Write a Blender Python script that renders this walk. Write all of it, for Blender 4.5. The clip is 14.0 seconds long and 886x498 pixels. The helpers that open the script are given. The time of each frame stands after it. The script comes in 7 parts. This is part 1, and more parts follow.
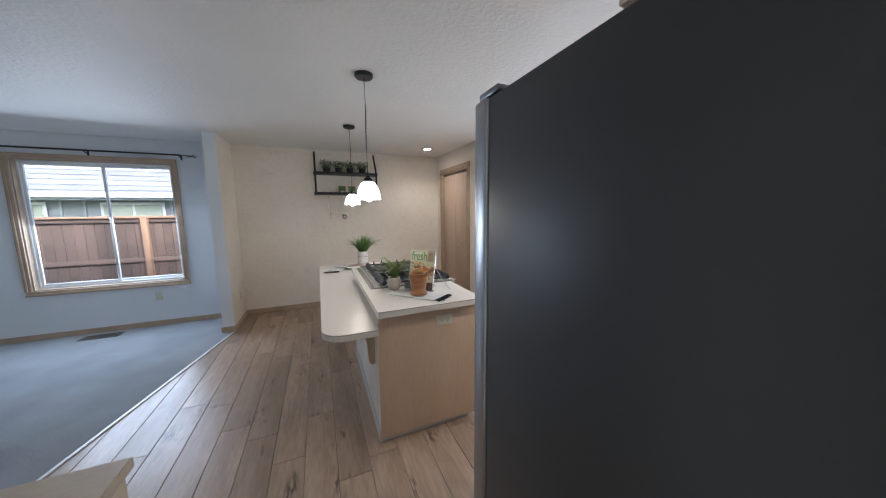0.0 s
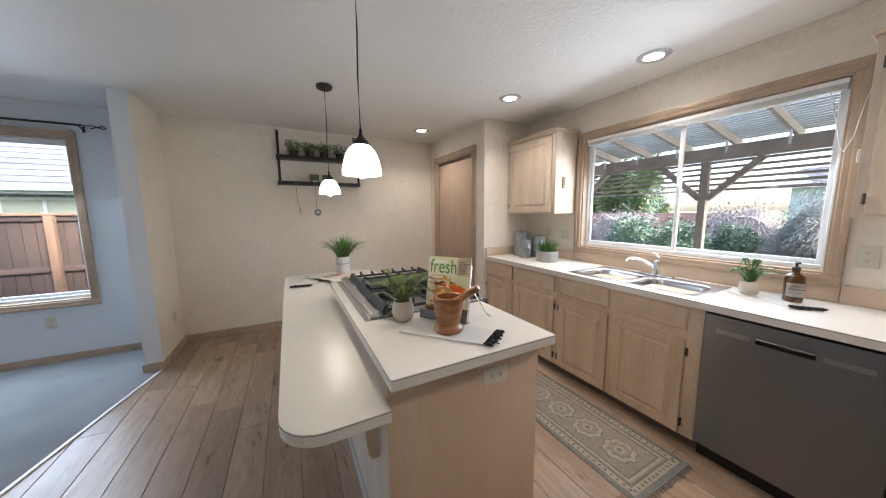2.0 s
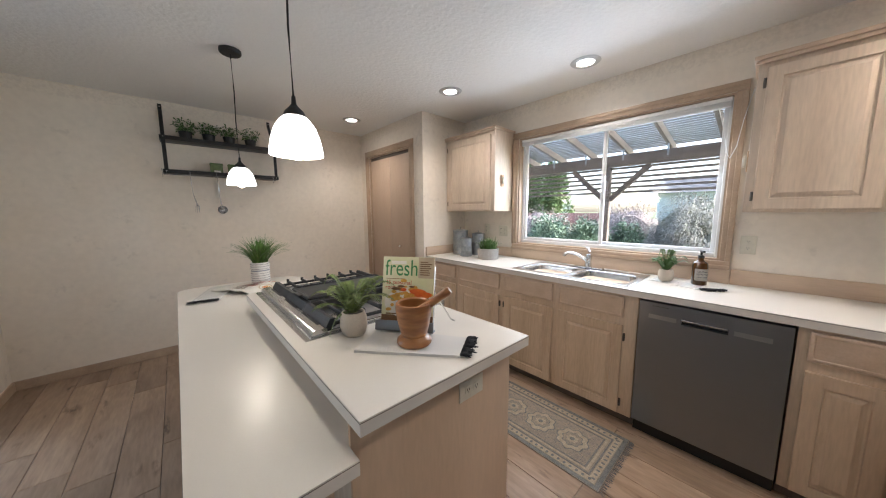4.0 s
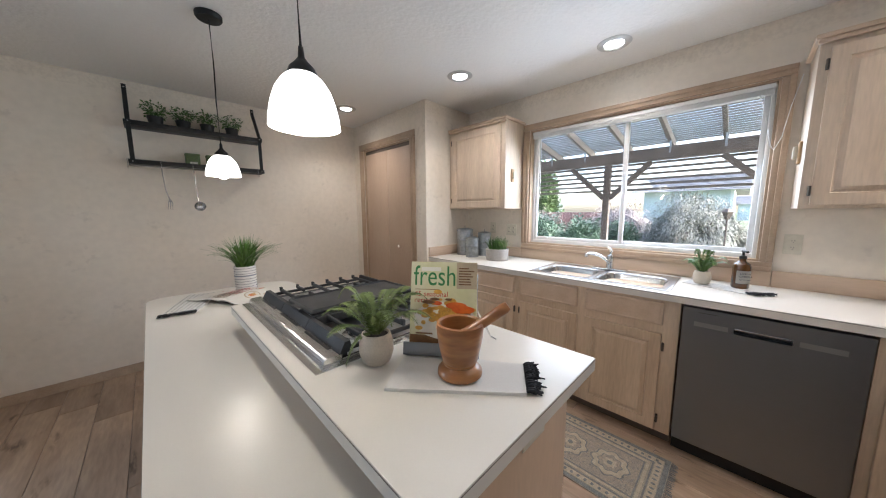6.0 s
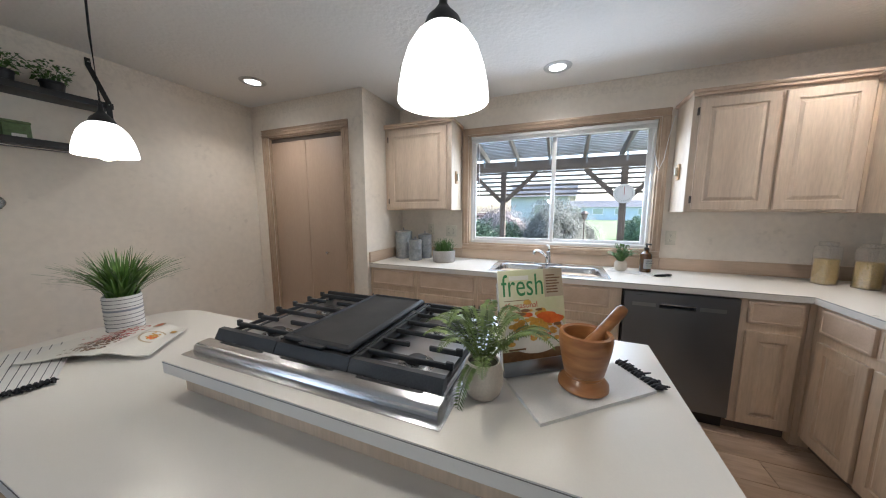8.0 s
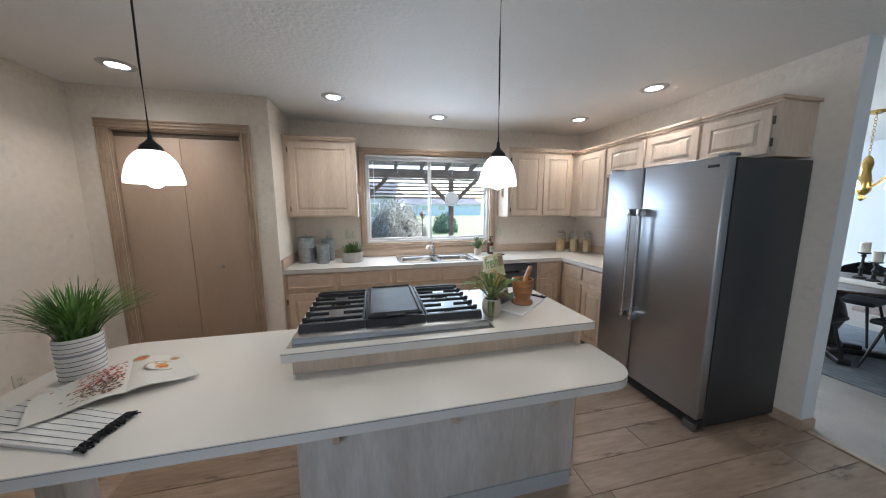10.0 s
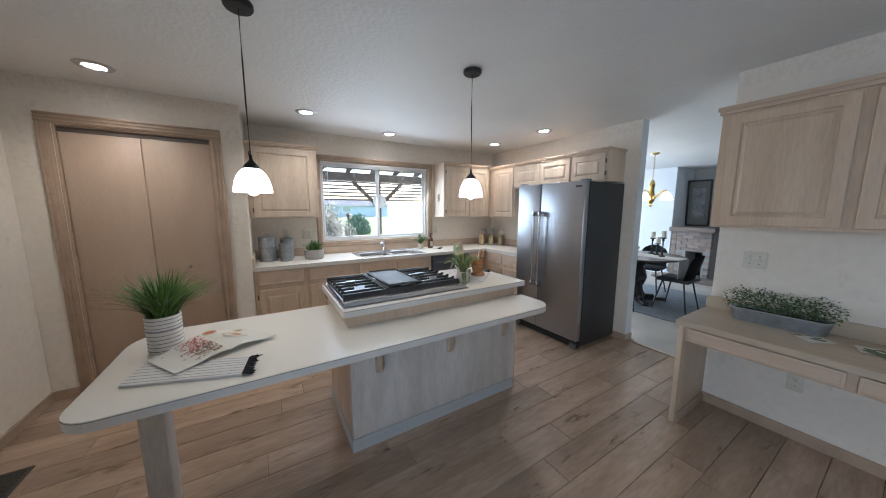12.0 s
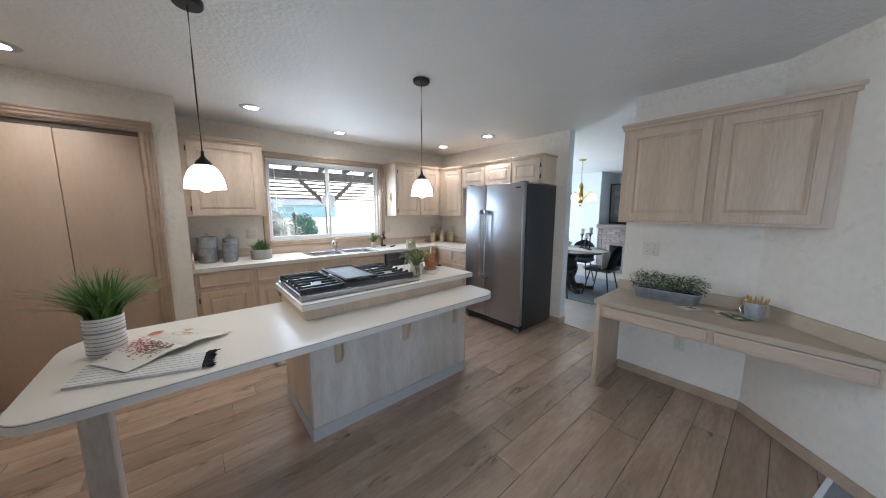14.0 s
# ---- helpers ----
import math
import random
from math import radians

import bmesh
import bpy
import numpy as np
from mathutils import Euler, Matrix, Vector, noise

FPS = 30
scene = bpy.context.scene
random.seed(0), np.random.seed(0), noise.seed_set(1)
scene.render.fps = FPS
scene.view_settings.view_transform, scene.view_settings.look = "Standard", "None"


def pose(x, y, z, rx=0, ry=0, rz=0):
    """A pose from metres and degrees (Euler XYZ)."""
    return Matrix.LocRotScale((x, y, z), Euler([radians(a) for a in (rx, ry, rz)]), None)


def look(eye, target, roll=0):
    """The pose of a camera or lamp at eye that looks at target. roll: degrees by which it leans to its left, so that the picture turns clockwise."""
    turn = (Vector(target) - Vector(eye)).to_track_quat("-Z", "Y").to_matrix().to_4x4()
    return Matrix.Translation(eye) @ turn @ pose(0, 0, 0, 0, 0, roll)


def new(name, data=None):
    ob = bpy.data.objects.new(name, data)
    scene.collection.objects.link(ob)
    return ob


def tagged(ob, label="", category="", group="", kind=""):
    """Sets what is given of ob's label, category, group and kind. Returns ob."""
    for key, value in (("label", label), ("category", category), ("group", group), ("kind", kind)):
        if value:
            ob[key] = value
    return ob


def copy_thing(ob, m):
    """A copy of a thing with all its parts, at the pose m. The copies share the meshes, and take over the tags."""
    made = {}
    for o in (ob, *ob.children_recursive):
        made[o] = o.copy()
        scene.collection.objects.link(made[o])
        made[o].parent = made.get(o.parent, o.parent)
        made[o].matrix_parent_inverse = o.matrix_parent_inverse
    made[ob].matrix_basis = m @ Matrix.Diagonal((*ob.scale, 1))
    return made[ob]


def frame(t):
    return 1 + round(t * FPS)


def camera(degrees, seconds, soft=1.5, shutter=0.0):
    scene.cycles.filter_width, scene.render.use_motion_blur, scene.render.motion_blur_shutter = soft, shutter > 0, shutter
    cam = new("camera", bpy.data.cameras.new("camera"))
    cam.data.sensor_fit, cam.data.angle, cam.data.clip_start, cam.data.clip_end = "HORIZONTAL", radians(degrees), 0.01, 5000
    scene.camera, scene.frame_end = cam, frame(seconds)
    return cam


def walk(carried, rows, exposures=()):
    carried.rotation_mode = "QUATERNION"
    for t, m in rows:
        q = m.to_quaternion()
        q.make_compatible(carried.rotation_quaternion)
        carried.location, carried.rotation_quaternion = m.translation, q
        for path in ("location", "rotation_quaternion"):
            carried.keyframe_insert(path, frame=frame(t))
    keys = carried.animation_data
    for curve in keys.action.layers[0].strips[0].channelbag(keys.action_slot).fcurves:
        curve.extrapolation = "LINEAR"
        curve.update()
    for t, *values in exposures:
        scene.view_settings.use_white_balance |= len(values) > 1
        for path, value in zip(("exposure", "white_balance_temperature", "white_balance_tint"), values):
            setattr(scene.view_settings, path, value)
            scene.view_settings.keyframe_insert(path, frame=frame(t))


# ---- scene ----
cam = camera(112.8, 14.0, 1.1)
PATH = [
    (0, (0.474, 0.254, 1.501), (1.242, 2.083, 1.243), -0.6),
    (0.5, (0.497, 0.606, 1.471), (1.257, 2.438, 1.214), -0.6),
    (1, (0.503, 0.857, 1.433), (1.262, 2.691, 1.182), -0.6),
    (1.5, (0.518, 1.023, 1.428), (1.312, 2.842, 1.179), -0.6),
    (2, (0.516, 1.117, 1.422), (1.437, 2.875, 1.173), -0.5),
    (2.5, (0.497, 1.198, 1.417), (1.556, 2.877, 1.169), -0.5),
    (3, (0.49, 1.261, 1.407), (1.658, 2.865, 1.159), -0.4),
    (3.5, (0.49, 1.311, 1.398), (1.755, 2.84, 1.15), -0.4),
    (6, (0.513, 1.652, 1.374), (1.912, 3.059, 1.121), -0.3),
    (6.5, (0.538, 1.85, 1.387), (1.958, 3.235, 1.131), -0.3),
    (7, (0.488, 2.043, 1.398), (1.99, 3.339, 1.145), 0.0),
    (7.5, (0.399, 2.144, 1.374), (2.077, 3.202, 1.124), -0.1),
    (8, (0.276, 2.24, 1.383), (2.117, 2.979, 1.131), -0.0),
    (8.5, (0.116, 2.394, 1.408), (2.058, 2.796, 1.155), -0.0),
    (10.8, (-0.736, 3.348, 1.508), (1.106, 2.619, 1.237), 0.0),
    (11, (-0.791, 3.429, 1.502), (1.03, 2.648, 1.237), 0.1),
    (11.5, (-0.868, 3.624, 1.512), (0.894, 2.717, 1.244), 0.2),
    (12, (-0.922, 3.748, 1.501), (0.772, 2.72, 1.232), 0.1),
    (12.5, (-0.972, 3.803, 1.491), (0.662, 2.682, 1.221), 0.1),
    (13, (-1.011, 3.831, 1.488), (0.563, 2.627, 1.22), 0.2),
    (13.5, (-1.042, 3.847, 1.483), (0.491, 2.59, 1.217), 0.2),
    (14, (-1.064, 3.859, 1.485), (0.439, 2.567, 1.217), 0.2),
]
walk(cam, [(t, look(eye, target, roll)) for t, eye, target, roll in PATH],
     [(0, 2.68, 5900, 12), (1.5, 2.77, 6180, 12), (3.0, 2.70, 6280, 13), (6.5, 2.66, 5980, 12), (8.5, 2.40, 5850, 10), (11, 2.41, 5780, 10), (14, 2.62, 5750, 9)])

# ---- world and light ----
CEIL = 2.44
world = bpy.data.worlds.new("sky")
scene.world = world
world.use_nodes = True
wn = world.node_tree.nodes
sky = wn.new("ShaderNodeTexSky")
sky.sky_type = "NISHITA"
sky.sun_disc = False
sky.sun_elevation, sky.sun_rotation = radians(38), radians(150)
sky.air_density, sky.dust_density = 1.0, 3.0
world.node_tree.links.new(sky.outputs[0], wn["Background"].inputs[0])
wn["Background"].inputs[1].default_value = 0.15


def lamp(name, kind, m, watts, colour, size=0.0, size_y=0.0):
    data = bpy.data.lights.new(name, kind)
    data.energy, data.color = watts, colour
    if kind == "AREA":
        data.shape, data.size, data.size_y = "RECTANGLE", size, size_y or size
    elif kind == "SUN":
        data.angle = size
    else:
        data.shadow_soft_size = size
    ob = new(name, data)
    ob.matrix_world = m
    return ob


SUN_DIR = Vector((math.sin(radians(150)) * math.cos(radians(38)), math.cos(radians(150)) * math.cos(radians(38)), math.sin(radians(38))))
lamp("sun", "SUN", look(SUN_DIR * 40, (0, 0, 0)), 1.7, (1.0, 0.96, 0.9), radians(18))
COOL, WARM = (0.76, 0.88, 1.0), (1.0, 0.90, 0.78)
# daylight in the window openings, slanting down from the sky
lamp("window_daylight", "AREA", look((3.25, 2.31, 1.60), (1.2, 2.31, 0.5)), 4.4, COOL, 1.45, 0.95)
lamp("window_daylight", "AREA", look((-1.96, 5.37, 1.40), (-1.8, 3.2, -0.3)), 7.6, COOL, 1.3, 1.4)
lamp("window_daylight", "AREA", look((4.36, -2.0, 1.25), (1.5, -2.0, 0.2)), 22.0, COOL, 1.9, 1.9)
DOWNLIGHTS = [(2.075, 4.64), (2.37, 3.32), (2.74, 2.32), (2.50, 0.80), (1.62, 0.78)]
for dx, dy in DOWNLIGHTS:
    d = lamp("downlight_beam", "SPOT", look((dx, dy, CEIL - 0.012), (dx, dy, 0)), 7.2, WARM, 0.045)
    d.data.spot_size, d.data.spot_blend = radians(135), 0.9
PENDANTS = [(0.820, 2.458), (0.845, 3.782)]
for px, py in PENDANTS:
    lamp("pendant_bulb", "POINT", pose(px, py, 1.557), 0.64, (1.0, 0.88, 0.70), 0.03)

# ---- materials ----
def mat(name, base, rough=0.5, metal=0.0, **kw):
    """A principled material with colour variation at two scales and a fine bump.
    grain: stretch of the texture along x, y, z; vary: colour spread; bump: depth in metres; rand: spread between objects."""
    m = bpy.data.materials.new(name)
    m.use_nodes = True
    nt = m.node_tree
    N, L = nt.nodes, nt.links.new
    b = N["Principled BSDF"]
    b.inputs["Roughness"].default_value = rough
    b.inputs["Metallic"].default_value = metal
    if "spec" in kw:
        b.inputs["Specular IOR Level"].default_value = kw["spec"]
    if "coat" in kw:
        b.inputs["Coat Weight"].default_value = kw["coat"]
        b.inputs["Coat Roughness"].default_value = 0.15
    if "trans" in kw:
        b.inputs["Transmission Weight"].default_value = kw["trans"]
    if "glow" in kw:
        b.inputs["Emission Color"].default_value = (*kw["glow"][:3], 1)
        b.inputs["Emission Strength"].default_value = kw["glow"][3]
    tc = N.new("ShaderNodeTexCoord")
    mp = N.new("ShaderNodeMapping")
    mp.inputs["Scale"].default_value = kw.get("grain", (1, 1, 1))
    L(tc.outputs["Object"], mp.inputs["Vector"])
    vec = mp.outputs["Vector"]
    info = N.new("ShaderNodeObjectInfo")
    if kw.get("rand"):
        add = N.new("ShaderNodeVectorMath")
        add.operation = "MULTIPLY_ADD"
        L(info.outputs["Random"], add.inputs[0])
        add.inputs[1].default_value = (37, 53, 71)
        L(vec, add.inputs[2])
        vec = add.outputs[0]
    big = N.new("ShaderNodeTexNoise")
    big.inputs["Scale"].default_value = kw.get("big", 2.0)
    big.inputs["Detail"].default_value = 4
    fine = N.new("ShaderNodeTexNoise")
    fine.inputs["Scale"].default_value = kw.get("fine", 60.0)
    fine.inputs["Detail"].default_value = 5
    L(vec, big.inputs["Vector"])
    L(vec, fine.inputs["Vector"])
    c2 = kw.get("second", tuple(c * (1 - kw.get("vary", 0.15)) for c in base))
    ramp = N.new("ShaderNodeMapRange")
    ramp.inputs["From Min"].default_value, ramp.inputs["From Max"].default_value = 0.32, 0.68
    L(big.outputs["Fac"], ramp.inputs["Value"])
    mix = N.new("ShaderNodeMix")
    mix.data_type = "RGBA"
    mix.inputs["A"].default_value, mix.inputs["B"].default_value = (*base, 1), (*c2, 1)
    L(ramp.outputs[0], mix.inputs["Factor"])
    r2 = N.new("ShaderNodeMapRange")
    r2.inputs["From Min"].default_value, r2.inputs["From Max"].default_value = 0.35, 0.7
    r2.inputs["To Min"].default_value, r2.inputs["To Max"].default_value = 1.0, 1.0 - kw.get("speck", 0.08)
    L(fine.outputs["Fac"], r2.inputs["Value"])
    val = r2.outputs[0]
    if kw.get("rand"):
        r3 = N.new("ShaderNodeMapRange")
        r3.inputs["To Min"].default_value, r3.inputs["To Max"].default_value = 1 - kw["rand"], 1 + kw["rand"]
        L(info.outputs["Random"], r3.inputs["Value"])
        mul = N.new("ShaderNodeMath")
        mul.operation = "MULTIPLY"
        L(val, mul.inputs[0])
        L(r3.outputs[0], mul.inputs[1])
        val = mul.outputs[0]
    if kw.get("island"):
        geo = N.new("ShaderNodeNewGeometry")
        r3 = N.new("ShaderNodeMapRange")
        r3.inputs["To Min"].default_value, r3.inputs["To Max"].default_value = 1 - kw["island"], 1 + kw["island"]
        L(geo.outputs["Random Per Island"], r3.inputs["Value"])
        mul = N.new("ShaderNodeMath")
        mul.operation = "MULTIPLY"
        L(val, mul.inputs[0])
        L(r3.outputs[0], mul.inputs[1])
        val = mul.outputs[0]
    out = N.new("ShaderNodeVectorMath")
    out.operation = "SCALE"
    L(mix.outputs["Result"], out.inputs[0])
    L(val, out.inputs["Scale"])
    L(out.outputs[0], b.inputs["Base Color"])
    rr = N.new("ShaderNodeMapRange")
    sp = kw.get("rvary", 0.08)
    rr.inputs["To Min"].default_value, rr.inputs["To Max"].default_value = max(0.02, rough - sp), min(1, rough + sp)
    L(big.outputs["Fac"], rr.inputs["Value"])
    L(rr.outputs[0], b.inputs["Roughness"])
    if kw.get("bump"):
        bp = N.new("ShaderNodeBump")
        bp.inputs["Distance"].default_value = kw["bump"]
        bp.inputs["Strength"].default_value = kw.get("bumps", 0.6)
        src = fine
        if "relief" in kw:
            src = N.new("ShaderNodeTexNoise")
            src.inputs["Scale"].default_value = kw["relief"]
            src.inputs["Detail"].default_value = 3
            L(tc.outputs["Object"], src.inputs["Vector"])
        L(src.outputs["Fac"], bp.inputs["Height"])
        L(bp.outputs[0], b.inputs["Normal"])
    return m


M = {}
M["cream"] = mat("cream_wallpaper", (0.83, 0.765, 0.675), 0.75, second=(0.79, 0.715, 0.615), big=1.6, fine=22, speck=0.06, bump=0.0006, relief=140)
M["white"] = mat("white_wall_paint", (0.74, 0.77, 0.80), 0.7, vary=0.04, big=1.2, fine=90, speck=0.02, bump=0.0006, relief=160)
M["ceiling"] = mat("knockdown_ceiling_paint", (0.82, 0.81, 0.79), 0.6, vary=0.04, big=1.5, fine=80, speck=0.03, bump=0.006, relief=38, bumps=0.8)
M["carpet"] = mat("grey_carpet_pile", (0.36, 0.38, 0.40), 0.97, vary=0.18, big=3, fine=170, speck=0.45, bump=0.006, bumps=0.9)
M["palecarpet"] = mat("beige_carpet_pile", (0.50, 0.46, 0.41), 0.97, vary=0.15, big=3, fine=170, speck=0.35, bump=0.006, bumps=0.9)
M["plank"] = mat("oak_laminate_plank", (0.47, 0.34, 0.243), 0.34, second=(0.345, 0.238, 0.163), grain=(7, 1.0, 7), big=1.3, fine=9, speck=0.22, bump=0.0005, rand=0.17)
M["gap"] = mat("dark_plank_joint", (0.09, 0.07, 0.055), 0.8, vary=0.2)
M["maple"] = mat("pickled_maple", (0.68, 0.53, 0.385), 0.40, second=(0.56, 0.42, 0.295), grain=(6, 6, 0.7), big=1.3, fine=16, speck=0.14, bump=0.0003)
M["maple_h"] = mat("pickled_maple_crosswise", (0.64, 0.495, 0.375), 0.40, second=(0.55, 0.41, 0.295), grain=(7, 0.8, 7), big=1.4, fine=16, speck=0.08, bump=0.0003)
M["maple_x"] = mat("pickled_maple_lengthwise", (0.64, 0.495, 0.375), 0.40, second=(0.55, 0.41, 0.295), grain=(0.8, 7, 7), big=1.4, fine=16, speck=0.08, bump=0.0003)
M["maple_pale"] = mat("pale_pickled_maple", (0.71, 0.59, 0.465), 0.42, second=(0.60, 0.48, 0.37), grain=(6, 6, 0.7), big=1.4, fine=16, speck=0.14, bump=0.0003)
M["maple_panel"] = mat("maple_veneer_panel", (0.66, 0.485, 0.345), 0.42, second=(0.59, 0.425, 0.295), grain=(4, 4, 0.6), big=0.9, fine=22, speck=0.07, bump=0.0002)
M["veneer"] = mat("maple_veneer", (0.50, 0.375, 0.28), 0.45, second=(0.45, 0.33, 0.24), grain=(3, 3, 0.7), big=1.1, fine=30, speck=0.05)
M["laminate"] = mat("white_laminate", (0.72, 0.68, 0.62), 0.28, vary=0.0, big=2, fine=200, speck=0.02, rvary=0.015)
M["edge"] = mat("laminate_seam", (0.22, 0.20, 0.18), 0.6)
M["fridgesteel"] = mat("satin_steel", (0.40, 0.41, 0.43), 0.32, 1.0, vary=0.04, grain=(1, 1, 60), big=1.0, fine=12, speck=0.05, rvary=0.03)
M["whitewash"] = mat("whitewashed_plywood", (0.72, 0.665, 0.60), 0.5, second=(0.58, 0.51, 0.435), grain=(5, 5, 0.9), big=1.8, fine=16, speck=0.12)
M["steel"] = mat("brushed_steel", (0.58, 0.58, 0.58), 0.24, 1.0, vary=0.04, grain=(1, 1, 60), big=1.0, fine=12, speck=0.05, rvary=0.03)
M["darksteel"] = mat("dark_brushed_steel", (0.25, 0.265, 0.285), 0.30, 1.0, vary=0.012, grain=(1, 1, 60), big=1.0, fine=12, speck=0.015, rvary=0.008)
M["fridgeside"] = mat("grey_fridge_paint", (0.04, 0.041, 0.043), 0.46, 0.2, vary=0.08, big=2, fine=300, speck=0.05)
M["black"] = mat("black_metal", (0.02, 0.02, 0.02), 0.45, 0.2, vary=0.2, fine=120, speck=0.2)
M["iron"] = mat("cast_iron", (0.035, 0.036, 0.038), 0.55, 0.2, vary=0.3, big=8, fine=260, speck=0.35, bump=0.0005)
M["chrome"] = mat("chrome", (0.75, 0.75, 0.75), 0.12, 1.0, vary=0.03)
M["vinyl"] = mat("white_vinyl_frame", (0.82, 0.83, 0.84), 0.35, vary=0.03, fine=90, speck=0.02)
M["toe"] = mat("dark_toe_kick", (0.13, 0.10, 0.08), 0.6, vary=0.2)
M["greybase"] = mat("grey_vinyl_base", (0.50, 0.50, 0.49), 0.5, vary=0.06)
M["ivory"] = mat("ivory_plastic", (0.70, 0.66, 0.55), 0.4, vary=0.03)
M["slot"] = mat("socket_slot", (0.05, 0.045, 0.04), 0.6)

M["trimwood"] = mat("pickled_wood_trim", (0.52, 0.39, 0.28), 0.45, second=(0.43, 0.315, 0.225), grain=(6, 6, 6), big=1.2, fine=16, speck=0.12, bump=0.0003)
M["shade"] = mat("lit_opal_glass", (0.9, 0.9, 0.88), 0.3, glow=(1.0, 0.95, 0.86, 0.9))
M["bulb"] = mat("lit_bulb", (0.9, 0.9, 0.9), 0.3, glow=(1.0, 0.92, 0.78, 2.6))
M["led"] = mat("lit_lens", (0.9, 0.9, 0.9), 0.3, glow=(1.0, 0.95, 0.88, 5.0))
M["trimwhite"] = mat("white_trim_ring", (0.50, 0.50, 0.49), 0.35, 0.3, vary=0.04)
M["galv"] = mat("galvanised_zinc", (0.40, 0.42, 0.43), 0.36, 0.85, second=(0.29, 0.31, 0.32), big=26, fine=80, speck=0.15, bump=0.0003)
M["galv_pale"] = mat("bright_galvanised_zinc", (0.60, 0.63, 0.65), 0.45, 0.6, second=(0.46, 0.49, 0.51), big=26, fine=80, speck=0.12, bump=0.0003)
M["concrete"] = mat("pale_concrete", (0.42, 0.40, 0.37), 0.85, vary=0.2, big=12, fine=160, speck=0.2, bump=0.0006)
M["ceramic"] = mat("cream_ceramic", (0.66, 0.58, 0.48), 0.55, vary=0.12, big=14, fine=180, speck=0.12)
M["whiteglaze"] = mat("white_glaze", (0.75, 0.73, 0.70), 0.4, vary=0.05, big=9, fine=90, speck=0.05)
M["ink"] = mat("dark_line", (0.06, 0.065, 0.08), 0.6)
M["greyband"] = mat("grey_glaze_band", (0.30, 0.32, 0.36), 0.5)
M["leaf"] = mat("green_leaf", (0.10, 0.20, 0.045), 0.5, second=(0.05, 0.12, 0.02), big=30, fine=90, speck=0.2, island=0.25)
M["grass"] = mat("green_blade", (0.13, 0.25, 0.045), 0.5, second=(0.05, 0.13, 0.02), big=18, fine=60, speck=0.15, island=0.35)
M["fern"] = mat("fern_green", (0.15, 0.20, 0.05), 0.5, second=(0.075, 0.12, 0.025), big=20, fine=80, speck=0.15, island=0.25)
M["herb"] = mat("herb_green", (0.11, 0.19, 0.07), 0.6, second=(0.05, 0.10, 0.035), big=25, fine=80, speck=0.15, island=0.4)
M["soil"] = mat("dark_soil", (0.04, 0.03, 0.02), 0.9, vary=0.3, fine=200, speck=0.4)
M["olive"] = mat("turned_olive_wood", (0.42, 0.185, 0.06), 0.32, second=(0.25, 0.09, 0.026), grain=(1, 1, 5), big=7, fine=22, speck=0.2, coat=0.25)
M["linen"] = mat("white_linen", (0.74, 0.72, 0.69), 0.9, vary=0.05, big=8, fine=420, speck=0.10, bump=0.0004)
M["blackyarn"] = mat("black_yarn", (0.012, 0.012, 0.016), 0.9, vary=0.3, fine=300, speck=0.4, bump=0.001)
M["paper"] = mat("printed_paper", (0.72, 0.69, 0.63), 0.45, vary=0.05, big=9, fine=90, speck=0.04)
M["cover"] = mat("glossy_cover", (0.60, 0.60, 0.34), 0.25, second=(0.70, 0.66, 0.52), big=7, fine=60, speck=0.05)
M["greenink"] = mat("green_print", (0.03, 0.20, 0.06), 0.4)
M["redink"] = mat("red_print", (0.45, 0.03, 0.02), 0.4)
M["orange"] = mat("orange_print", (0.72, 0.17, 0.02), 0.35, second=(0.55, 0.06, 0.01), big=30)
M["yellow"] = mat("yellow_print", (0.72, 0.42, 0.07), 0.4, second=(0.55, 0.26, 0.04), big=60, speck=0.3, fine=200)
M["brownink"] = mat("brown_print", (0.20, 0.10, 0.04), 0.4, vary=0.3, big=60)
M["taupe"] = mat("taupe_print", (0.50, 0.40, 0.28), 0.45, vary=0.15, big=20)
M["amber"] = mat("amber_glass", (0.10, 0.035, 0.005), 0.12, vary=0.2, coat=0.6)
M["pasta"] = mat("dry_pasta", (0.80, 0.61, 0.30), 0.7, vary=0.2, big=60, fine=180, speck=0.35, bump=0.002)
M["tin"] = mat("green_tin", (0.13, 0.19, 0.07), 0.5, vary=0.25, big=30, fine=90, speck=0.3)
M["rug"] = mat("woven_rug_field", (0.42, 0.36, 0.29), 0.95, second=(0.33, 0.30, 0.27), big=26, fine=240, speck=0.45, bump=0.002)
M["rugcream"] = mat("woven_rug_cream", (0.54, 0.46, 0.36), 0.95, vary=0.22, big=40, fine=260, speck=0.35, bump=0.002)
M["ruggrey"] = mat("woven_rug_grey", (0.27, 0.28, 0.28), 0.95, vary=0.3, big=40, fine=240, speck=0.5, bump=0.002)
M["deskwood"] = mat("beige_desk_laminate", (0.55, 0.45, 0.33), 0.42, second=(0.48, 0.385, 0.28), grain=(1, 8, 8), big=1.4, fine=14, speck=0.08)
M["pencil"] = mat("yellow_pencil", (0.62, 0.33, 0.06), 0.5, vary=0.1)
M["woodpale"] = mat("raw_wood", (0.55, 0.36, 0.20), 0.6, vary=0.2, big=20)
M["ventmetal"] = mat("brown_vent_metal", (0.10, 0.085, 0.07), 0.5, 0.3)
g = bpy.data.materials.new("window_glass")
g.use_nodes = True
gn = g.node_tree.nodes
gl, tr, mx, fr = gn.new("ShaderNodeBsdfGlossy"), gn.new("ShaderNodeBsdfTransparent"), gn.new("ShaderNodeMixShader"), gn.new("ShaderNodeLayerWeight")
gl.inputs["Roughness"].default_value = 0.02
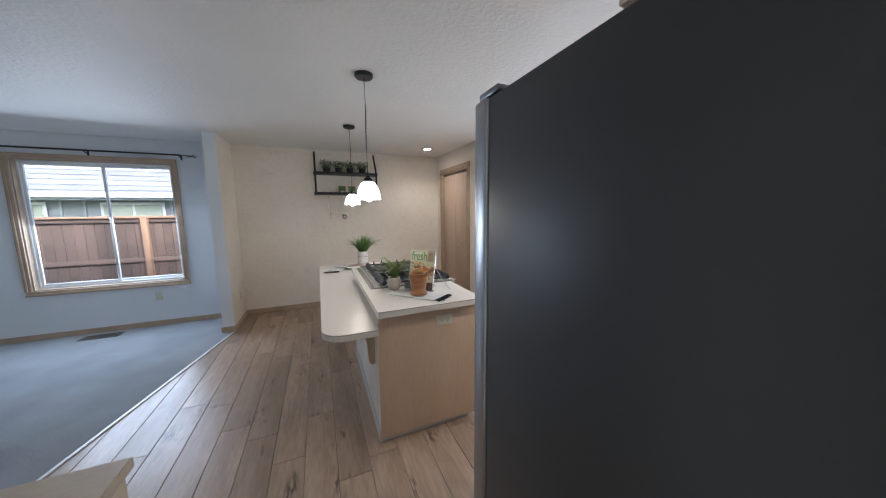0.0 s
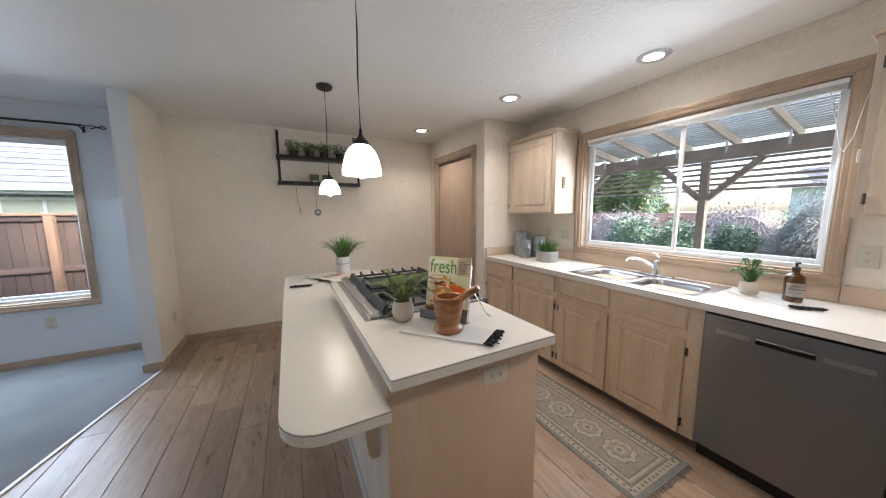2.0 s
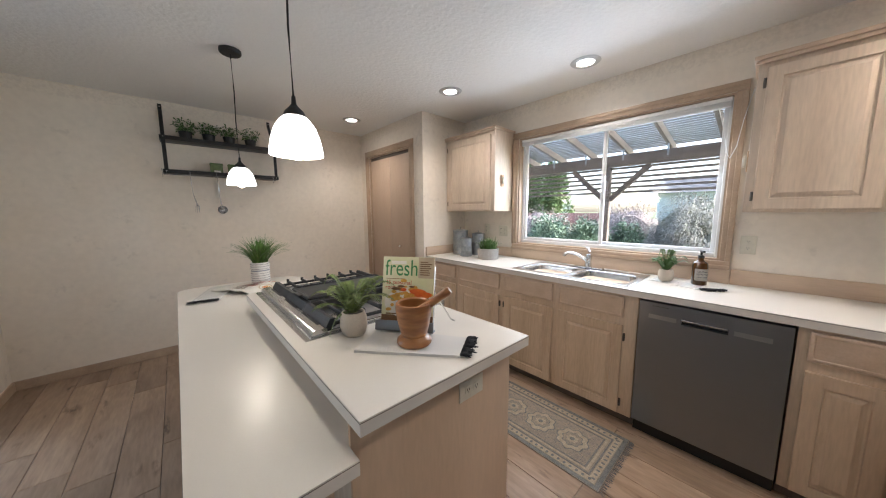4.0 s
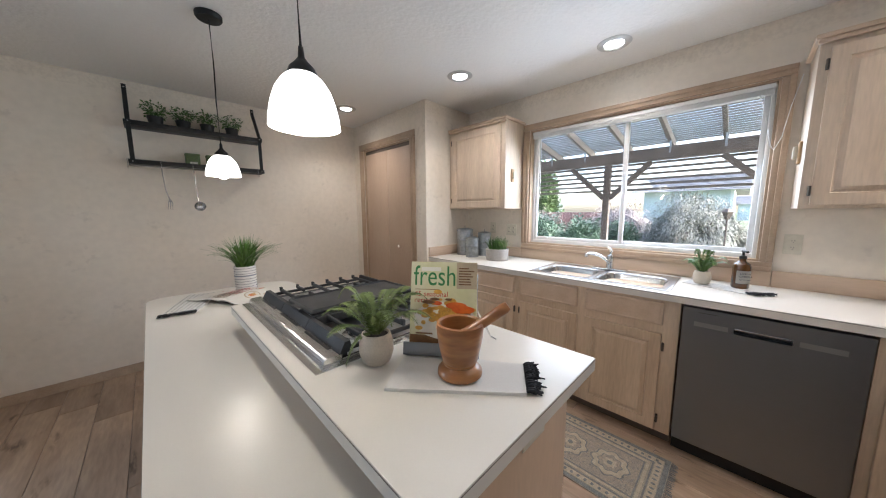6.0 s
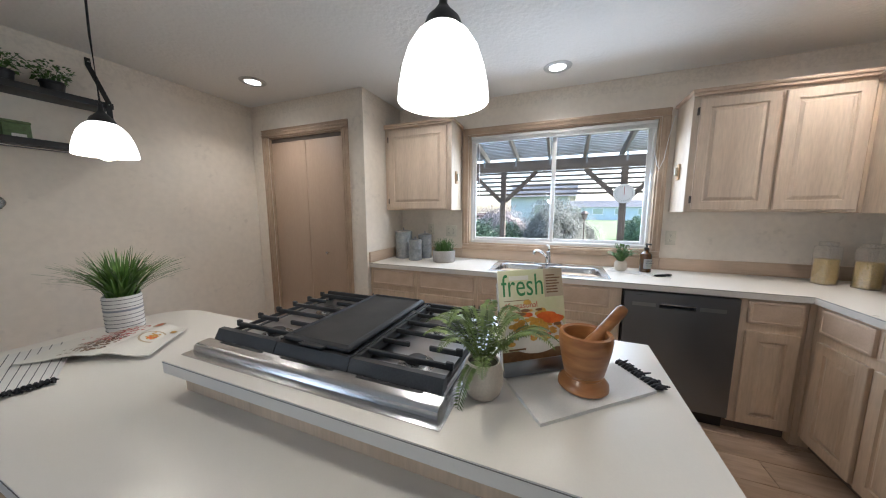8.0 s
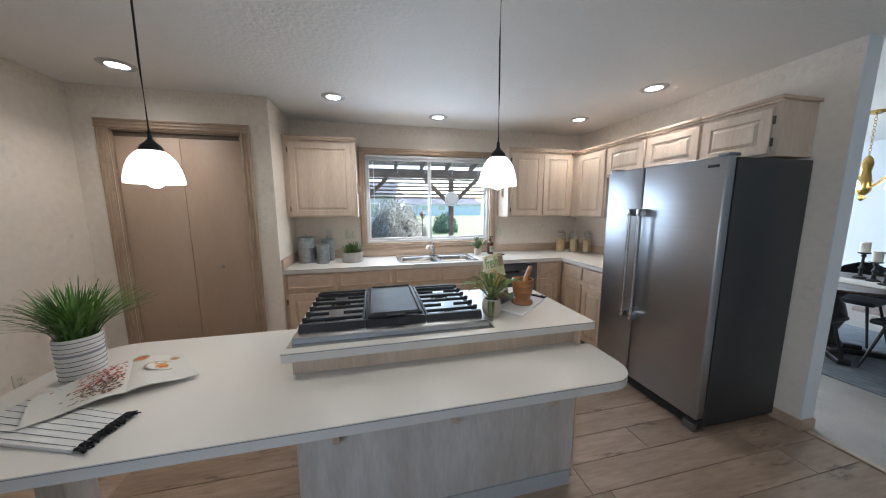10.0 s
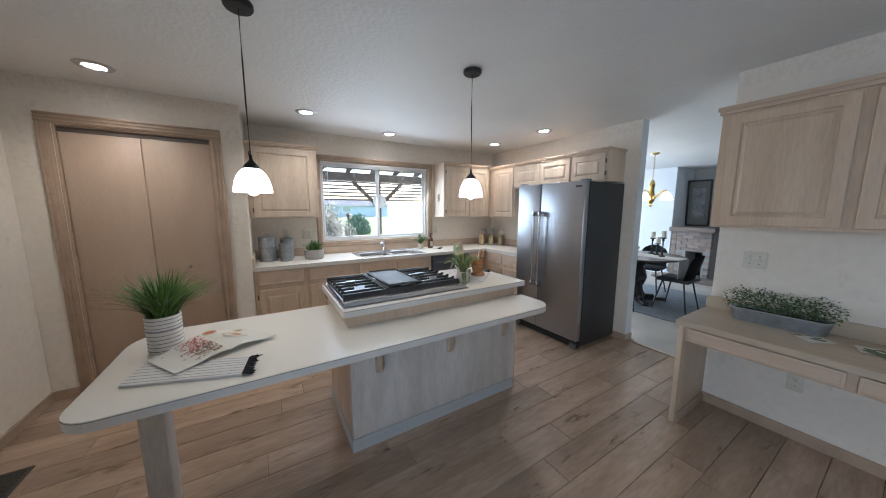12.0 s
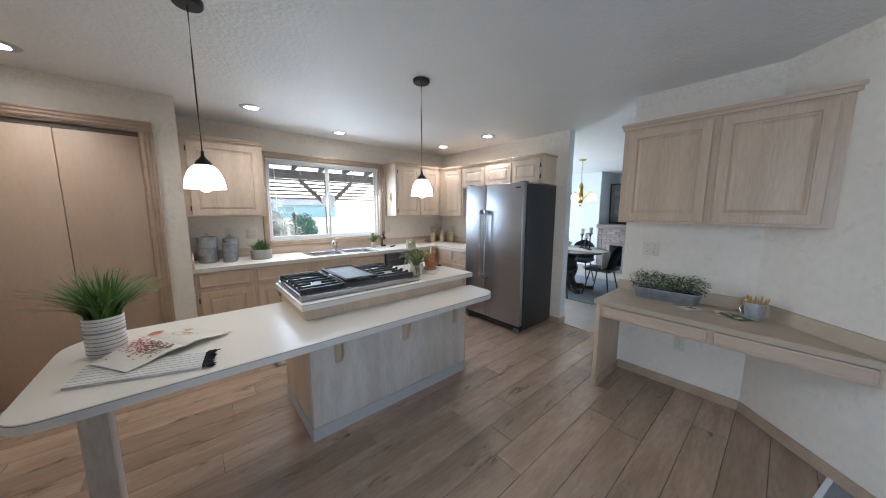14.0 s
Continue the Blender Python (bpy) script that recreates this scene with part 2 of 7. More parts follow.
fr.inputs["Blend"].default_value = 0.5
rim_, low_ = gn.new("ShaderNodeMath"), gn.new("ShaderNodeMath")
rim_.operation, low_.operation = "POWER", "MULTIPLY_ADD"
rim_.inputs[1].default_value = 4.0
low_.inputs[1].default_value, low_.inputs[2].default_value = 0.55, 0.025
g.node_tree.links.new(fr.outputs["Facing"], rim_.inputs[0])
g.node_tree.links.new(rim_.outputs[0], low_.inputs[0])
g.node_tree.links.new(low_.outputs[0], mx.inputs[0])
g.node_tree.links.new(tr.outputs[0], mx.inputs[1])
g.node_tree.links.new(gl.outputs[0], mx.inputs[2])
g.node_tree.links.new(mx.outputs[0], gn["Material Output"].inputs[0])
M["glass"] = g
jg = g.copy()
jg.name = "clear_jar_glass"
for q in jg.node_tree.nodes:
    if q.type == "MATH" and q.operation == "MULTIPLY_ADD":
        q.inputs[1].default_value, q.inputs[2].default_value = 0.85, 0.15
    elif q.type == "MATH":
        q.inputs[1].default_value = 2.2
M["clearglass"] = jg


def wallpaper(m):
    """Adds faint printed sprigs and the mottled border strip under the ceiling to a wallpaper."""
    N, L = m.node_tree.nodes, m.node_tree.links.new
    b = N["Principled BSDF"]
    old = b.inputs["Base Color"].links[0].from_socket
    tc = N.new("ShaderNodeTexCoord")
    sep = N.new("ShaderNodeSeparateXYZ")
    L(tc.outputs["Object"], sep.inputs[0])

    def blotch(scale, lo, hi):
        n = N.new("ShaderNodeTexNoise")
        n.inputs["Scale"].default_value, n.inputs["Detail"].default_value = scale, 3
        L(tc.outputs["Object"], n.inputs["Vector"])
        r = N.new("ShaderNodeMapRange")
        r.inputs["From Min"].default_value, r.inputs["From Max"].default_value = lo, hi
        L(n.outputs["Fac"], r.inputs["Value"])
        return r.outputs[0]

    def mul(a, c):
        q = N.new("ShaderNodeMath")
        q.operation = "MULTIPLY"
        L(a, q.inputs[0])
        if isinstance(c, float):
            q.inputs[1].default_value = c
        else:
            L(c, q.inputs[1])
        return q.outputs[0]

    band = N.new("ShaderNodeMath")
    band.operation = "GREATER_THAN"
    L(sep.outputs["Z"], band.inputs[0])
    band.inputs[1].default_value = 2.335
    sprig = mul(mul(blotch(26, 0.52, 0.66), blotch(4.2, 0.56, 0.64)), 0.27)
    rim = mul(mul(blotch(55, 0.42, 0.62), band.outputs[0]), 0.22)
    top = N.new("ShaderNodeMath")
    top.operation = "MAXIMUM"
    L(sprig, top.inputs[0])
    L(rim, top.inputs[1])
    mx_ = N.new("ShaderNodeMix")
    mx_.data_type = "RGBA"
    mx_.inputs["B"].default_value = (0.50, 0.45, 0.39, 1)
    L(top.outputs[0], mx_.inputs["Factor"])
    L(old, mx_.inputs["A"])
    L(mx_.outputs["Result"], b.inputs["Base Color"])


wallpaper(M["cream"])


def knots(m):
    """Adds dark knots and short cracks, stretched along the plank, to a wood."""
    N, L = m.node_tree.nodes, m.node_tree.links.new
    b = N["Principled BSDF"]
    old = b.inputs["Base Color"].links[0].from_socket
    tc, info = N.new("ShaderNodeTexCoord"), N.new("ShaderNodeObjectInfo")
    shift = N.new("ShaderNodeVectorMath")
    shift.operation = "MULTIPLY_ADD"
    L(info.outputs["Random"], shift.inputs[0])
    shift.inputs[1].default_value = (19, 67, 5)
    L(tc.outputs["Object"], shift.inputs[2])

    def streak(scale, lo, hi):
        mp = N.new("ShaderNodeMapping")
        mp.inputs["Scale"].default_value = scale
        L(shift.outputs[0], mp.inputs["Vector"])
        n = N.new("ShaderNodeTexNoise")
        n.inputs["Scale"].default_value, n.inputs["Detail"].default_value = 1.0, 3
        L(mp.outputs[0], n.inputs["Vector"])
        r = N.new("ShaderNodeMapRange")
        r.inputs["From Min"].default_value, r.inputs["From Max"].default_value = lo, hi
        L(n.outputs["Fac"], r.inputs["Value"])
        return r.outputs[0]

    both = N.new("ShaderNodeMath")
    both.operation = "MULTIPLY"
    L(streak((10, 3.2, 1), 0.60, 0.72), both.inputs[0])
    L(streak((55, 12, 1), 0.44, 0.60), both.inputs[1])
    mx_ = N.new("ShaderNodeMix")
    mx_.data_type = "RGBA"
    mx_.inputs["B"].default_value = (0.12, 0.075, 0.05, 1)
    L(both.outputs[0], mx_.inputs["Factor"])
    L(old, mx_.inputs["A"])
    L(mx_.outputs["Result"], b.inputs["Base Color"])


knots(M["plank"])

# ---- building helpers ----
def box(bm, lo, hi, bevel=0.0, seg=2, m=None):
    """A box from corner lo to corner hi, its edges rounded by bevel, moved by m."""
    lo, hi = Vector(lo), Vector(hi)
    r = bmesh.ops.create_cube(bm, size=1, matrix=Matrix.Translation((lo + hi) / 2) @ Matrix.Diagonal((*(hi - lo), 1)))
    vs = r["verts"]
    if bevel:
        es = list({e for v in vs for e in v.link_edges})
        vs = list({v for f in bmesh.ops.bevel(bm, geom=es, offset=bevel, segments=seg, affect="EDGES", profile=0.5)["faces"] for v in f.verts} | {v for v in vs if v.is_valid})
    if m is not None:
        bmesh.ops.transform(bm, matrix=m, verts=vs)
    return vs


def cyl(bm, p, q, r1, r2=None, n=16, caps=True):
    """A rod from p to q."""
    p, q = Vector(p), Vector(q)
    m = Matrix.Translation((p + q) / 2) @ (q - p).to_track_quat("Z", "Y").to_matrix().to_4x4()
    return bmesh.ops.create_cone(bm, cap_ends=caps, segments=n, radius1=r1, radius2=r1 if r2 is None else r2, depth=(q - p).length, matrix=m)["verts"]


def lathe(bm, profile, n=28, at=(0, 0, 0), closed=False):
    """Turns a list of (radius, height) round the z axis."""
    rings = []
    for r, z in profile:
        if r < 1e-5:
            rings.append([bm.verts.new((at[0], at[1], at[2] + z))])
        else:
            rings.append([bm.verts.new((at[0] + r * math.cos(2 * math.pi * i / n), at[1] + r * math.sin(2 * math.pi * i / n), at[2] + z)) for i in range(n)])
    for a, b in zip(rings, rings[1:]):
        for i in range(n):
            j = (i + 1) % n
            if len(a) == 1 and len(b) > 1:
                bm.faces.new((a[0], b[j], b[i]))
            elif len(b) == 1 and len(a) > 1:
                bm.faces.new((a[i], a[j], b[0]))
            elif len(a) > 1:
                bm.faces.new((a[i], a[j], b[j], b[i]))
    return rings


def prism(bm, pts, z0, z1, bevel=0.0):
    """An upright block over the outline pts."""
    vs = [bm.verts.new((x, y, z0)) for x, y in pts]
    f = bm.faces.new(vs)
    r = bmesh.ops.extrude_face_region(bm, geom=[f])
    top = [g for g in r["geom"] if isinstance(g, bmesh.types.BMVert)]
    bmesh.ops.translate(bm, verts=top, vec=(0, 0, z1 - z0))
    if bevel:
        es = list({e for v in vs + top for e in v.link_edges if abs(e.verts[0].co.z - e.verts[1].co.z) < 1e-6})
        bmesh.ops.bevel(bm, geom=es, offset=bevel, segments=2, affect="EDGES")


def rounded(x0, y0, x1, y1, radii, n=6):
    """An outline with its corners rounded, in the order x0y0, x1y0, x1y1, x0y1."""
    out = []
    for (cx, cy, sx, sy, a0), r in zip(((x0, y0, 1, 1, 180), (x1, y0, -1, 1, 270), (x1, y1, -1, -1, 0), (x0, y1, 1, -1, 90)), radii):
        if r <= 0:
            out.append((cx, cy))
            continue
        for i in range(n + 1):
            a = radians(a0 + 90 * i / n)
            out.append((cx + sx * r + r * math.cos(a), cy + sy * r + r * math.sin(a)))
    return out


def tube(bm, pts, r, n=8):
    """A bent rod through pts."""
    pts = [Vector(p) for p in pts]
    rings = []
    for i, p in enumerate(pts):
        d = (pts[min(i + 1, len(pts) - 1)] - pts[max(i - 1, 0)]).normalized()
        q = d.to_track_quat("Z", "Y")
        rr = r[i] if isinstance(r, (list, tuple)) else r
        rings.append([bm.verts.new(p + q @ Vector((rr * math.cos(2 * math.pi * k / n), rr * math.sin(2 * math.pi * k / n), 0))) for k in range(n)])
    for a, b in zip(rings, rings[1:]):
        for k in range(n):
            bm.faces.new((a[k], a[(k + 1) % n], b[(k + 1) % n], b[k]))
    bm.faces.new(rings[0][::-1])
    bm.faces.new(rings[-1])


def mesh_of(name, bm, material, smooth=False):
    bmesh.ops.recalc_face_normals(bm, faces=bm.faces)
    me = bpy.data.meshes.new(name)
    bm.to_mesh(me)
    bm.free()
    me.materials.append(M[material] if isinstance(material, str) else material)
    if smooth:
        me.polygons.foreach_set("use_smooth", [True] * len(me.polygons))
        me.set_sharp_from_angle(angle=radians(40))
    return me


def part(name, bm, material, parent=None, label="", smooth=True):
    """Links a bmesh as one mesh object, under a thing or a part."""
    ob = new(name, mesh_of(name, bm, material, smooth))
    if parent is not None:
        ob.parent = parent
    return tagged(ob, label)


def thing(name, label, category, m=None, group="", kind=""):
    """The empty base of a thing."""
    ob = new(name)
    ob.empty_display_size = 0.1
    if m is not None:
        ob.matrix_world = m
    return tagged(ob, label, category, group, kind)


def solid(name, material, label, category, boxes, kind="structure", bevel=0.0, parent=None, smooth=False):
    """One mesh out of boxes (lo, hi)."""
    bm = bmesh.new()
    for lo, hi in boxes:
        box(bm, lo, hi, bevel)
    ob = part(name, bm, material, parent, smooth=smooth or bevel > 0)
    return tagged(ob, label, category, kind=kind)


def B(*boxes, bevel=0.0, seg=2):
    bm = bmesh.new()
    for lo, hi in boxes:
        box(bm, lo, hi, bevel, seg)
    return bm

# ---- the shell ----
XS, YN, YS = 3.14, 5.26, 0.28          # sink wall, north wall, fridge wall
PX, PY = 2.49, 3.875                   # pantry front and its return
T = 0.14
solid("wall_sink", "cream", "cream mottled wallpaper wall around the sink window", "wall", [
    ((XS, YS - 0.12, 0), (XS + T, 1.55, CEIL)), ((XS, 3.115, 0), (XS + T, YN, CEIL)),
    ((XS, 1.55, 0), (XS + T, 3.115, 1.06)), ((XS, 1.55, 2.118), (XS + T, 3.115, CEIL))])
LX0, LX1, LZ0, LZ1 = -2.68, -1.25, 0.60, 2.14
solid("wall_north_kitchen", "cream", "cream mottled wallpaper wall behind the hanging shelf", "wall", [((-0.60, YN, 0), (XS + T, YN + T, CEIL))])
solid("wall_north_living", "white", "cool white painted wall around the living room window", "wall", [
    ((-4.5, YN, 0), (LX0, YN + T, CEIL)), ((LX1, YN, 0), (-0.60, YN + T, CEIL)),
    ((LX0, YN, 0), (LX1, YN + T, LZ0)), ((LX0, YN, LZ1), (LX1, YN + T, CEIL))])
solid("wall_stub_living", "white", "white painted end of a short partition wall", "wall", [((-0.715, 4.60, 0), (-0.59, YN, CEIL))])
solid("wall_stub_kitchen", "cream", "cream papered face of a short partition wall", "wall", [((-0.59, 4.603, 0), (-0.585, YN, CEIL))])
solid("wall_pantry", "cream", "cream papered pantry wall around a bifold door", "wall", [
    ((PX, PY, 0), (PX + 0.11, 4.105, CEIL)), ((PX, 5.03, 0), (PX + 0.11, YN, CEIL)),
    ((PX, 4.105, 2.12), (PX + 0.11, 5.03, CEIL)), ((PX + 0.11, PY, 0), (XS, PY + 0.11, CEIL))])
solid("wall_fridge", "cream", "cream papered wall behind the refrigerator", "wall", [((0.755, YS - 0.12, 0), (XS, YS, CEIL))])
solid("wall_fridge_end", "white", "white painted end of the wall beside the refrigerator", "wall", [((0.75, YS - 0.12, 0), (0.755, YS + 0.003, CEIL))])
bm = bmesh.new()
prism(bm, [(-0.12, 0.86), (-0.97, 0.86), (-1.92, 1.81), (-4.5, 1.81), (-4.5, 1.69), (-1.97, 1.69), (-1.02, 0.74), (-0.24, 0.74), (-0.24, 0.16), (-0.12, 0.16)], 0, CEIL)
tagged(part("wall_desk", bm, "cream", smooth=False), "cream papered wall bending behind the built-in desk", "wall", kind="structure")
solid("wall_west", "white", "plain white living room wall", "wall", [((-4.64, 1.69, 0), (-4.5, YN + T, CEIL))])
solid("wall_dining_north", "white", "plain white dining room wall", "wall", [((-4.5, 0.16, 0), (-0.24, 0.28, CEIL)), ((XS, 0.02, 0), (4.4, 0.16, CEIL))])
solid("wall_dining_east", "white", "white dining room wall", "wall", [((4.3, -4.2, 0), (4.44, -3.0, CEIL)), ((4.3, -1.0, 0), (4.44, 0.16, CEIL)), ((4.3, -3.0, 2.25), (4.44, -1.0, CEIL)), ((4.3, -3.0, 0), (4.44, -1.0, 0.25))])
solid("wall_dining_south", "white", "pale wall behind the dining table", "wall", [((2.12, -4.34, 0), (4.44, -4.2, CEIL)), ((2.12, -5.2, 0), (2.26, -4.34, CEIL)), ((-4.5, -5.34, 0), (2.26, -5.2, CEIL))])
solid("wall_family_west", "white", "plain white family room wall", "wall", [((-4.64, -5.34, 0), (-4.5, 0.28, CEIL))])
solid("ceiling", "ceiling", "white ceiling with knockdown texture", "ceiling", [((-4.64, -5.34, CEIL), (4.44, YN + T, CEIL + 0.12))])
solid("subfloor", "gap", "dark floor base under the planks", "floor", [((-1.9, 0.16, -0.10), (XS + T, YN + T, -0.009))])
bm = bmesh.new()
prism(bm, [(-4.5, 1.7), (-1.8, 1.7), (-1.375, 1.265), (-0.60, 4.59), (-0.70, 4.60), (-0.70, YN), (-4.5, YN)], -0.008, 0.006)
tagged(part("carpet_living", bm, "carpet", smooth=False), "grey cut-pile carpet in the living room", "carpet", kind="structure")
solid("carpet_dining", "palecarpet", "pale beige-grey carpet in the dining room", "carpet", [((-4.5, -5.2, -0.1), (4.3, 0.225, 0.006))])


def run_board(bm, pts, h, t, z=0.0):
    """A board of height h and thickness t along the line pts, standing out to its left side, mitred at the bends."""
    pts = [Vector(p) for p in pts]
    dirs = [(b - a).normalized() for a, b in zip(pts, pts[1:])]
    nor = [Vector((-d.y, d.x)) for d in dirs]
    outer = []
    for i, p in enumerate(pts):
        a, b = nor[max(i - 1, 0)], nor[min(i, len(nor) - 1)]
        m = (a + b).normalized()
        outer.append(p + m * (t / max(0.3, m.dot(a))))
    for i in range(len(dirs)):
        prism(bm, [pts[i], pts[i + 1], outer[i + 1], outer[i]], z, z + h, 0.002)


def baseboard(pts, label, flip=False):
    bm = bmesh.new()
    run_board(bm, pts[::-1] if flip else pts, 0.075, 0.014)
    return tagged(part("baseboard", bm, "trimwood"), label, "baseboard", kind="structure")


baseboard([(-0.715, YN), (-0.715, 4.60), (-0.585, 4.60), (-0.585, YN), (PX, YN), (PX, 5.11)], "pickled wood baseboard round the partition and the shelf wall", True)
baseboard([(-4.5, YN), (-0.73, YN)], "pickled wood baseboard under the living room window", True)
baseboard([(-0.14, 0.86), (-0.97, 0.86), (-1.92, 1.81)], "pickled wood baseboard under the built-in desk", True)
baseboard([(0.90, YS), (0.75, YS), (0.75, 0.16)], "pickled wood baseboard at the wall end beside the refrigerator", True)
bm = bmesh.new()
prism(bm, [(-1.385, 1.265), (-1.36, 1.265), (-0.585, 4.585), (-0.61, 4.585)], 0.0, 0.009, 0.002)
tagged(part("trim_carpet_edge", bm, "vinyl"), "pale metal strip between carpet and planks", "trim", kind="structure")
solid("trim_threshold", "trimwood", "wooden threshold strip at the dining room carpet", "trim", [((-0.12, 0.225, -0.008), (0.735, 0.262, 0.010))], bevel=0.003)


def window_unit(name, label, m, w, h, split, case, sill_w):
    """A sliding window in a wall opening. Local x runs along the wall, -y points into the room, the origin is the opening's lower corner."""
    ob = thing(name, label, "window", m, kind="structure")
    c = case
    for nm, lo, hi in (("casing", (-c, -0.02, -c), (w + c, -0.002, 0)), ("casing", (-c, -0.02, h), (w + c, -0.002, h + c)), ("casing", (-c, -0.02, 0.001), (0, -0.002, h - 0.001)), ("casing", (w, -0.02, 0.001), (w + c, -0.002, h - 0.001))):
        bm = bmesh.new()
        box(bm, lo, hi, 0.005)
        d = (hi[0] - lo[0] > hi[2] - lo[2])
        # raised outer band of the moulding
        if d:
            z0 = lo[2] if lo[2] < 0 else hi[2] - 0.028
            box(bm, (lo[0], -0.029, z0), (hi[0], -0.0195, z0 + 0.028), 0.004)
        else:
            x0 = lo[0] if lo[0] < 0 else hi[0] - 0.028
            box(bm, (x0, -0.029, lo[2]), (x0 + 0.028, -0.0195, hi[2]), 0.004)
        part(nm, bm, "trimwood", ob)
    part("jamb_lining", B(((0, 0.0, 0), (0.012, 0.055, h)), ((w - 0.012, 0.0, 0), (w, 0.055, h)), ((0.012, 0.0, h - 0.012), (w - 0.012, 0.055, h)), ((0.012, 0.0, 0), (w - 0.012, 0.055, 0.012))), "trimwood", ob)
    f = 0.020
    part("window_frame", B(((0.012, 0.055, 0.012), (f + 0.012, 0.125, h - 0.012)), ((w - f - 0.012, 0.055, 0.012), (w - 0.012, 0.125, h - 0.012)), ((f + 0.012, 0.055, 0.012), (w - f - 0.012, 0.125, f + 0.02)), ((f + 0.012, 0.055, h - f - 0.012), (w - f - 0.012, 0.125, h - 0.012)), bevel=0.004), "vinyl", ob)
    for k, (a, b, y) in enumerate(((f + 0.012, split + 0.02, 0.065), (split - 0.02, w - f - 0.012, 0.092))):
        s = 0.028
        z0, z1 = f + 0.021, h - f - 0.013
        sash = part("sash", B(((a, y, z0), (a + s, y + 0.024, z1)), ((b - s, y, z0), (b, y + 0.024, z1)), ((a + s, y, z0), (b - s, y + 0.024, z0 + s)), ((a + s, y, z1 - s), (b - s, y + 0.024, z1)), bevel=0.004), "vinyl", ob)
        pane = part("pane", B(((a + s, y + 0.010, z0 + s), (b - s, y + 0.014, z1 - s))), "glass", sash, smooth=False)
        pane.visible_shadow = False
    return ob


SW = window_unit("window_sink", "white vinyl sliding window in a pickled wood casing over the sink", pose(XS, 3.115, 1.06, 0, 0, -90), 1.565, 1.058, 0.785, 0.056, 0)
LW = window_unit("window_living", "white vinyl sliding window in a wood casing in the living room", pose(LX0, YN, LZ0), LX1 - LX0, LZ1 - LZ0, 0.73, 0.058, 0)

# pantry bifold door
pd = thing("door_pantry", "closed flush maple bifold pantry door in a ribbed wood casing", "door", pose(PX, 5.03, 0, 0, 0, -90), kind="structure")
PWID = 5.03 - 4.105
for lo, hi, horiz in (((-0.075, -0.018, 0.0), (0, -0.002, 2.12), 0), ((PWID, -0.018, 0.0), (PWID + 0.075, -0.002, 2.12), 0), ((-0.075, -0.018, 2.12), (PWID + 0.075, -0.002, 2.195), 1)):
    bm = bmesh.new()
    box(bm, lo, hi, 0.004)
    for k in range(3):
        if horiz:
            z = 2.128 + k * 0.024
            box(bm, (lo[0], -0.026, z), (hi[0], -0.0175, z + 0.013), 0.003)
        else:
            x = lo[0] + 0.008 + k * 0.024
            box(bm, (x, -0.026, lo[2]), (x + 0.013, -0.0175, 2.12), 0.003)
    part("casing", bm, "trimwood", pd)
part("jamb", B(((0.0, 0.0, 0.0), (0.014, 0.11, 2.12)), ((PWID - 0.014, 0.0, 0.0), (PWID, 0.11, 2.12)), ((0.014, 0, 2.106), (PWID - 0.014, 0.11, 2.12))), "trimwood", pd)
part("track", B(((0.016, 0.02, 2.07), (PWID - 0.016, 0.05, 2.105))), "toe", pd)
for x0, x1 in ((0.017, PWID / 2 - 0.002), (PWID / 2 + 0.002, PWID - 0.017)):
    leaf = part("door_leaf", B(((x0, 0.018, 0.02), (x1, 0.052, 2.068)), bevel=0.003), "veneer", pd)
bm = bmesh.new()
lathe(bm, [(0.0, 0.034), (0.010, 0.033), (0.0155, 0.026), (0.0145, 0.018), (0.007, 0.012), (0.007, 0.0), (0.012, 0.0)], 18)
bmesh.ops.rotate(bm, verts=bm.verts, matrix=Matrix.Rotation(radians(90), 3, "X"))
bmesh.ops.translate(bm, verts=bm.verts, vec=(5.03 - 4.34, 0.0185, 0.984))
part("knob", bm, "chrome", leaf, "small round metal knob")
solid("pantry_back", "white", "plain pantry interior wall", "wall", [((3.0, 3.99, 0), (3.02, YN, CEIL))])

# ---- kitchen cabinets and appliances ----
def raised_door(w, h, t=0.019, frame_w=0.052):
    """A raised-panel door front from (0, 0) to (w, h); its face looks to -y."""
    bm = bmesh.new()
    box(bm, (0, -t, 0), (w, 0, h), 0.004)
    bm.normal_update()
    f = max((f for f in bm.faces if f.normal.y < -0.99), key=lambda q: q.calc_area())
    for th, dp in ((min(frame_w, h * 0.24, w * 0.24), 0.0), (0.004, -0.009), (0.007, 0.0), (min(0.018, h * 0.10), 0.0095)):
        bmesh.ops.inset_region(bm, faces=[f], thickness=th, depth=dp, use_even_offset=True)
    return bm


def drawer_slab(w, h, t=0.019):
    bm = bmesh.new()
    box(bm, (0, -t, 0), (w, 0, h), 0.006)
    bm.normal_update()
    f = max((f for f in bm.faces if f.normal.y < -0.99), key=lambda q: q.calc_area())
    bmesh.ops.inset_region(bm, faces=[f], thickness=0.012, depth=0.0)
    bmesh.ops.inset_region(bm, faces=[f], thickness=0.004, depth=-0.0025)
    return bm


def moved(ob, x, y, z):
    ob.location = (x, y, z)
    return ob


def hinge(parent, x, z):
    bm = B(((x - 0.006, -0.016, z - 0.025), (x + 0.006, -0.003, z + 0.025)), bevel=0.003)
    cyl(bm, (x, -0.017, z - 0.022), (x, -0.017, z + 0.022), 0.0045, n=10)
    part("hinge", bm, "ventmetal", parent, "dark bronze hinge")


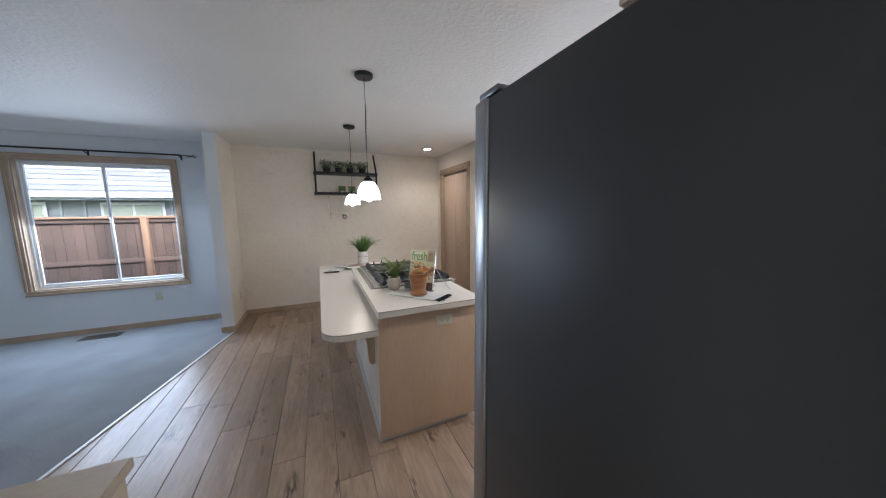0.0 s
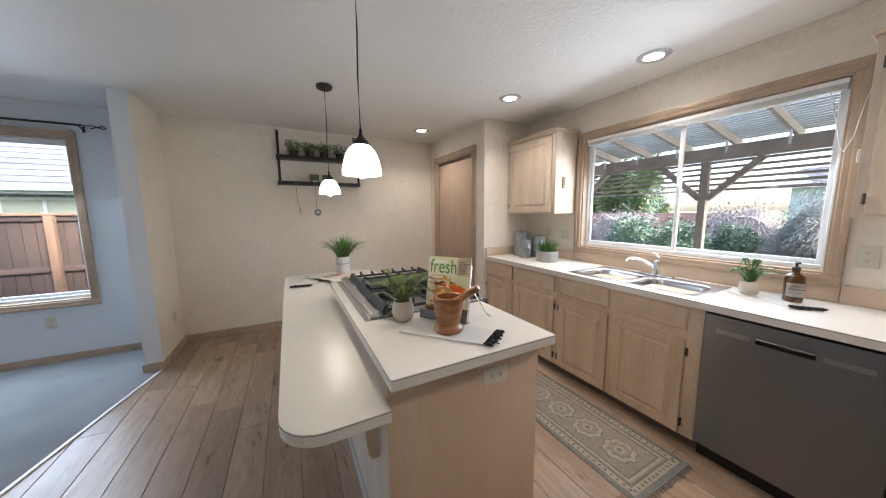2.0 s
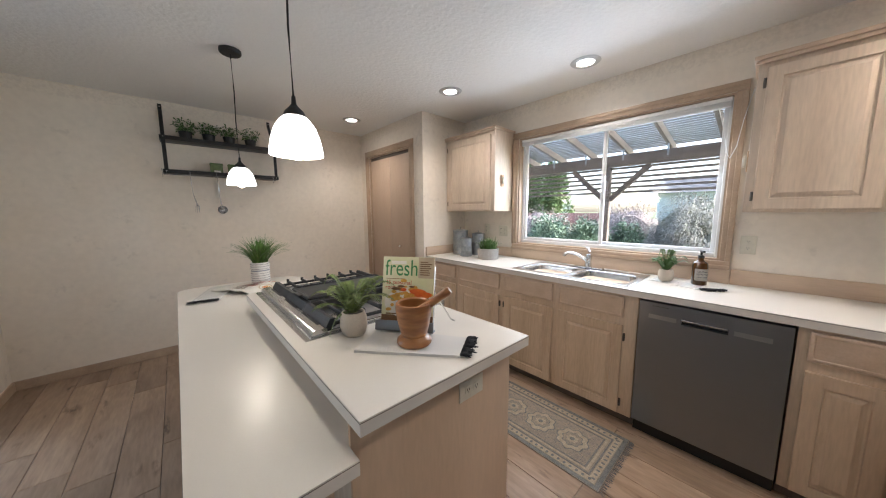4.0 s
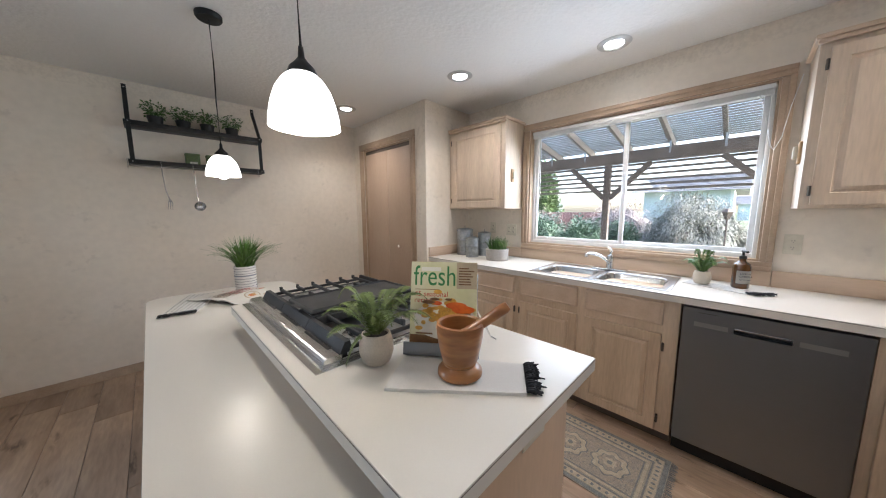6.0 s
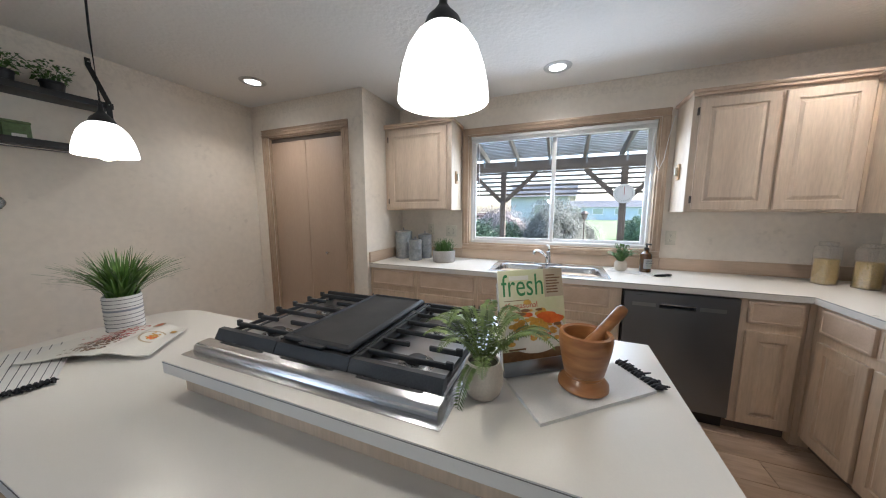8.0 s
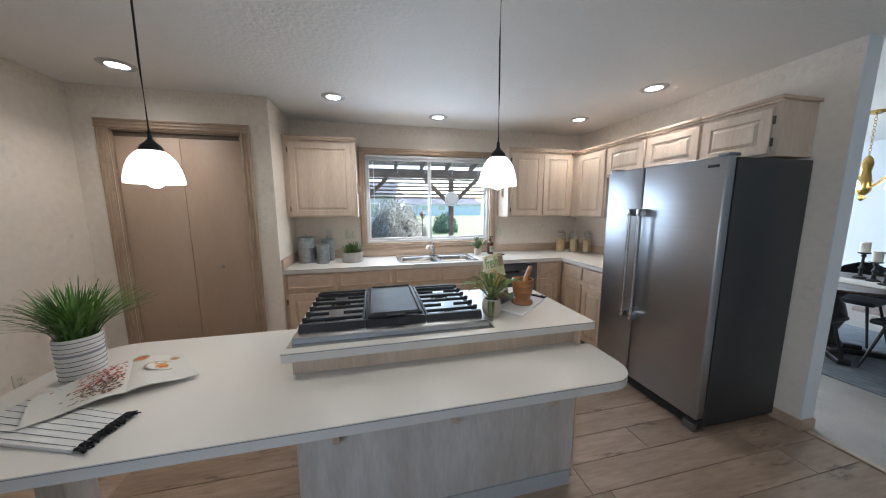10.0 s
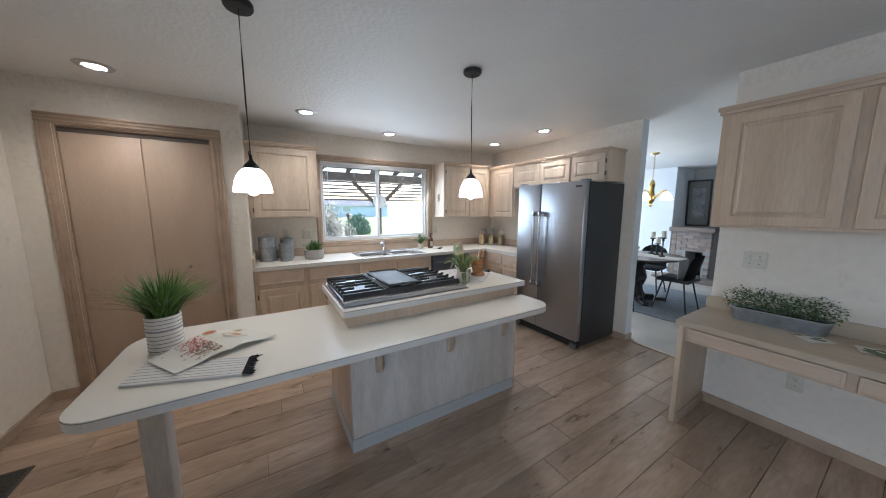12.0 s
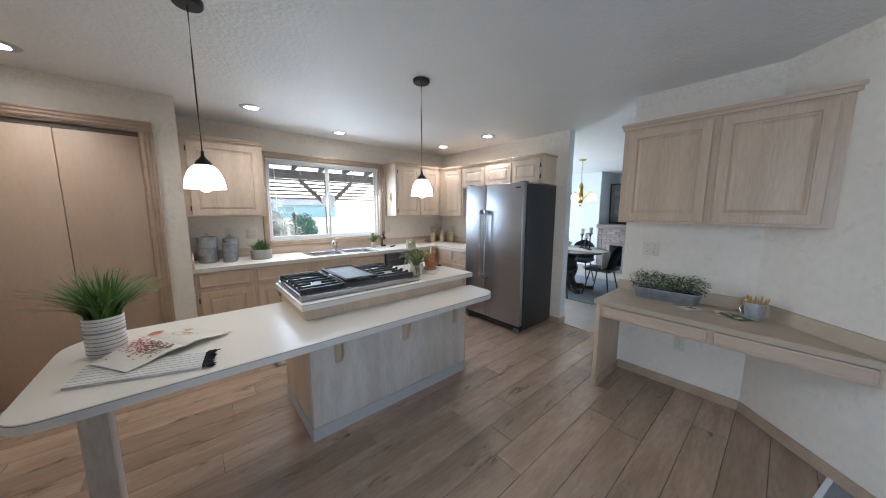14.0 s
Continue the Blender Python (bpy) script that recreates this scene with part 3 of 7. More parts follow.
def base_cabinet(m, w, columns, label, depth=0.60, group="", mat_h="maple"):
    """columns: (x0, x1, hinge side) of each drawer over a door."""
    ob = thing("base_cabinet", label, "cabinet", m, group)
    part("body", B(((0.0005, 0.0, 0.075), (w - 0.0005, depth, 0.872)), bevel=0.001), mat_h, ob)
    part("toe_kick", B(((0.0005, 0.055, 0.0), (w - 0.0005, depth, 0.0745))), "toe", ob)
    for x0, x1, side in columns:
        d = part("drawer_front", drawer_slab(x1 - x0, 0.135), "maple_h" if mat_h == "maple" else mat_h, ob)
        moved(d, x0, -0.001, 0.724)
        door = part("door", raised_door(x1 - x0, 0.590), mat_h, ob, smooth=False)
        moved(door, x0, -0.001, 0.085)
        if side:
            hx = (x1 - x0 + 0.008) if side > 0 else -0.008
            hinge(door, hx, 0.075)
            hinge(door, hx, 0.515)
    return ob


RUN = "base cabinets under the sink counter"
UX = 2.535
base_cabinet(pose(UX, PY - 0.002, 0, 0, 0, -90), 0.483, [(0.035, 0.455, -1)], "pickled maple base cabinet with drawer beside the pantry", group=RUN)
base_cabinet(pose(UX, 3.390, 0, 0, 0, -90), 0.545, [(0.030, 0.515, 1)], "pickled maple base cabinet with one drawer over a raised-panel door", group=RUN)
base_cabinet(pose(UX, 2.845, 0, 0, 0, -90), 1.008, [(0.028, 0.462, -1), (0.510, 0.935, 1)], "pickled maple sink cabinet with two raised-panel doors", group=RUN)
base_cabinet(pose(UX, 1.217, 0, 0, 0, -90), 0.30, [(0.035, 0.275, 0)], "narrow pickled maple base cabinet beside the dishwasher", group=RUN)
base_cabinet(pose(2.533, 0.888, 0, 0, 0, 180), 0.70, [(0.06, 0.36, 0), (0.385, 0.68, 0)], "pickled maple base cabinet in the corner by the refrigerator", group=RUN)
solid("corner_filler", "maple", "pickled maple filler in the cabinet corner", "cabinet", [((2.536, 0.285, 0.0), (3.13, 0.915, 0.872))], kind="structure")

# worktop with a cut-out for the sink
SX0, SX1, SY0, SY1 = 2.575, 3.045, 1.905, 2.775
wt = thing("worktop", "white laminate worktop running along the sink wall into the corner", "worktop", None)
bm = bmesh.new()
XB_ = XS - 0.001
prism(bm, [(1.812, YS + 0.001), (XB_, YS + 0.001), (XB_, SY0 + 0.02), (SX0 + 0.02, SY0 + 0.02), (SX0 + 0.02, SY1 - 0.02), (XB_, SY1 - 0.02), (XB_, PY - 0.001), (2.512, PY - 0.001), (2.512, YS + 0.636), (1.812, YS + 0.636)], 0.874, 0.914)
part("top", bm, "laminate", wt, smooth=False)
part("sink_back_strip", B(((SX1 - 0.02, SY0 + 0.0201, 0.874), (XB_, SY1 - 0.0201, 0.914))), "laminate", wt, smooth=False)
part("edge_seam", B(((2.5105, YS + 0.64, 0.9085), (2.5118, PY - 0.002, 0.9105)), ((1.812, YS + 0.6362, 0.9085), (2.512, YS + 0.6372, 0.9105))), "edge", wt, smooth=False)
bsp = thing("backsplash", "low pickled wood backsplash board behind the worktop", "backsplash", None, kind="structure")
part("board", B(((XS - 0.02, 3.174, 0.9145), (XS - 0.001, PY - 0.021, 1.012)), bevel=0.003), "maple_h", bsp)
part("board", B(((XS - 0.02, 1.492, 0.9145), (XS - 0.001, 3.172, 1.003)), bevel=0.003), "maple_h", bsp)
part("board", B(((XS - 0.02, YS + 0.021, 0.9145), (XS - 0.001, 1.49, 1.012)), bevel=0.003), "maple_h", bsp)
part("board", B(((1.812, YS + 0.001, 0.9145), (XS - 0.022, YS + 0.020, 1.012)), bevel=0.003), "maple_x", bsp)
part("board", B(((2.512, PY - 0.020, 0.9145), (XS - 0.022, PY - 0.001, 1.012)), bevel=0.003), "maple_x", bsp)

# sink
sk = thing("kitchen_sink", "double-bowl stainless steel sink set in the worktop", "sink", None)
bm = bmesh.new()
def bowl(bm, x0, x1, y0, y1, depth, z):
    rings = []
    for k, (ins, dz) in enumerate(((0.0, 0.0), (0.008, -0.004), (0.014, -0.02), (0.022, -depth + 0.03), (0.05, -depth), (0.16, -depth - 0.004))):
        o = rounded(x0 + ins, y0 + ins, x1 - ins, y1 - ins, [max(0.012, 0.07 - ins * 0.3)] * 4, 6)
        rings.append([bm.verts.new((x, y, z + dz)) for x, y in o])
    for a, b in zip(rings, rings[1:]):
        for i in range(len(a)):
            j = (i + 1) % len(a)
            bm.faces.new((a[i], a[j], b[j], b[i]))
    bm.faces.new(rings[-1])
    return rings[0]
ZR = 0.919
ym = (SY0 + SY1) / 2
def rim_with_hole(bm, ox0, ox1, oy0, oy1, hole):
    n = len(hole)
    o = []
    for v in hole:
        cx, cy = (hole[0].co.x + hole[n // 2].co.x) / 2, (hole[0].co.y + hole[n // 2].co.y) / 2
        dx, dy = v.co.x - cx, v.co.y - cy
        s = min((ox1 - cx if dx > 0 else cx - ox0) / max(abs(dx), 1e-6), (oy1 - cy if dy > 0 else cy - oy0) / max(abs(dy), 1e-6))
        o.append(bm.verts.new((cx + dx * s, cy + dy * s, ZR)))
    for i in range(n):
        j = (i + 1) % n
        bm.faces.new((hole[i], hole[j], o[j], o[i]))
for y0, y1, o0, o1 in ((SY0 + 0.035, ym - 0.018, SY0, ym), (ym + 0.018, SY1 - 0.035, ym, SY1)):
    hole = bowl(bm, SX0 + 0.035, SX1 - 0.085, y0, y1, 0.17, ZR)
    rim_with_hole(bm, SX0, SX1, o0, o1, hole)
bmesh.ops.remove_doubles(bm, verts=bm.verts, dist=0.0004)
part("basin", bm, "steel", sk)
part("rim_edge", B(((SX0 - 0.004, SY0 - 0.004, 0.9142), (SX0 + 0.006, SY1 + 0.004, 0.9195)), ((SX1 - 0.006, SY0 - 0.004, 0.9142), (SX1 + 0.004, SY1 + 0.004, 0.9195)), ((SX0 + 0.006, SY0 - 0.004, 0.9142), (SX1 - 0.006, SY0 + 0.006, 0.9195)), ((SX0 + 0.006, SY1 - 0.006, 0.9142), (SX1 - 0.006, SY1 + 0.004, 0.9195)), bevel=0.002), "steel", sk)
for y in (SY0 + 0.21, SY1 - 0.21):
    bm = bmesh.new()
    lathe(bm, [(0.0, 0.0), (0.012, 0.002), (0.03, 0.001), (0.04, 0.004), (0.043, 0.001)], 20, (SX0 + 0.20, y, 0.7455))
    part("drain", bm, "chrome", sk, "round steel drain")
fa = thing("faucet", "chrome single-lever kitchen faucet behind the sink", "faucet", pose(3.015, 2.335, 0.919))
part("base_plate", B(((-0.028, -0.12, 0.0005), (0.028, 0.12, 0.012)), bevel=0.005), "chrome", fa)
bm = bmesh.new()
lathe(bm, [(0.03, 0.012), (0.027, 0.02), (0.024, 0.06), (0.026, 0.09), (0.022, 0.115), (0.0, 0.12)], 20)
part("body", bm, "chrome", fa)
bm = bmesh.new()
tube(bm, [(0, 0, 0.055), (-0.04, 0.02, 0.085), (-0.09, 0.05, 0.118), (-0.14, 0.075, 0.135), (-0.18, 0.095, 0.136), (-0.20, 0.105, 0.128), (-0.205, 0.108, 0.112)], [0.013, 0.012, 0.0115, 0.011, 0.011, 0.012, 0.012], 12)
part("spout", bm, "chrome", fa)
bm = bmesh.new()
tube(bm, [(0, 0, 0.11), (0.004, -0.004, 0.14), (-0.004, 0.006, 0.165), (-0.03, 0.02, 0.178)], [0.014, 0.012, 0.009, 0.006], 10)
part("lever", bm, "chrome", fa)

# dishwasher
dw = thing("dishwasher", "stainless steel dishwasher with a pocket handle", "dishwasher", pose(2.53, 1.832, 0, 0, 0, -90))
W = 0.612
part("tub", B(((0.004, 0.03, 0.075), (W - 0.004, 0.58, 0.870))), "toe", dw, smooth=False)
bm = bmesh.new()
hx0, hx1, hz0, hz1 = 0.205, 0.395, 0.765, 0.795
for lo, hi in (((0.006, -0.022, 0.10), (W - 0.006, 0.02, hz0)), ((0.006, -0.022, hz1), (W - 0.006, 0.02, 0.862)), ((0.006, -0.022, hz0), (hx0, 0.02, hz1)), ((hx1, -0.022, hz0), (W - 0.006, 0.02, hz1))):
    box(bm, lo, hi)
part("door_panel", bm, "darksteel", dw, smooth=False)
part("handle_pocket", B(((hx0, 0.005, hz0 - 0.001), (hx1, 0.019, hz1 + 0.001))), "black", dw, smooth=False)
part("handle_lip", B(((hx0 + 0.002, -0.023, hz1 - 0.011), (hx1 - 0.002, 0.0, hz1 - 0.001)), bevel=0.003), "steel", dw)
# pale steel strips standing in for translucent tape either side of the handle
for bx0, bx1 in ((0.055, 0.185), (0.415, 0.545)):
    part("control_band", B(((bx0, -0.0228, 0.768), (bx1, -0.0221, 0.792))), "fridgesteel", dw, "faint paler band beside the handle", smooth=False)
part("badge", B(((0.07, -0.0228, 0.842), (0.145, -0.0221, 0.8435))), "black", dw, smooth=False)
part("kick_plate", B(((0.004, 0.04, 0.0), (W - 0.004, 0.06, 0.0745))), "black", dw, smooth=False)


def wall_cabinet(m, w, h, doors, label, depth=0.30, crown=(1, 1), group="", material="maple_pale"):
    """doors: (x0, x1, hinge side). crown: whether the top moulding turns at the left and right end."""
    ob = thing("wall_cabinet", label, "cabinet", m, group)
    part("body", B(((0.0005, 0.0, 0.0), (w - 0.0005, depth, h)), bevel=0.001), material, ob)
    bm = bmesh.new()
    l, r = (-0.018 if crown[0] else 0.0005), (w + 0.018 if crown[1] else w - 0.0005)
    box(bm, (l, -0.030, h + 0.0005), (r, depth, h + 0.022), 0.004)
    box(bm, (l * 0.5, -0.022, h - 0.018), (w + (r - w) * 0.5, -0.0005, h), 0.004)
    part("crown", bm, "maple_h", ob)
    for x0, x1, side in doors:
        d = part("door", raised_door(x1 - x0, h - 0.055), material, ob, smooth=False)
        moved(d, x0, -0.001, 0.015)
        if side:
            hx = (x1 - x0 + 0.006) if side > 0 else -0.006
            hinge(d, hx, 0.07)
            hinge(d, hx, h - 0.13)
    return ob


UP = "upper cabinets on the kitchen walls"
FX = 2.832
wall_cabinet(pose(FX, PY - 0.003, 1.398, 0, 0, -90), 0.69, 0.785, [(0.045, 0.645, -1)], "pickled maple wall cabinet between the pantry and the window", XS - FX - 0.001, (0, 1), UP)
wall_cabinet(pose(FX, 1.455, 1.380, 0, 0, -90), 0.84, 0.780, [(0.035, 0.435, -1), (0.455, 0.825, 0)], "pickled maple double wall cabinet beside the window", XS - FX - 0.001, (1, 0), UP)
SYF = YS + 0.315
wall_cabinet(pose(FX - 0.001, SYF, 1.375, 0, 0, 180), 0.565, 0.755, [(0.14, 0.545, 0)], "pickled maple wall cabinet in the corner above the jars", SYF - YS - 0.001, (0, 0), UP)
solid("corner_block", "maple", "pickled maple blind corner of the wall cabinets", "cabinet", [((FX, YS + 0.001, 1.375), (XS - 0.001, 0.613, 2.16))], kind="structure")
for x1, x0 in ((2.265, 1.81), (1.81, 1.345), (1.345, 0.905)):
    wall_cabinet(pose(x1, SYF, 1.80, 0, 0, 180), x1 - x0, 0.33, [(0.012, x1 - x0 - (0.012 if x0 > 1 else 0.03), 1 if x0 < 1 else 0)], "short pickled maple wall cabinet above the refrigerator", SYF - YS - 0.001, (0, 1 if x0 < 1 else 0), UP)

# refrigerator
fr = thing("refrigerator", "side-by-side stainless steel refrigerator with grey sides", "refrigerator", pose(1.79, 0.925, 0, 0, 0, 180))
W = 0.91
part("cabinet", B(((0.004, 0.0, 0.03), (W - 0.004, 0.635, 1.780)), bevel=0.006), "fridgeside", fr)
for x0, x1 in ((0.003, 0.352), (0.358, W - 0.003)):
    bm = bmesh.new()
    box(bm, (x0, -0.075, 0.095), (x1, -0.008, 1.788), 0.012, 3)
    d = part("door", bm, "fridgesteel", fr, "brushed stainless steel door")
    hx = 0.312 if x0 < 0.2 else 0.397
    bm = bmesh.new()
    cyl(bm, (hx, -0.132, 0.625), (hx, -0.132, 1.455), 0.0125, n=14)
    for z in (0.632, 1.448):
        box(bm, (hx - 0.015, -0.147, z - 0.028), (hx + 0.015, -0.074, z + 0.028), 0.005)
    part("handle", bm, "steel", d, "vertical steel bar handle")
part("gasket", B(((0.012, -0.008, 0.10), (W - 0.012, 0.0, 1.77))), "black", fr, smooth=False)
part("hinge_cover", B(((0.01, -0.06, 1.7885), (0.075, 0.03, 1.806)), bevel=0.005), "darksteel", fr)
part("hinge_cover", B(((W - 0.075, -0.06, 1.7885), (W - 0.01, 0.03, 1.806)), bevel=0.005), "darksteel", fr)
part("grille", B(((0.01, -0.05, 0.02), (W - 0.01, -0.0005, 0.088)), bevel=0.004), "black", fr)
part("foot", B(((W - 0.09, -0.07, 0.0), (W - 0.012, 0.03, 0.06)), bevel=0.008), "darksteel", fr)
part("foot", B(((0.012, -0.07, 0.0), (0.09, 0.03, 0.06)), bevel=0.008), "darksteel", fr)
part("badge", B(((0.80, -0.0765, 1.725), (0.865, -0.0752, 1.742))), "black", fr, "small plain dark badge", smooth=False)

# ---- island ----
isl = thing("kitchen_island", "pickled maple kitchen island with a grey vinyl base", "island", None)
part("end_panel", B(((0.768, 2.008, 0.036), (1.448, 2.0195, 0.873)), bevel=0.0015), "maple_panel", isl, "smooth warm maple veneer end panel")
part("cabinet_body", B(((0.803, 2.020, 0.085), (1.435, 3.365, 0.873)), bevel=0.002), "maple", isl)
part("toe_base", B(((0.762, 2.030, 0.0), (1.40, 3.373, 0.0845))), "greybase", isl, "grey vinyl base strip", smooth=False)
part("back_panel", B(((0.768, 2.020, 0.0855), (0.8025, 3.364, 0.7595)), bevel=0.0015), "whitewash", isl, "pale whitewashed plywood panel")
for y in (3.20, 2.675, 2.155):
    bm = bmesh.new()
    prof = [(0, 0), (0, -0.262), (-0.010, -0.270), (-0.026, -0.266), (-0.038, -0.246), (-0.044, -0.20), (-0.048, -0.12), (-0.064, -0.06), (-0.066, 0)]
    vs = [bm.verts.new((0.7675 + a, y - 0.014, 0.759 + b)) for a, b in prof]
    f = bm.faces.new(vs)
    r = bmesh.ops.extrude_face_region(bm, geom=[f])
    bmesh.ops.translate(bm, verts=[q for q in r["geom"] if isinstance(q, bmesh.types.BMVert)], vec=(0, 0.028, 0))
    part("corbel", bm, "maple", isl, smooth=False)
part("support_post", B(((0.84, 4.212, 0.0), (0.97, 4.303, 0.759)), bevel=0.003), "whitewash", isl)
bar = thing("breakfast_bar", "white laminate breakfast bar with rounded corners on the island", "bar", None)
bm = bmesh.new()
outline = [p for p in rounded(0.450, 1.957, 0.7675, 3.3, [0.13, 0, 0, 0]) if p[1] < 3.2 and p[0] < 0.7]
outline += [(0.7675, 1.957), (0.7675, 2.0205), (0.8025, 2.0205)]
outline += [(0.8025, 3.3655), (1.31, 3.3655)] + rounded(0.450, 3.4, 1.31, 4.39, [0, 0, 0.20, 0.11])[2:]
prism(bm, outline, 0.760, 0.800)
part("slab", bm, "laminate", bar, smooth=False)
bm = bmesh.new()
prism(bm, [((x - 0.88) * 1.0028 + 0.88, (y - 3.17) * 1.001 + 3.17) for x, y in outline], 0.7945, 0.7962)
part("edge_seam", bm, "edge", bar, smooth=False)
it = thing("island_worktop", "raised white laminate worktop with the gas cooktop set in it", "worktop", None)
CX0, CX1, CY0, CY1 = 0.835, 1.50, 2.475, 3.375
bm = bmesh.new()
prism(bm, [(0.762, 1.935), (1.467, 1.935), (1.467, 2.49), (0.85, 2.49), (0.85, 3.36), (1.467, 3.36), (1.467, 3.395), (0.762, 3.395)], 0.8745, 0.914)
part("top", bm, "laminate", it, smooth=False)
part("edge_seam", B(((0.761, 1.934, 0.9085), (0.7618, 3.396, 0.9105)), ((0.762, 1.934, 0.9085), (1.468, 1.9348, 0.9105)), ((0.762, 3.3952, 0.9085), (1.468, 3.396, 0.9105)), ((1.4672, 1.935, 0.9085), (1.468, 3.395, 0.9105))), "edge", it, smooth=False)

# gas cooktop
ck = thing("gas_cooktop", "stainless gas cooktop with black cast-iron grates and a griddle", "cooktop", None)
bm = bmesh.new()
box(bm, (0.85, CY0 + 0.02, 0.80), (1.47, CY1 - 0.02, 0.922))
part("pan", bm, "fridgesteel", ck, smooth=False)
part("rim", B(((CX0 - 0.028, CY0 - 0.014, 0.9145), (0.852, CY1 + 0.010, 0.9165)), ((0.852, CY0 - 0.014, 0.9145), (1.467, CY0 + 0.022, 0.9165)), ((0.852, CY1 - 0.022, 0.9145), (1.467, CY1 + 0.010, 0.9165))), "steel", ck, smooth=False)
bm = bmesh.new()
prof = [(CX0, 0.917), (CX0 + 0.003, 0.933), (CX0 + 0.008, 0.939), (CX0 + 0.014, 0.941), (CX0 + 0.050, 0.943), (CX0 + 0.058, 0.940), (CX0 + 0.062, 0.917)]
vs = [bm.verts.new((x, CY0 + 0.004, z)) for x, z in prof]
f = bm.faces.new(vs)
r = bmesh.ops.extrude_face_region(bm, geom=[f])
bmesh.ops.translate(bm, verts=[q for q in r["geom"] if isinstance(q, bmesh.types.BMVert)], vec=(0, CY1 - CY0 - 0.008, 0))
part("back_trim", bm, "steel", ck, smooth=False)
for k in range(3):
    y0 = CY0 + 0.06 + k * 0.28
    part("vent_slot", B(((CX0 + 0.040, y0, 0.9420), (CX0 + 0.050, y0 + 0.20, 0.9436))), "black", ck, smooth=False)
part("control_panel", B(((1.468, CY0 + 0.002, 0.80), (1.525, CY1 - 0.002, 0.926)), bevel=0.008), "steel", ck)
for ty in (CY0 + 0.003, CY1 - 0.012):
    part("side_trim", B(((0.897, ty, 0.917), (1.468, ty + 0.009, 0.928))), "steel", ck, smooth=False)
for k in range(5):
    bm = bmesh.new()
    cyl(bm, (1.525, CY0 + 0.12 + k * 0.165, 0.863), (1.56, CY0 + 0.12 + k * 0.165, 0.863), 0.022, 0.019, 18)
    part("knob", bm, "black", ck)
BURN = [(1.03, 2.63), (1.30, 2.63), (1.03, 3.22), (1.30, 3.22), (1.16, 2.925)]
for bx, by in BURN:
    bm = bmesh.new()
    lathe(bm, [(0.058, 0.0), (0.055, 0.004), (0.036, 0.006), (0.034, 0.014), (0.0, 0.014)], 24, (bx, by, 0.922))
    ring = part("burner", bm, "steel", ck, "steel burner ring with a black cap")
    bm = bmesh.new()
    lathe(bm, [(0.030, 0.0145), (0.031, 0.019), (0.026, 0.023), (0.0, 0.024)], 24, (bx, by, 0.922))
    part("burner_cap", bm, "iron", ring)
GZ = 0.974
sec = (CY1 - CY0 - 0.03) / 3
for k in range(3):
    y0, y1 = CY0 + 0.015 + k * sec + 0.002, CY0 + 0.015 + (k + 1) * sec - 0.002
    x0, x1 = 0.905, 1.462
    bm = bmesh.new()
    # sloped outer rail towards the seating side and low rails round the grate
    for xa, xb, s in ((x0, x0 + 0.03, 1), (x1 - 0.024, x1, -1)):
        vs = [bm.verts.new(p) for p in ((xa - (0.012 if s > 0 else 0), y0, 0.934), (xb + (0.012 if s < 0 else 0), y0, 0.934), (xb - 0.004, y0, GZ - 0.004), (xa + 0.008, y0, GZ - 0.004))]
        f = bm.faces.new(vs)
        r = bmesh.ops.extrude_face_region(bm, geom=[f])
        bmesh.ops.translate(bm, verts=[q for q in r["geom"] if isinstance(q, bmesh.types.BMVert)], vec=(0, y1 - y0, 0))
    for e, ya in enumerate(((y0, y0 + 0.013), (y1 - 0.013, y1))):
        low = 0.022 if (k, e) in ((0, 0), (2, 1)) else 0.004
        box(bm, (x0 + 0.03, ya[0], 0.938), (x1 - 0.024, ya[1], GZ - low), 0.003)
    for xr in (x0, x1 - 0.02):
        for ya in (y0 + 0.004, y1 - 0.018):
            box(bm, (xr, ya, 0.9222), (xr + 0.016, ya + 0.014, 0.940))
    grate = part("grate", bm, "iron", ck, "black cast-iron grate")
    if k != 1:
        for j in range(6):
            xx = x0 + 0.075 + j * 0.083
            gap = 0.035 if j in (1, 4) else 0.0
            out_s = 1 if k == 2 else -1
            mid = (y0 + y1) / 2
            spans = ((y0 + 0.001, mid - gap), (mid + gap, y1 - 0.001)) if gap else ((y0 + 0.001, y1 - 0.001),)
            for ya, yb in spans:
                part("grate_bar", B(((xx - 0.005, ya, GZ - 0.018), (xx + 0.005, yb, GZ - 0.002)), bevel=0.002), "iron", grate)
            tip = y1 if out_s > 0 else y0
            part("bar_tip", B(((xx - 0.006, min(tip, tip - out_s * 0.022), GZ - 0.018), (xx + 0.006, max(tip, tip - out_s * 0.022), GZ + 0.005)), bevel=0.003), "iron", grate)
gy = CY0 + 0.015 + sec
bm = bmesh.new()
box(bm, (0.925, gy + 0.014, GZ + 0.0005), (1.435, gy + sec - 0.014, GZ + 0.013), 0.004)
bm.normal_update()
f = max((q for q in bm.faces if q.normal.z > 0.99), key=lambda q: q.calc_area())
bmesh.ops.inset_region(bm, faces=[f], thickness=0.010, depth=0.006)
bmesh.ops.inset_region(bm, faces=[f], thickness=0.004, depth=0.0)
bmesh.ops.inset_region(bm, faces=[f], thickness=0.004, depth=-0.008)
for xa in (0.908, 1.432):
    box(bm, (xa, gy + 0.10, GZ + 0.003), (xa + 0.02, gy + sec - 0.10, GZ + 0.011), 0.003)
tagged(part("griddle", bm, "iron"), "black cast-iron griddle plate on the cooktop grates", "griddle")

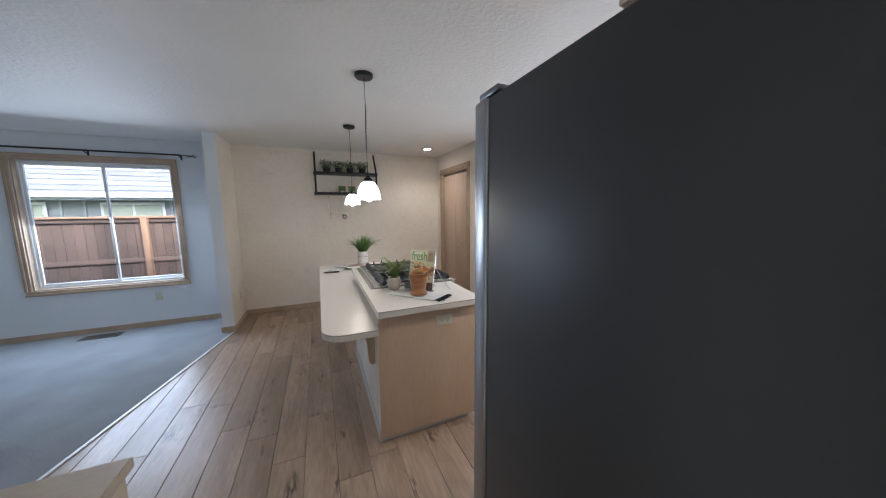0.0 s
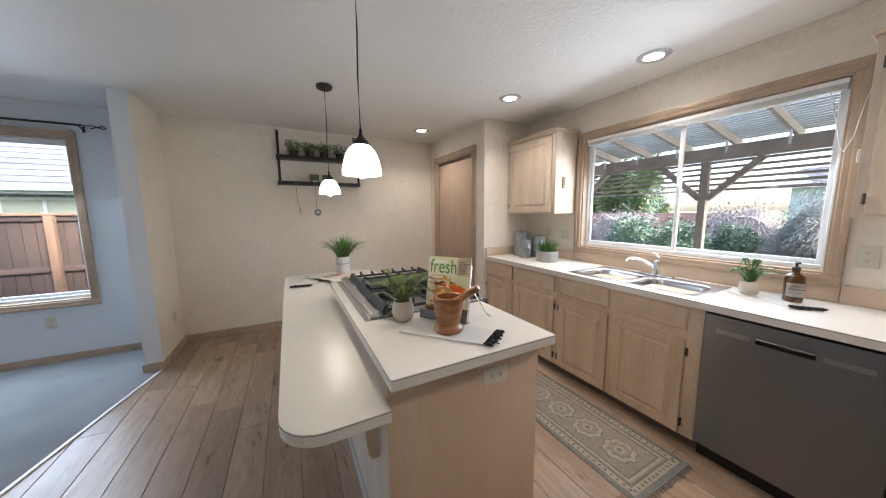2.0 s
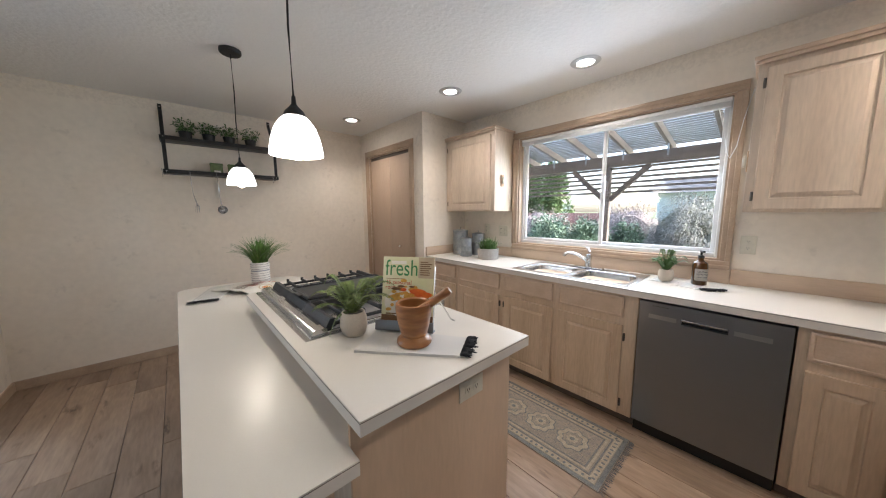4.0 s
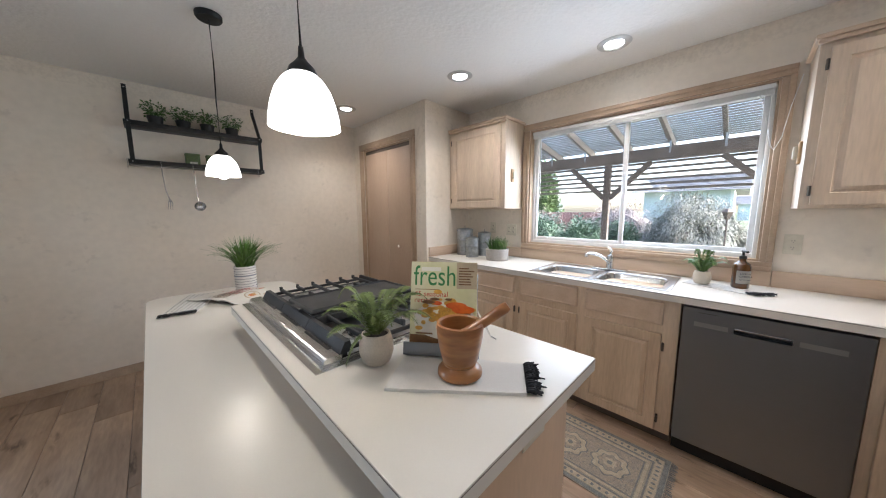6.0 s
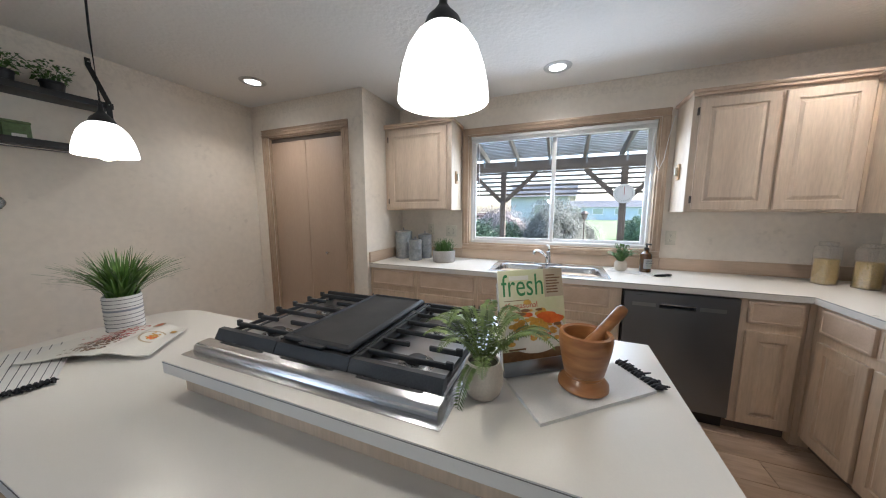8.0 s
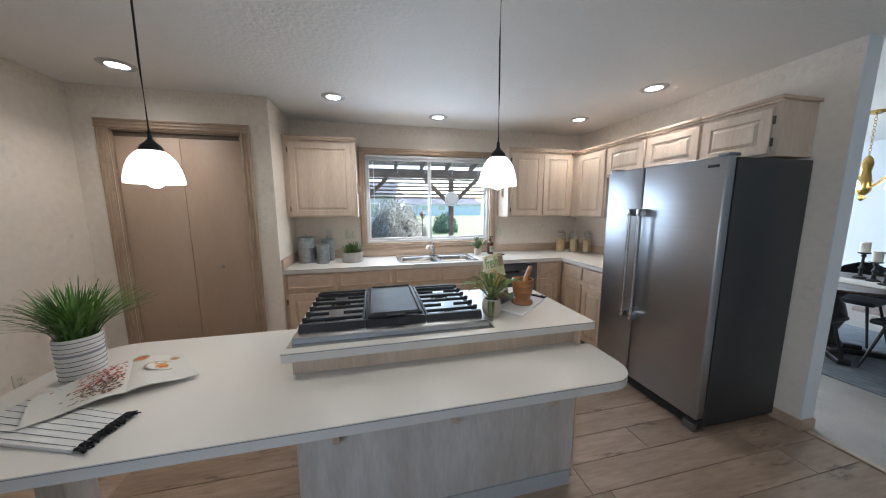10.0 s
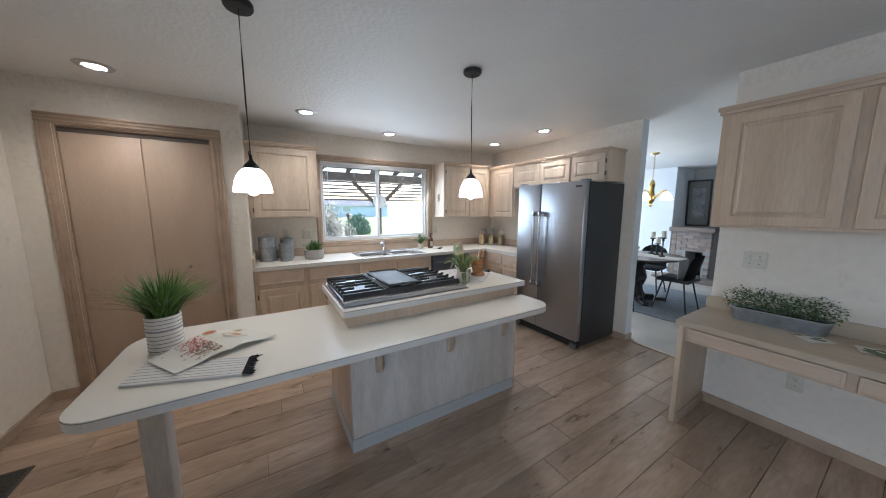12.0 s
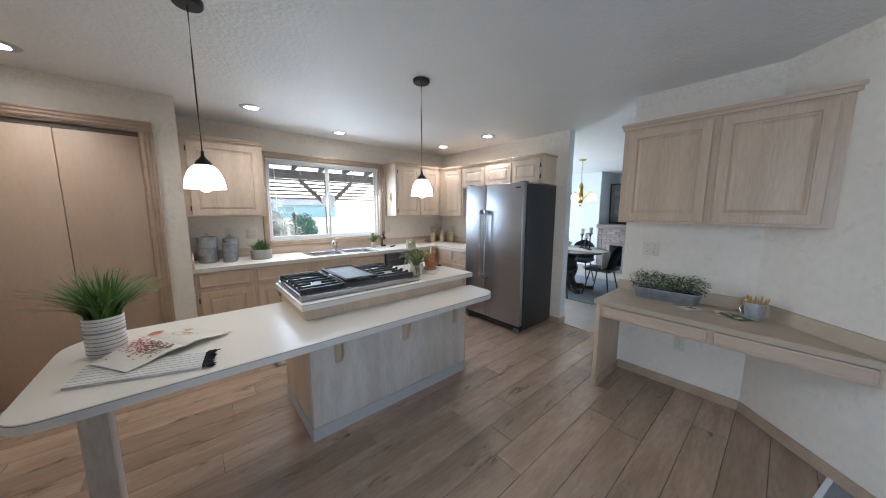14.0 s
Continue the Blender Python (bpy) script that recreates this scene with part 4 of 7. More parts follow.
# ---- lamps ----
def pendant_lamp(px, py, drop, tall):
    """A pendant whose glass begins drop metres under the ceiling; tall stretches the shade."""
    pl = thing("pendant_lamp", "lit pendant lamp with white glass shade on black cord", "lamp", pose(px, py, CEIL), "pendant lamps over the island")
    bm = bmesh.new()
    lathe(bm, [(0.0, -0.001), (0.062, -0.001), (0.062, -0.018), (0.056, -0.026), (0.0, -0.028)], 28)
    part("canopy", bm, "black", pl)
    bm = bmesh.new()
    tube(bm, [(0, 0, -0.027), (0.003, 0.001, -0.25), (-0.002, 0.001, -0.45), (0, 0, 0.060 - drop)], 0.0035, 8)
    part("cord", bm, "black", pl)
    bm = bmesh.new()
    lathe(bm, [(r, z - drop) for r, z in ((0.0, 0.068), (0.006, 0.066), (0.008, 0.041), (0.016, 0.030), (0.030, 0.016), (0.037, 0.0), (0.035, -0.004), (0.0, -0.004))], 24)
    part("socket_cap", bm, "black", pl)
    bm = bmesh.new()
    lathe(bm, [(r, z * tall - drop) for r, z in ((0.034, 0.0), (0.049, -0.014), (0.065, -0.040), (0.076, -0.074), (0.083, -0.110), (0.085, -0.136), (0.082, -0.136), (0.079, -0.110), (0.072, -0.076), (0.061, -0.043), (0.046, -0.017), (0.032, -0.004))], 36)
    part("shade", bm, "shade", pl, "glowing white opal glass shade")
    bm = bmesh.new()
    bmesh.ops.create_uvsphere(bm, u_segments=18, v_segments=12, radius=0.028, matrix=Matrix.Translation((0, 0, -drop - 0.122 * tall)))
    part("bulb", bm, "bulb", pl, "lit frosted bulb")


for (px, py), drop, tall in zip(PENDANTS, (0.725, 0.742), (0.94, 0.85)):
    pendant_lamp(px, py, drop, tall)
for dx, dy in DOWNLIGHTS:
    dl = thing("downlight", "lit round recessed ceiling light with a white trim ring", "ceiling light", pose(dx, dy, CEIL), "recessed lights in the kitchen ceiling")
    bm = bmesh.new()
    lathe(bm, [(0.056, -0.003), (0.062, -0.010), (0.090, -0.008), (0.100, -0.0008), (0.056, -0.0008)], 32)
    part("trim_ring", bm, "trimwhite", dl)
    bm = bmesh.new()
    lathe(bm, [(0.0, -0.010), (0.03, -0.009), (0.055, -0.003), (0.055, -0.001), (0.0, -0.001)], 28)
    part("lens", bm, "led", dl, "glowing lens")


# ---- small wall fittings ----
def outlet(m, label, w=0.072, h=0.115, sockets=((0, 0.02), (0, -0.02)), switch=False):
    ob = thing("wall_switch" if switch else "power_outlet", label, "switch" if switch else "outlet", m)
    part("plate", B(((-w / 2, -0.006, -h / 2), (w / 2, -0.0005, h / 2)), bevel=0.002), "ivory", ob)
    for x, z in sockets:
        if switch:
            part("toggle", B(((x - 0.005, -0.016, z - 0.006), (x + 0.005, -0.0062, z + 0.010)), bevel=0.002), "ivory", ob)
            for s in (-0.026, 0.026):
                part("screw", B(((x - 0.003, -0.0072, z + s - 0.003), (x + 0.003, -0.0061, z + s + 0.003))), "slot", ob, smooth=False)
            continue
        bm = bmesh.new()
        prism(bm, rounded(-0.014, -0.0125, 0.014, 0.0125, [0.006] * 4, 3), 0, 0.002)
        bmesh.ops.rotate(bm, verts=bm.verts, matrix=Matrix.Rotation(radians(90), 3, "X"))
        bmesh.ops.translate(bm, verts=bm.verts, vec=(x, -0.0062, z))
        s = part("socket", bm, "ivory", ob)
        part("slot", B(((x - 0.0065, -0.0093, z - 0.002), (x - 0.0045, -0.0083, z + 0.007)), ((x + 0.0045, -0.0093, z - 0.002), (x + 0.0065, -0.0083, z + 0.006)), ((x - 0.002, -0.0093, z - 0.009), (x + 0.002, -0.0083, z - 0.005))), "slot", s, smooth=False)
    return ob


outlet(pose(1.215, 2.0075, 0.775, 0, 0, 0), "ivory double power outlet on the island end panel", 0.12, 0.072, ((-0.02, 0), (0.02, 0)))
outlet(pose(XS, 3.295, 1.185, 0, 0, -90), "ivory double outlet and switch plate above the backsplash", 0.115, 0.115, ((-0.024, 0.02), (-0.024, -0.02), (0.024, 0.02), (0.024, -0.02)))
outlet(pose(XS, 3.52, 1.20, 0, 0, -90), "ivory outlet behind the canisters", 0.072, 0.115)
outlet(pose(XS, 1.425, 1.175, 0, 0, -90), "ivory power outlet beside the sink window")
outlet(pose(-1.55, YN, 0.41, 0, 0, 0), "ivory power outlet under the living room window")
outlet(pose(-0.585, 5.0, 0.37, 0, 0, 90), "ivory power outlet on the partition wall")
outlet(pose(1.85, YN, 0.40, 0, 0, 0), "ivory power outlet on the shelf wall")
outlet(pose(-0.588, 0.86, 0.385, 0, 0, 180), "ivory power outlet under the built-in desk")
outlet(pose(-0.325, 0.86, 1.155, 0, 0, 180), "ivory double switch plate above the built-in desk", 0.115, 0.115, ((-0.023, 0), (0.023, 0)), True)
for m, lab in ((pose(2.945, 3.182, 1.70, 0, 0, 0), "small wooden switch box on the cabinet side by the window"), (pose(2.98, 1.4555, 1.67, 0, 0, 180), "small wooden switch box on the cabinet side near the window")):
    hk = thing("switch_box", lab, "switch", m)
    part("wood_plate", B(((-0.022, -0.012, -0.058), (0.022, -0.0005, 0.058)), bevel=0.004), "woodpale", hk)
    part("rocker", B(((-0.010, -0.030, -0.03), (0.010, -0.0122, 0.034)), bevel=0.004), "ivory", hk)


def floor_vent(m, label):
    ob = thing("floor_vent", label, "vent", m)
    part("frame", B(((-0.18, -0.075, 0.0), (0.18, -0.060, 0.006)), ((-0.18, 0.060, 0.0), (0.18, 0.075, 0.006)), ((-0.18, -0.060, 0.0), (-0.165, 0.060, 0.006)), ((0.165, -0.060, 0.0), (0.18, 0.060, 0.006))), "ventmetal", ob, smooth=False)
    part("backing", B(((-0.165, -0.060, 0.0), (0.165, 0.060, 0.001))), "slot", ob, smooth=False)
    for k in range(14):
        x = -0.155 + k * 0.0238
        part("slat", B(((x - 0.004, -0.060, 0.0012), (x + 0.004, 0.060, 0.005))), "ventmetal", ob, smooth=False)
    return ob


floor_vent(pose(-2.07, 5.08, 0.0062), "dark metal floor vent in the carpet under the window")
floor_vent(pose(1.46, 5.07, 0.0004), "dark metal floor vent in the planks by the shelf wall")

# curtain rod and blinds
cr = thing("curtain_rod", "black iron curtain rod with a scrolled end above the window", "curtain rod", None)
bm = bmesh.new()
cyl(bm, (-3.2, YN - 0.075, 2.252), (-1.12, YN - 0.075, 2.248), 0.010, n=12)
part("rod", bm, "black", cr)
for bx in (-2.02, -1.135):
    bm = bmesh.new()
    tube(bm, [(bx, YN - 0.001, 2.225), (bx, YN - 0.03, 2.225), (bx, YN - 0.07, 2.236), (bx, YN - 0.083, 2.248)], 0.006, 8)
    box(bm, (bx - 0.01, YN - 0.006, 2.195), (bx + 0.01, YN - 0.0005, 2.25), 0.002)
    part("bracket", bm, "black", cr)
bm = bmesh.new()
tube(bm, [(-1.125, YN - 0.075, 2.248), (-1.09, YN - 0.075, 2.245), (-1.05, YN - 0.075, 2.25), (-1.0, YN - 0.075, 2.235), (-0.965, YN - 0.075, 2.225), (-0.955, YN - 0.08, 2.238), (-0.975, YN - 0.085, 2.252), (-1.02, YN - 0.08, 2.235), (-1.06, YN - 0.075, 2.225)], 0.005, 8)
part("finial", bm, "black", cr, "twisted iron scroll")
bl = thing("mini_blind", "white mini blind drawn up at the top of the sink window", "blind", pose(XS, 3.10, 2.045, 0, 0, -90))
part("headrail", B(((0.005, 0.012, 0.03), (1.53, 0.045, 0.058)), bevel=0.003), "vinyl", bl)
for k in range(9):
    part("slat", B(((0.008, 0.014, 0.0 + k * 0.0032), (1.527, 0.042, 0.0018 + k * 0.0032))), "vinyl", bl, smooth=False)
bm = bmesh.new()
cyl(bm, (0.09, 0.012, 0.03), (0.095, 0.010, -0.55), 0.003, n=8)
part("wand", bm, "vinyl", bl)
bm = bmesh.new()
tube(bm, [(1.47, 0.012, 0.0), (1.50, -0.01, -0.12), (1.535, -0.028, -0.30), (1.55, -0.034, -0.33), (1.575, -0.036, -0.26), (1.595, -0.036, -0.10), (1.625, -0.034, 0.06)], 0.0022, 6)
part("cord", bm, "vinyl", bl)


# ---- plants ----
def blades(bm, n, r0, height, spread, width, rng, z0=0.0, droop=1.0):
    for _ in range(n):
        a, s = rng.uniform(0, 2 * math.pi), rng.uniform(0.15, 1.0)
        base = Vector((math.cos(a), math.sin(a), 0)) * r0 * rng.uniform(0, 0.9)
        a2 = a + rng.uniform(-0.7, 0.7)
        out, side = Vector((math.cos(a2), math.sin(a2), 0)), Vector((-math.sin(a2), math.cos(a2), 0))
        h, sp, w = height * rng.uniform(0.6, 1.05), spread * s, width * rng.uniform(0.7, 1.2)
        prev = None
        for k in range(6):
            u = k / 5
            p = base + out * sp * u ** 1.4 + Vector((0, 0, z0 + h * (u - 0.42 * droop * s * u * u)))
            ww = w * (1 - u) ** 0.6 * (0.7 + 0.6 * u * (1 - u)) + 0.0003
            cur = (bm.verts.new(p - side * ww / 2), bm.verts.new(p + side * ww / 2 + Vector((0, 0, 0.0008))))
            if prev:
                bm.faces.new((prev[0], prev[1], cur[1], cur[0]))
            prev = cur


def fronds(bm, n, length, rise, rng, leaf_len, z0=0.0, r0=0.015, droops=()):
    for i in range(n):
        a = 2 * math.pi * i / n + rng.uniform(-0.3, 0.3)
        L, R = length * rng.uniform(0.75, 1.1), rise * rng.uniform(0.6, 1.25)
        out, side = Vector((math.cos(a), math.sin(a), 0)), Vector((-math.sin(a), math.cos(a), 0))
        hang = i in droops
        pts = []
        for k in range(31):
            u = k / 30
            z = R * (1.9 * u - 1.40 * u * u) if not hang else 0.05 * u - 0.20 * u * u
            pts.append(out * (r0 + L * u * ((1 - 0.15 * u) if not hang else (0.75 - 0.25 * u))) + Vector((0, 0, z0 + z)))
        tube(bm, pts, 0.0012, 4)
        for k in range(1, 31):
            u = k / 30
            d = (pts[k] - pts[k - 1]).normalized()
            ll = leaf_len * math.sin(math.pi * min(1, 0.18 + 0.82 * u)) ** 0.7 + 0.004
            for s in (-1, 1):
                tip = pts[k] + side * s * ll + d * ll * 0.38 + Vector((0, 0, -ll * rng.uniform(0.05, 0.3)))
                m1 = pts[k] + side * s * ll * 0.45 + d * (ll * 0.06)
                m2 = pts[k] + side * s * ll * 0.5 + d * (ll * 0.40)
                v = [bm.verts.new(q) for q in (pts[k], m1, tip, m2)]
                bm.faces.new(v)


def leaf_clump(bm, n, rx, ry, rz, size, rng, z0=0.0):
    """Leaves on thin stems that fan out of the pot."""
    for _ in range(n):
        a, t = rng.uniform(0, 2 * math.pi), rng.uniform(0.0, 1.0) ** 0.5
        h = rng.uniform(0.15, 1.0)
        p = Vector((rx * t * math.cos(a) * (0.5 + 0.5 * h), ry * t * math.sin(a) * (0.5 + 0.5 * h), z0 + rz * h * (1.1 - 0.35 * t * t)))
        q = Euler((rng.uniform(-0.9, 0.9), rng.uniform(-0.9, 0.9), a + rng.uniform(-1, 1))).to_matrix()
        s = size * rng.uniform(0.6, 1.25)
        v = [bm.verts.new(p + q @ Vector(c) * s) for c in ((0, 0, 0), (0.45, 0.28, 0.12), (1.0, 0.0, 0.0), (0.45, -0.28, 0.12))]
        bm.faces.new(v)


def pot(name_, profile, material, parent, label=""):
    bm = bmesh.new()
    lathe(bm, profile, 28)
    return part(name_, bm, material, parent, label)


def soil(parent, r, z):
    bm = bmesh.new()
    lathe(bm, [(0.0, z + 0.004), (r * 0.6, z + 0.003), (r, z), (r, z - 0.004), (0, z - 0.004)], 20)
    part("soil", bm, "soil", parent)


rng = random.Random(5)
# fern on the island
fp = thing("potted_fern", "green fern in a small cream ceramic pot on the island", "plant", pose(0.975, 2.410, 0.9142))
pot("pot", [(0.0, 0.0), (0.035, 0.0), (0.045, 0.011), (0.052, 0.037), (0.051, 0.067), (0.043, 0.094), (0.039, 0.094), (0.045, 0.067), (0.040, 0.077), (0.0, 0.077)], "ceramic", fp)
soil(fp, 0.039, 0.085)
bm = bmesh.new()
fronds(bm, 13, 0.185, 0.17, rng, 0.019, 0.09, 0.012, droops=(6,))
fronds(bm, 5, 0.12, 0.20, rng, 0.02, 0.085, 0.006)
part("fronds", bm, "fern", fp)
# fern by the window
fp = thing("potted_fern", "small green fern in a round cream pot by the sink", "plant", pose(2.935, 1.79, 0.9185))
pot("pot", [(0.0, 0.0), (0.030, 0.0), (0.040, 0.012), (0.045, 0.034), (0.043, 0.060), (0.037, 0.078), (0.033, 0.078), (0.036, 0.06), (0.0, 0.06)], "ceramic", fp)
soil(fp, 0.033, 0.07)
bm = bmesh.new()
fronds(bm, 11, 0.12, 0.13, rng, 0.02, 0.072, 0.01)
fronds(bm, 6, 0.06, 0.17, rng, 0.016, 0.075, 0.005)
part("fronds", bm, "leaf", fp)
# grass in the striped vase on the bar
vs_ = thing("grass_vase", "leafy green grass plant in a striped white vase on the bar", "plant", pose(0.985, 4.205, 0.8005) @ Matrix.Scale(1.08, 4))
pot("vase", [(0.0, 0.0), (0.055, 0.0), (0.060, 0.006), (0.062, 0.02), (0.064, 0.165), (0.062, 0.170), (0.058, 0.168), (0.057, 0.15), (0.0, 0.148)], "whiteglaze", vs_)
for k in range(9):
    z = 0.016 + k * 0.0175
    rr = 0.0622 + 0.002 * z / 0.17
    bm = bmesh.new()
    h = 0.009 if k == 5 else 0.0022
    lathe(bm, [(rr - 0.002, z), (rr + 0.0008, z + 0.0003), (rr + 0.0008, z + h), (rr - 0.002, z + h + 0.0003)], 28)
    part("stripe", bm, "greyband" if k == 5 else "ink", vs_)
soil(vs_, 0.057, 0.152)
bm = bmesh.new()
blades(bm, 300, 0.052, 0.25, 0.205, 0.0115, rng, 0.15, 0.9)
part("grass", bm, "grass", vs_)
# grass in the concrete pot
gp = thing("grass_pot", "short green grass in a grey concrete pot on the worktop", "plant", pose(2.84, 3.26, 0.9142) @ Matrix.Scale(1.16, 4))
pot("pot", [(0.0, 0.0), (0.086, 0.0), (0.090, 0.008), (0.092, 0.09), (0.088, 0.094), (0.084, 0.09), (0.082, 0.075), (0.0, 0.075)], "concrete", gp)
soil(gp, 0.083, 0.08)
bm = bmesh.new()
blades(bm, 260, 0.08, 0.13, 0.06, 0.008, rng, 0.078)
part("grass", bm, "leaf", gp)

# ---- canisters, jars, soap ----
for x, y, r, h in ((2.92, 3.735, 0.084, 0.262), (2.825, 3.555, 0.063, 0.185), (2.995, 3.53, 0.068, 0.228)):
    cn = thing("canister", "galvanised metal canister with a lid on the worktop", "canister", pose(x, y, 0.9142, 0, 0, 40), "galvanised canisters")
    bm = bmesh.new()
    prof = [(0.0, 0.0), (r, 0.0), (r + 0.002, 0.004), (r, 0.012)]
    for k in (0.32, 0.62):
        prof += [(r, h * k - 0.004), (r + 0.002, h * k), (r, h * k + 0.004)]
    lathe(bm, prof + [(r, h), (0, h)], 32)
    part("body", bm, "galv", cn)
    bm = bmesh.new()
    lathe(bm, [(0.0, h + 0.022), (r * 0.5, h + 0.020), (r * 0.92, h + 0.012), (r + 0.003, h + 0.008), (r + 0.003, h - 0.012), (r + 0.0008, h - 0.012)], 32)
    lid = part("lid", bm, "galv", cn)
    bm = bmesh.new()
    tube(bm, [(-0.018, 0, h + 0.018), (-0.016, 0, h + 0.036), (0, 0, h + 0.044), (0.016, 0, h + 0.036), (0.018, 0, h + 0.018)], 0.003, 8)
    part("handle", bm, "galv", lid)
for x, y in ((2.94, 0.64), (2.86, 0.50), (2.77, 0.375)):
    jr = thing("pasta_jar", "tall clear glass jar half full of dry pasta", "jar", pose(x, y, 0.9142, 0, 0, 20), "glass pasta jars")
    bm = bmesh.new()
    o = [prism(bm, rounded(-0.046, -0.046, 0.046, 0.046, [0.014] * 4, 4), 0.002, 0.25, 0.004)]
    part("glass", bm, "clearglass", jr)
    bm = bmesh.new()
    prism(bm, rounded(-0.040, -0.040, 0.040, 0.040, [0.012] * 4, 4), 0.006, 0.165, 0.003)
    part("pasta", bm, "pasta", jr, "pale yellow dry pasta")
    bm = bmesh.new()
    lathe(bm, [(0.038, 0.2505), (0.042, 0.254), (0.042, 0.272), (0.036, 0.278), (0.0, 0.278)], 24)
    part("lid", bm, "clearglass", jr)
sp = thing("soap_bottle", "amber glass soap bottle with a black pump and white label", "bottle", pose(2.955, 1.62, 0.9185, 0, 0, 25))
bm = bmesh.new()
lathe(bm, [(0.0, 0.0), (0.036, 0.0), (0.040, 0.005), (0.040, 0.125), (0.036, 0.142), (0.018, 0.155), (0.015, 0.16), (0.015, 0.172), (0.0, 0.172)], 28)
part("bottle", bm, "amber", sp)
bm = bmesh.new()
n0 = 12
for k in range(n0):
    a0, a1 = radians(180 - 55 + 110 * k / n0), radians(180 - 55 + 110 * (k + 1) / n0)
    r = 0.0406
    bm.faces.new([bm.verts.new((r * math.cos(a), r * math.sin(a), z)) for a, z in ((a0, 0.03), (a1, 0.03), (a1, 0.105), (a0, 0.105))])
bmesh.ops.solidify(bm, geom=bm.faces[:], thickness=-0.0004)
lab = part("paper_label", bm, "paper", sp, "white paper label with black lettering")
bm = bmesh.new()
lathe(bm, [(0.0, 0.172), (0.017, 0.172), (0.017, 0.188), (0.006, 0.192), (0.006, 0.212), (0.0, 0.212)], 18)
box(bm, (-0.042, -0.006, 0.210), (0.012, 0.006, 0.222), 0.003)
part("pump", bm, "black", sp)


def words(text, size, m, material, parent, name_="lettering", align="LEFT"):
    cu = bpy.data.curves.new(name_, "FONT")
    cu.body, cu.size, cu.align_x = text, size, align
    cu.extrude = 0.0001
    cu.materials.append(M[material])
    ob = new(name_, cu)
    ob.parent = parent
    ob.matrix_basis = m
    return ob


for t_, z in (("LEMON", 0.083), ("VERBENA", 0.067), ("HAND SOAP", 0.05)):
    words(t_, 0.0145 if z > 0.06 else 0.009, pose(-0.0413, 0.0, z, 90, 0, -90), "ink", sp, align="CENTER")


# ---- cloth ----
def cloth(name_, label, corners, z, thick, material, stripes=0, seed=1, tassel_edge=True, lift=0.003):
    """A folded towel over four corners; tassels hang at the edge from the second to the third corner."""
    rg = random.Random(seed)
    ob = thing(name_, label, "towel", None)
    c = [Vector((*p, 0)) for p in corners]

    def at(u, v):
        return (c[0] * (1 - u) + c[1] * u) * (1 - v) + (c[3] * (1 - u) + c[2] * u) * v

    bm = bmesh.new()
    nu, nv = 16, 10
    top = [[None] * (nv + 1) for _ in range(nu + 1)]
    bot = [[None] * (nv + 1) for _ in range(nu + 1)]

    def height(u, v):
        p = at(u, v)
        return thick + lift * (noise.noise(p * 14) + 0.4 * noise.noise(p * 40)) * (0.6 if 0 < u < 1 and 0 < v < 1 else 0.3)

    for i in range(nu + 1):
        for j in range(nv + 1):
            p = at(i / nu, j / nv)
            top[i][j] = bm.verts.new((p.x, p.y, z + max(0.003, height(i / nu, j / nv))))
            bot[i][j] = bm.verts.new((p.x, p.y, z))
    for i in range(nu):
        for j in range(nv):
            bm.faces.new((top[i][j], top[i + 1][j], top[i + 1][j + 1], top[i][j + 1]))
            bm.faces.new((bot[i][j], bot[i][j + 1], bot[i + 1][j + 1], bot[i + 1][j]))
    for i in range(nu):
        bm.faces.new((top[i][0], bot[i][0], bot[i + 1][0], top[i + 1][0]))
        bm.faces.new((top[i][nv], top[i + 1][nv], bot[i + 1][nv], bot[i][nv]))
    for j in range(nv):
        bm.faces.new((top[0][j], top[0][j + 1], bot[0][j + 1], bot[0][j]))
        bm.faces.new((top[nu][j], bot[nu][j], bot[nu][j + 1], top[nu][j + 1]))
    part("fabric", bm, material, ob)
    for k in range(stripes):
        v = (k + 0.5) / stripes
        bm = bmesh.new()
        prev = None
        for i in range(nu + 1):
            u = i / nu
            a, b = at(u, v - 0.008), at(u, v + 0.008)
            zz = z + max(0.003, height(u, v)) + 0.0012
            cur = (bm.verts.new((a.x, a.y, zz)), bm.verts.new((b.x, b.y, zz)))
            if prev:
                bm.faces.new((prev[0], prev[1], cur[1], cur[0]))
            prev = cur
        part("stripe", bm, "ink", ob)
    if tassel_edge:
        d = (c[1] - c[0]).normalized()
        for k in range(13):
            p = c[1] + (c[2] - c[1]) * ((k + 0.5) / 13)
            bm = bmesh.new()
            wob = Vector((rg.uniform(-1, 1), rg.uniform(-1, 1), 0)) * 0.005
            tube(bm, [p + Vector((0, 0, z + 0.008)), p + d * 0.008 + wob * 0.5 + Vector((0, 0, z + 0.012)), p + d * 0.018 + wob + Vector((0, 0, z + 0.011)), p + d * 0.027 + wob * 1.6 + Vector((0, 0, z + 0.007))], [0.003, 0.005, 0.0065, 0.005], 7)
            for _ in range(7):
                q = p + d * rg.uniform(0.012, 0.026) + wob
                e = q + d * rg.uniform(0.0, 0.02) + Vector((rg.uniform(-0.012, 0.012), rg.uniform(-0.012, 0.012), 0))
                tube(bm, [q + Vector((0, 0, z + 0.012)), e + Vector((0, 0, z + rg.uniform(0.004, 0.016)))], [0.0035, 0.002], 5)
            part("tassel", bm, "blackyarn", ob, "black yarn tassel")
    return ob


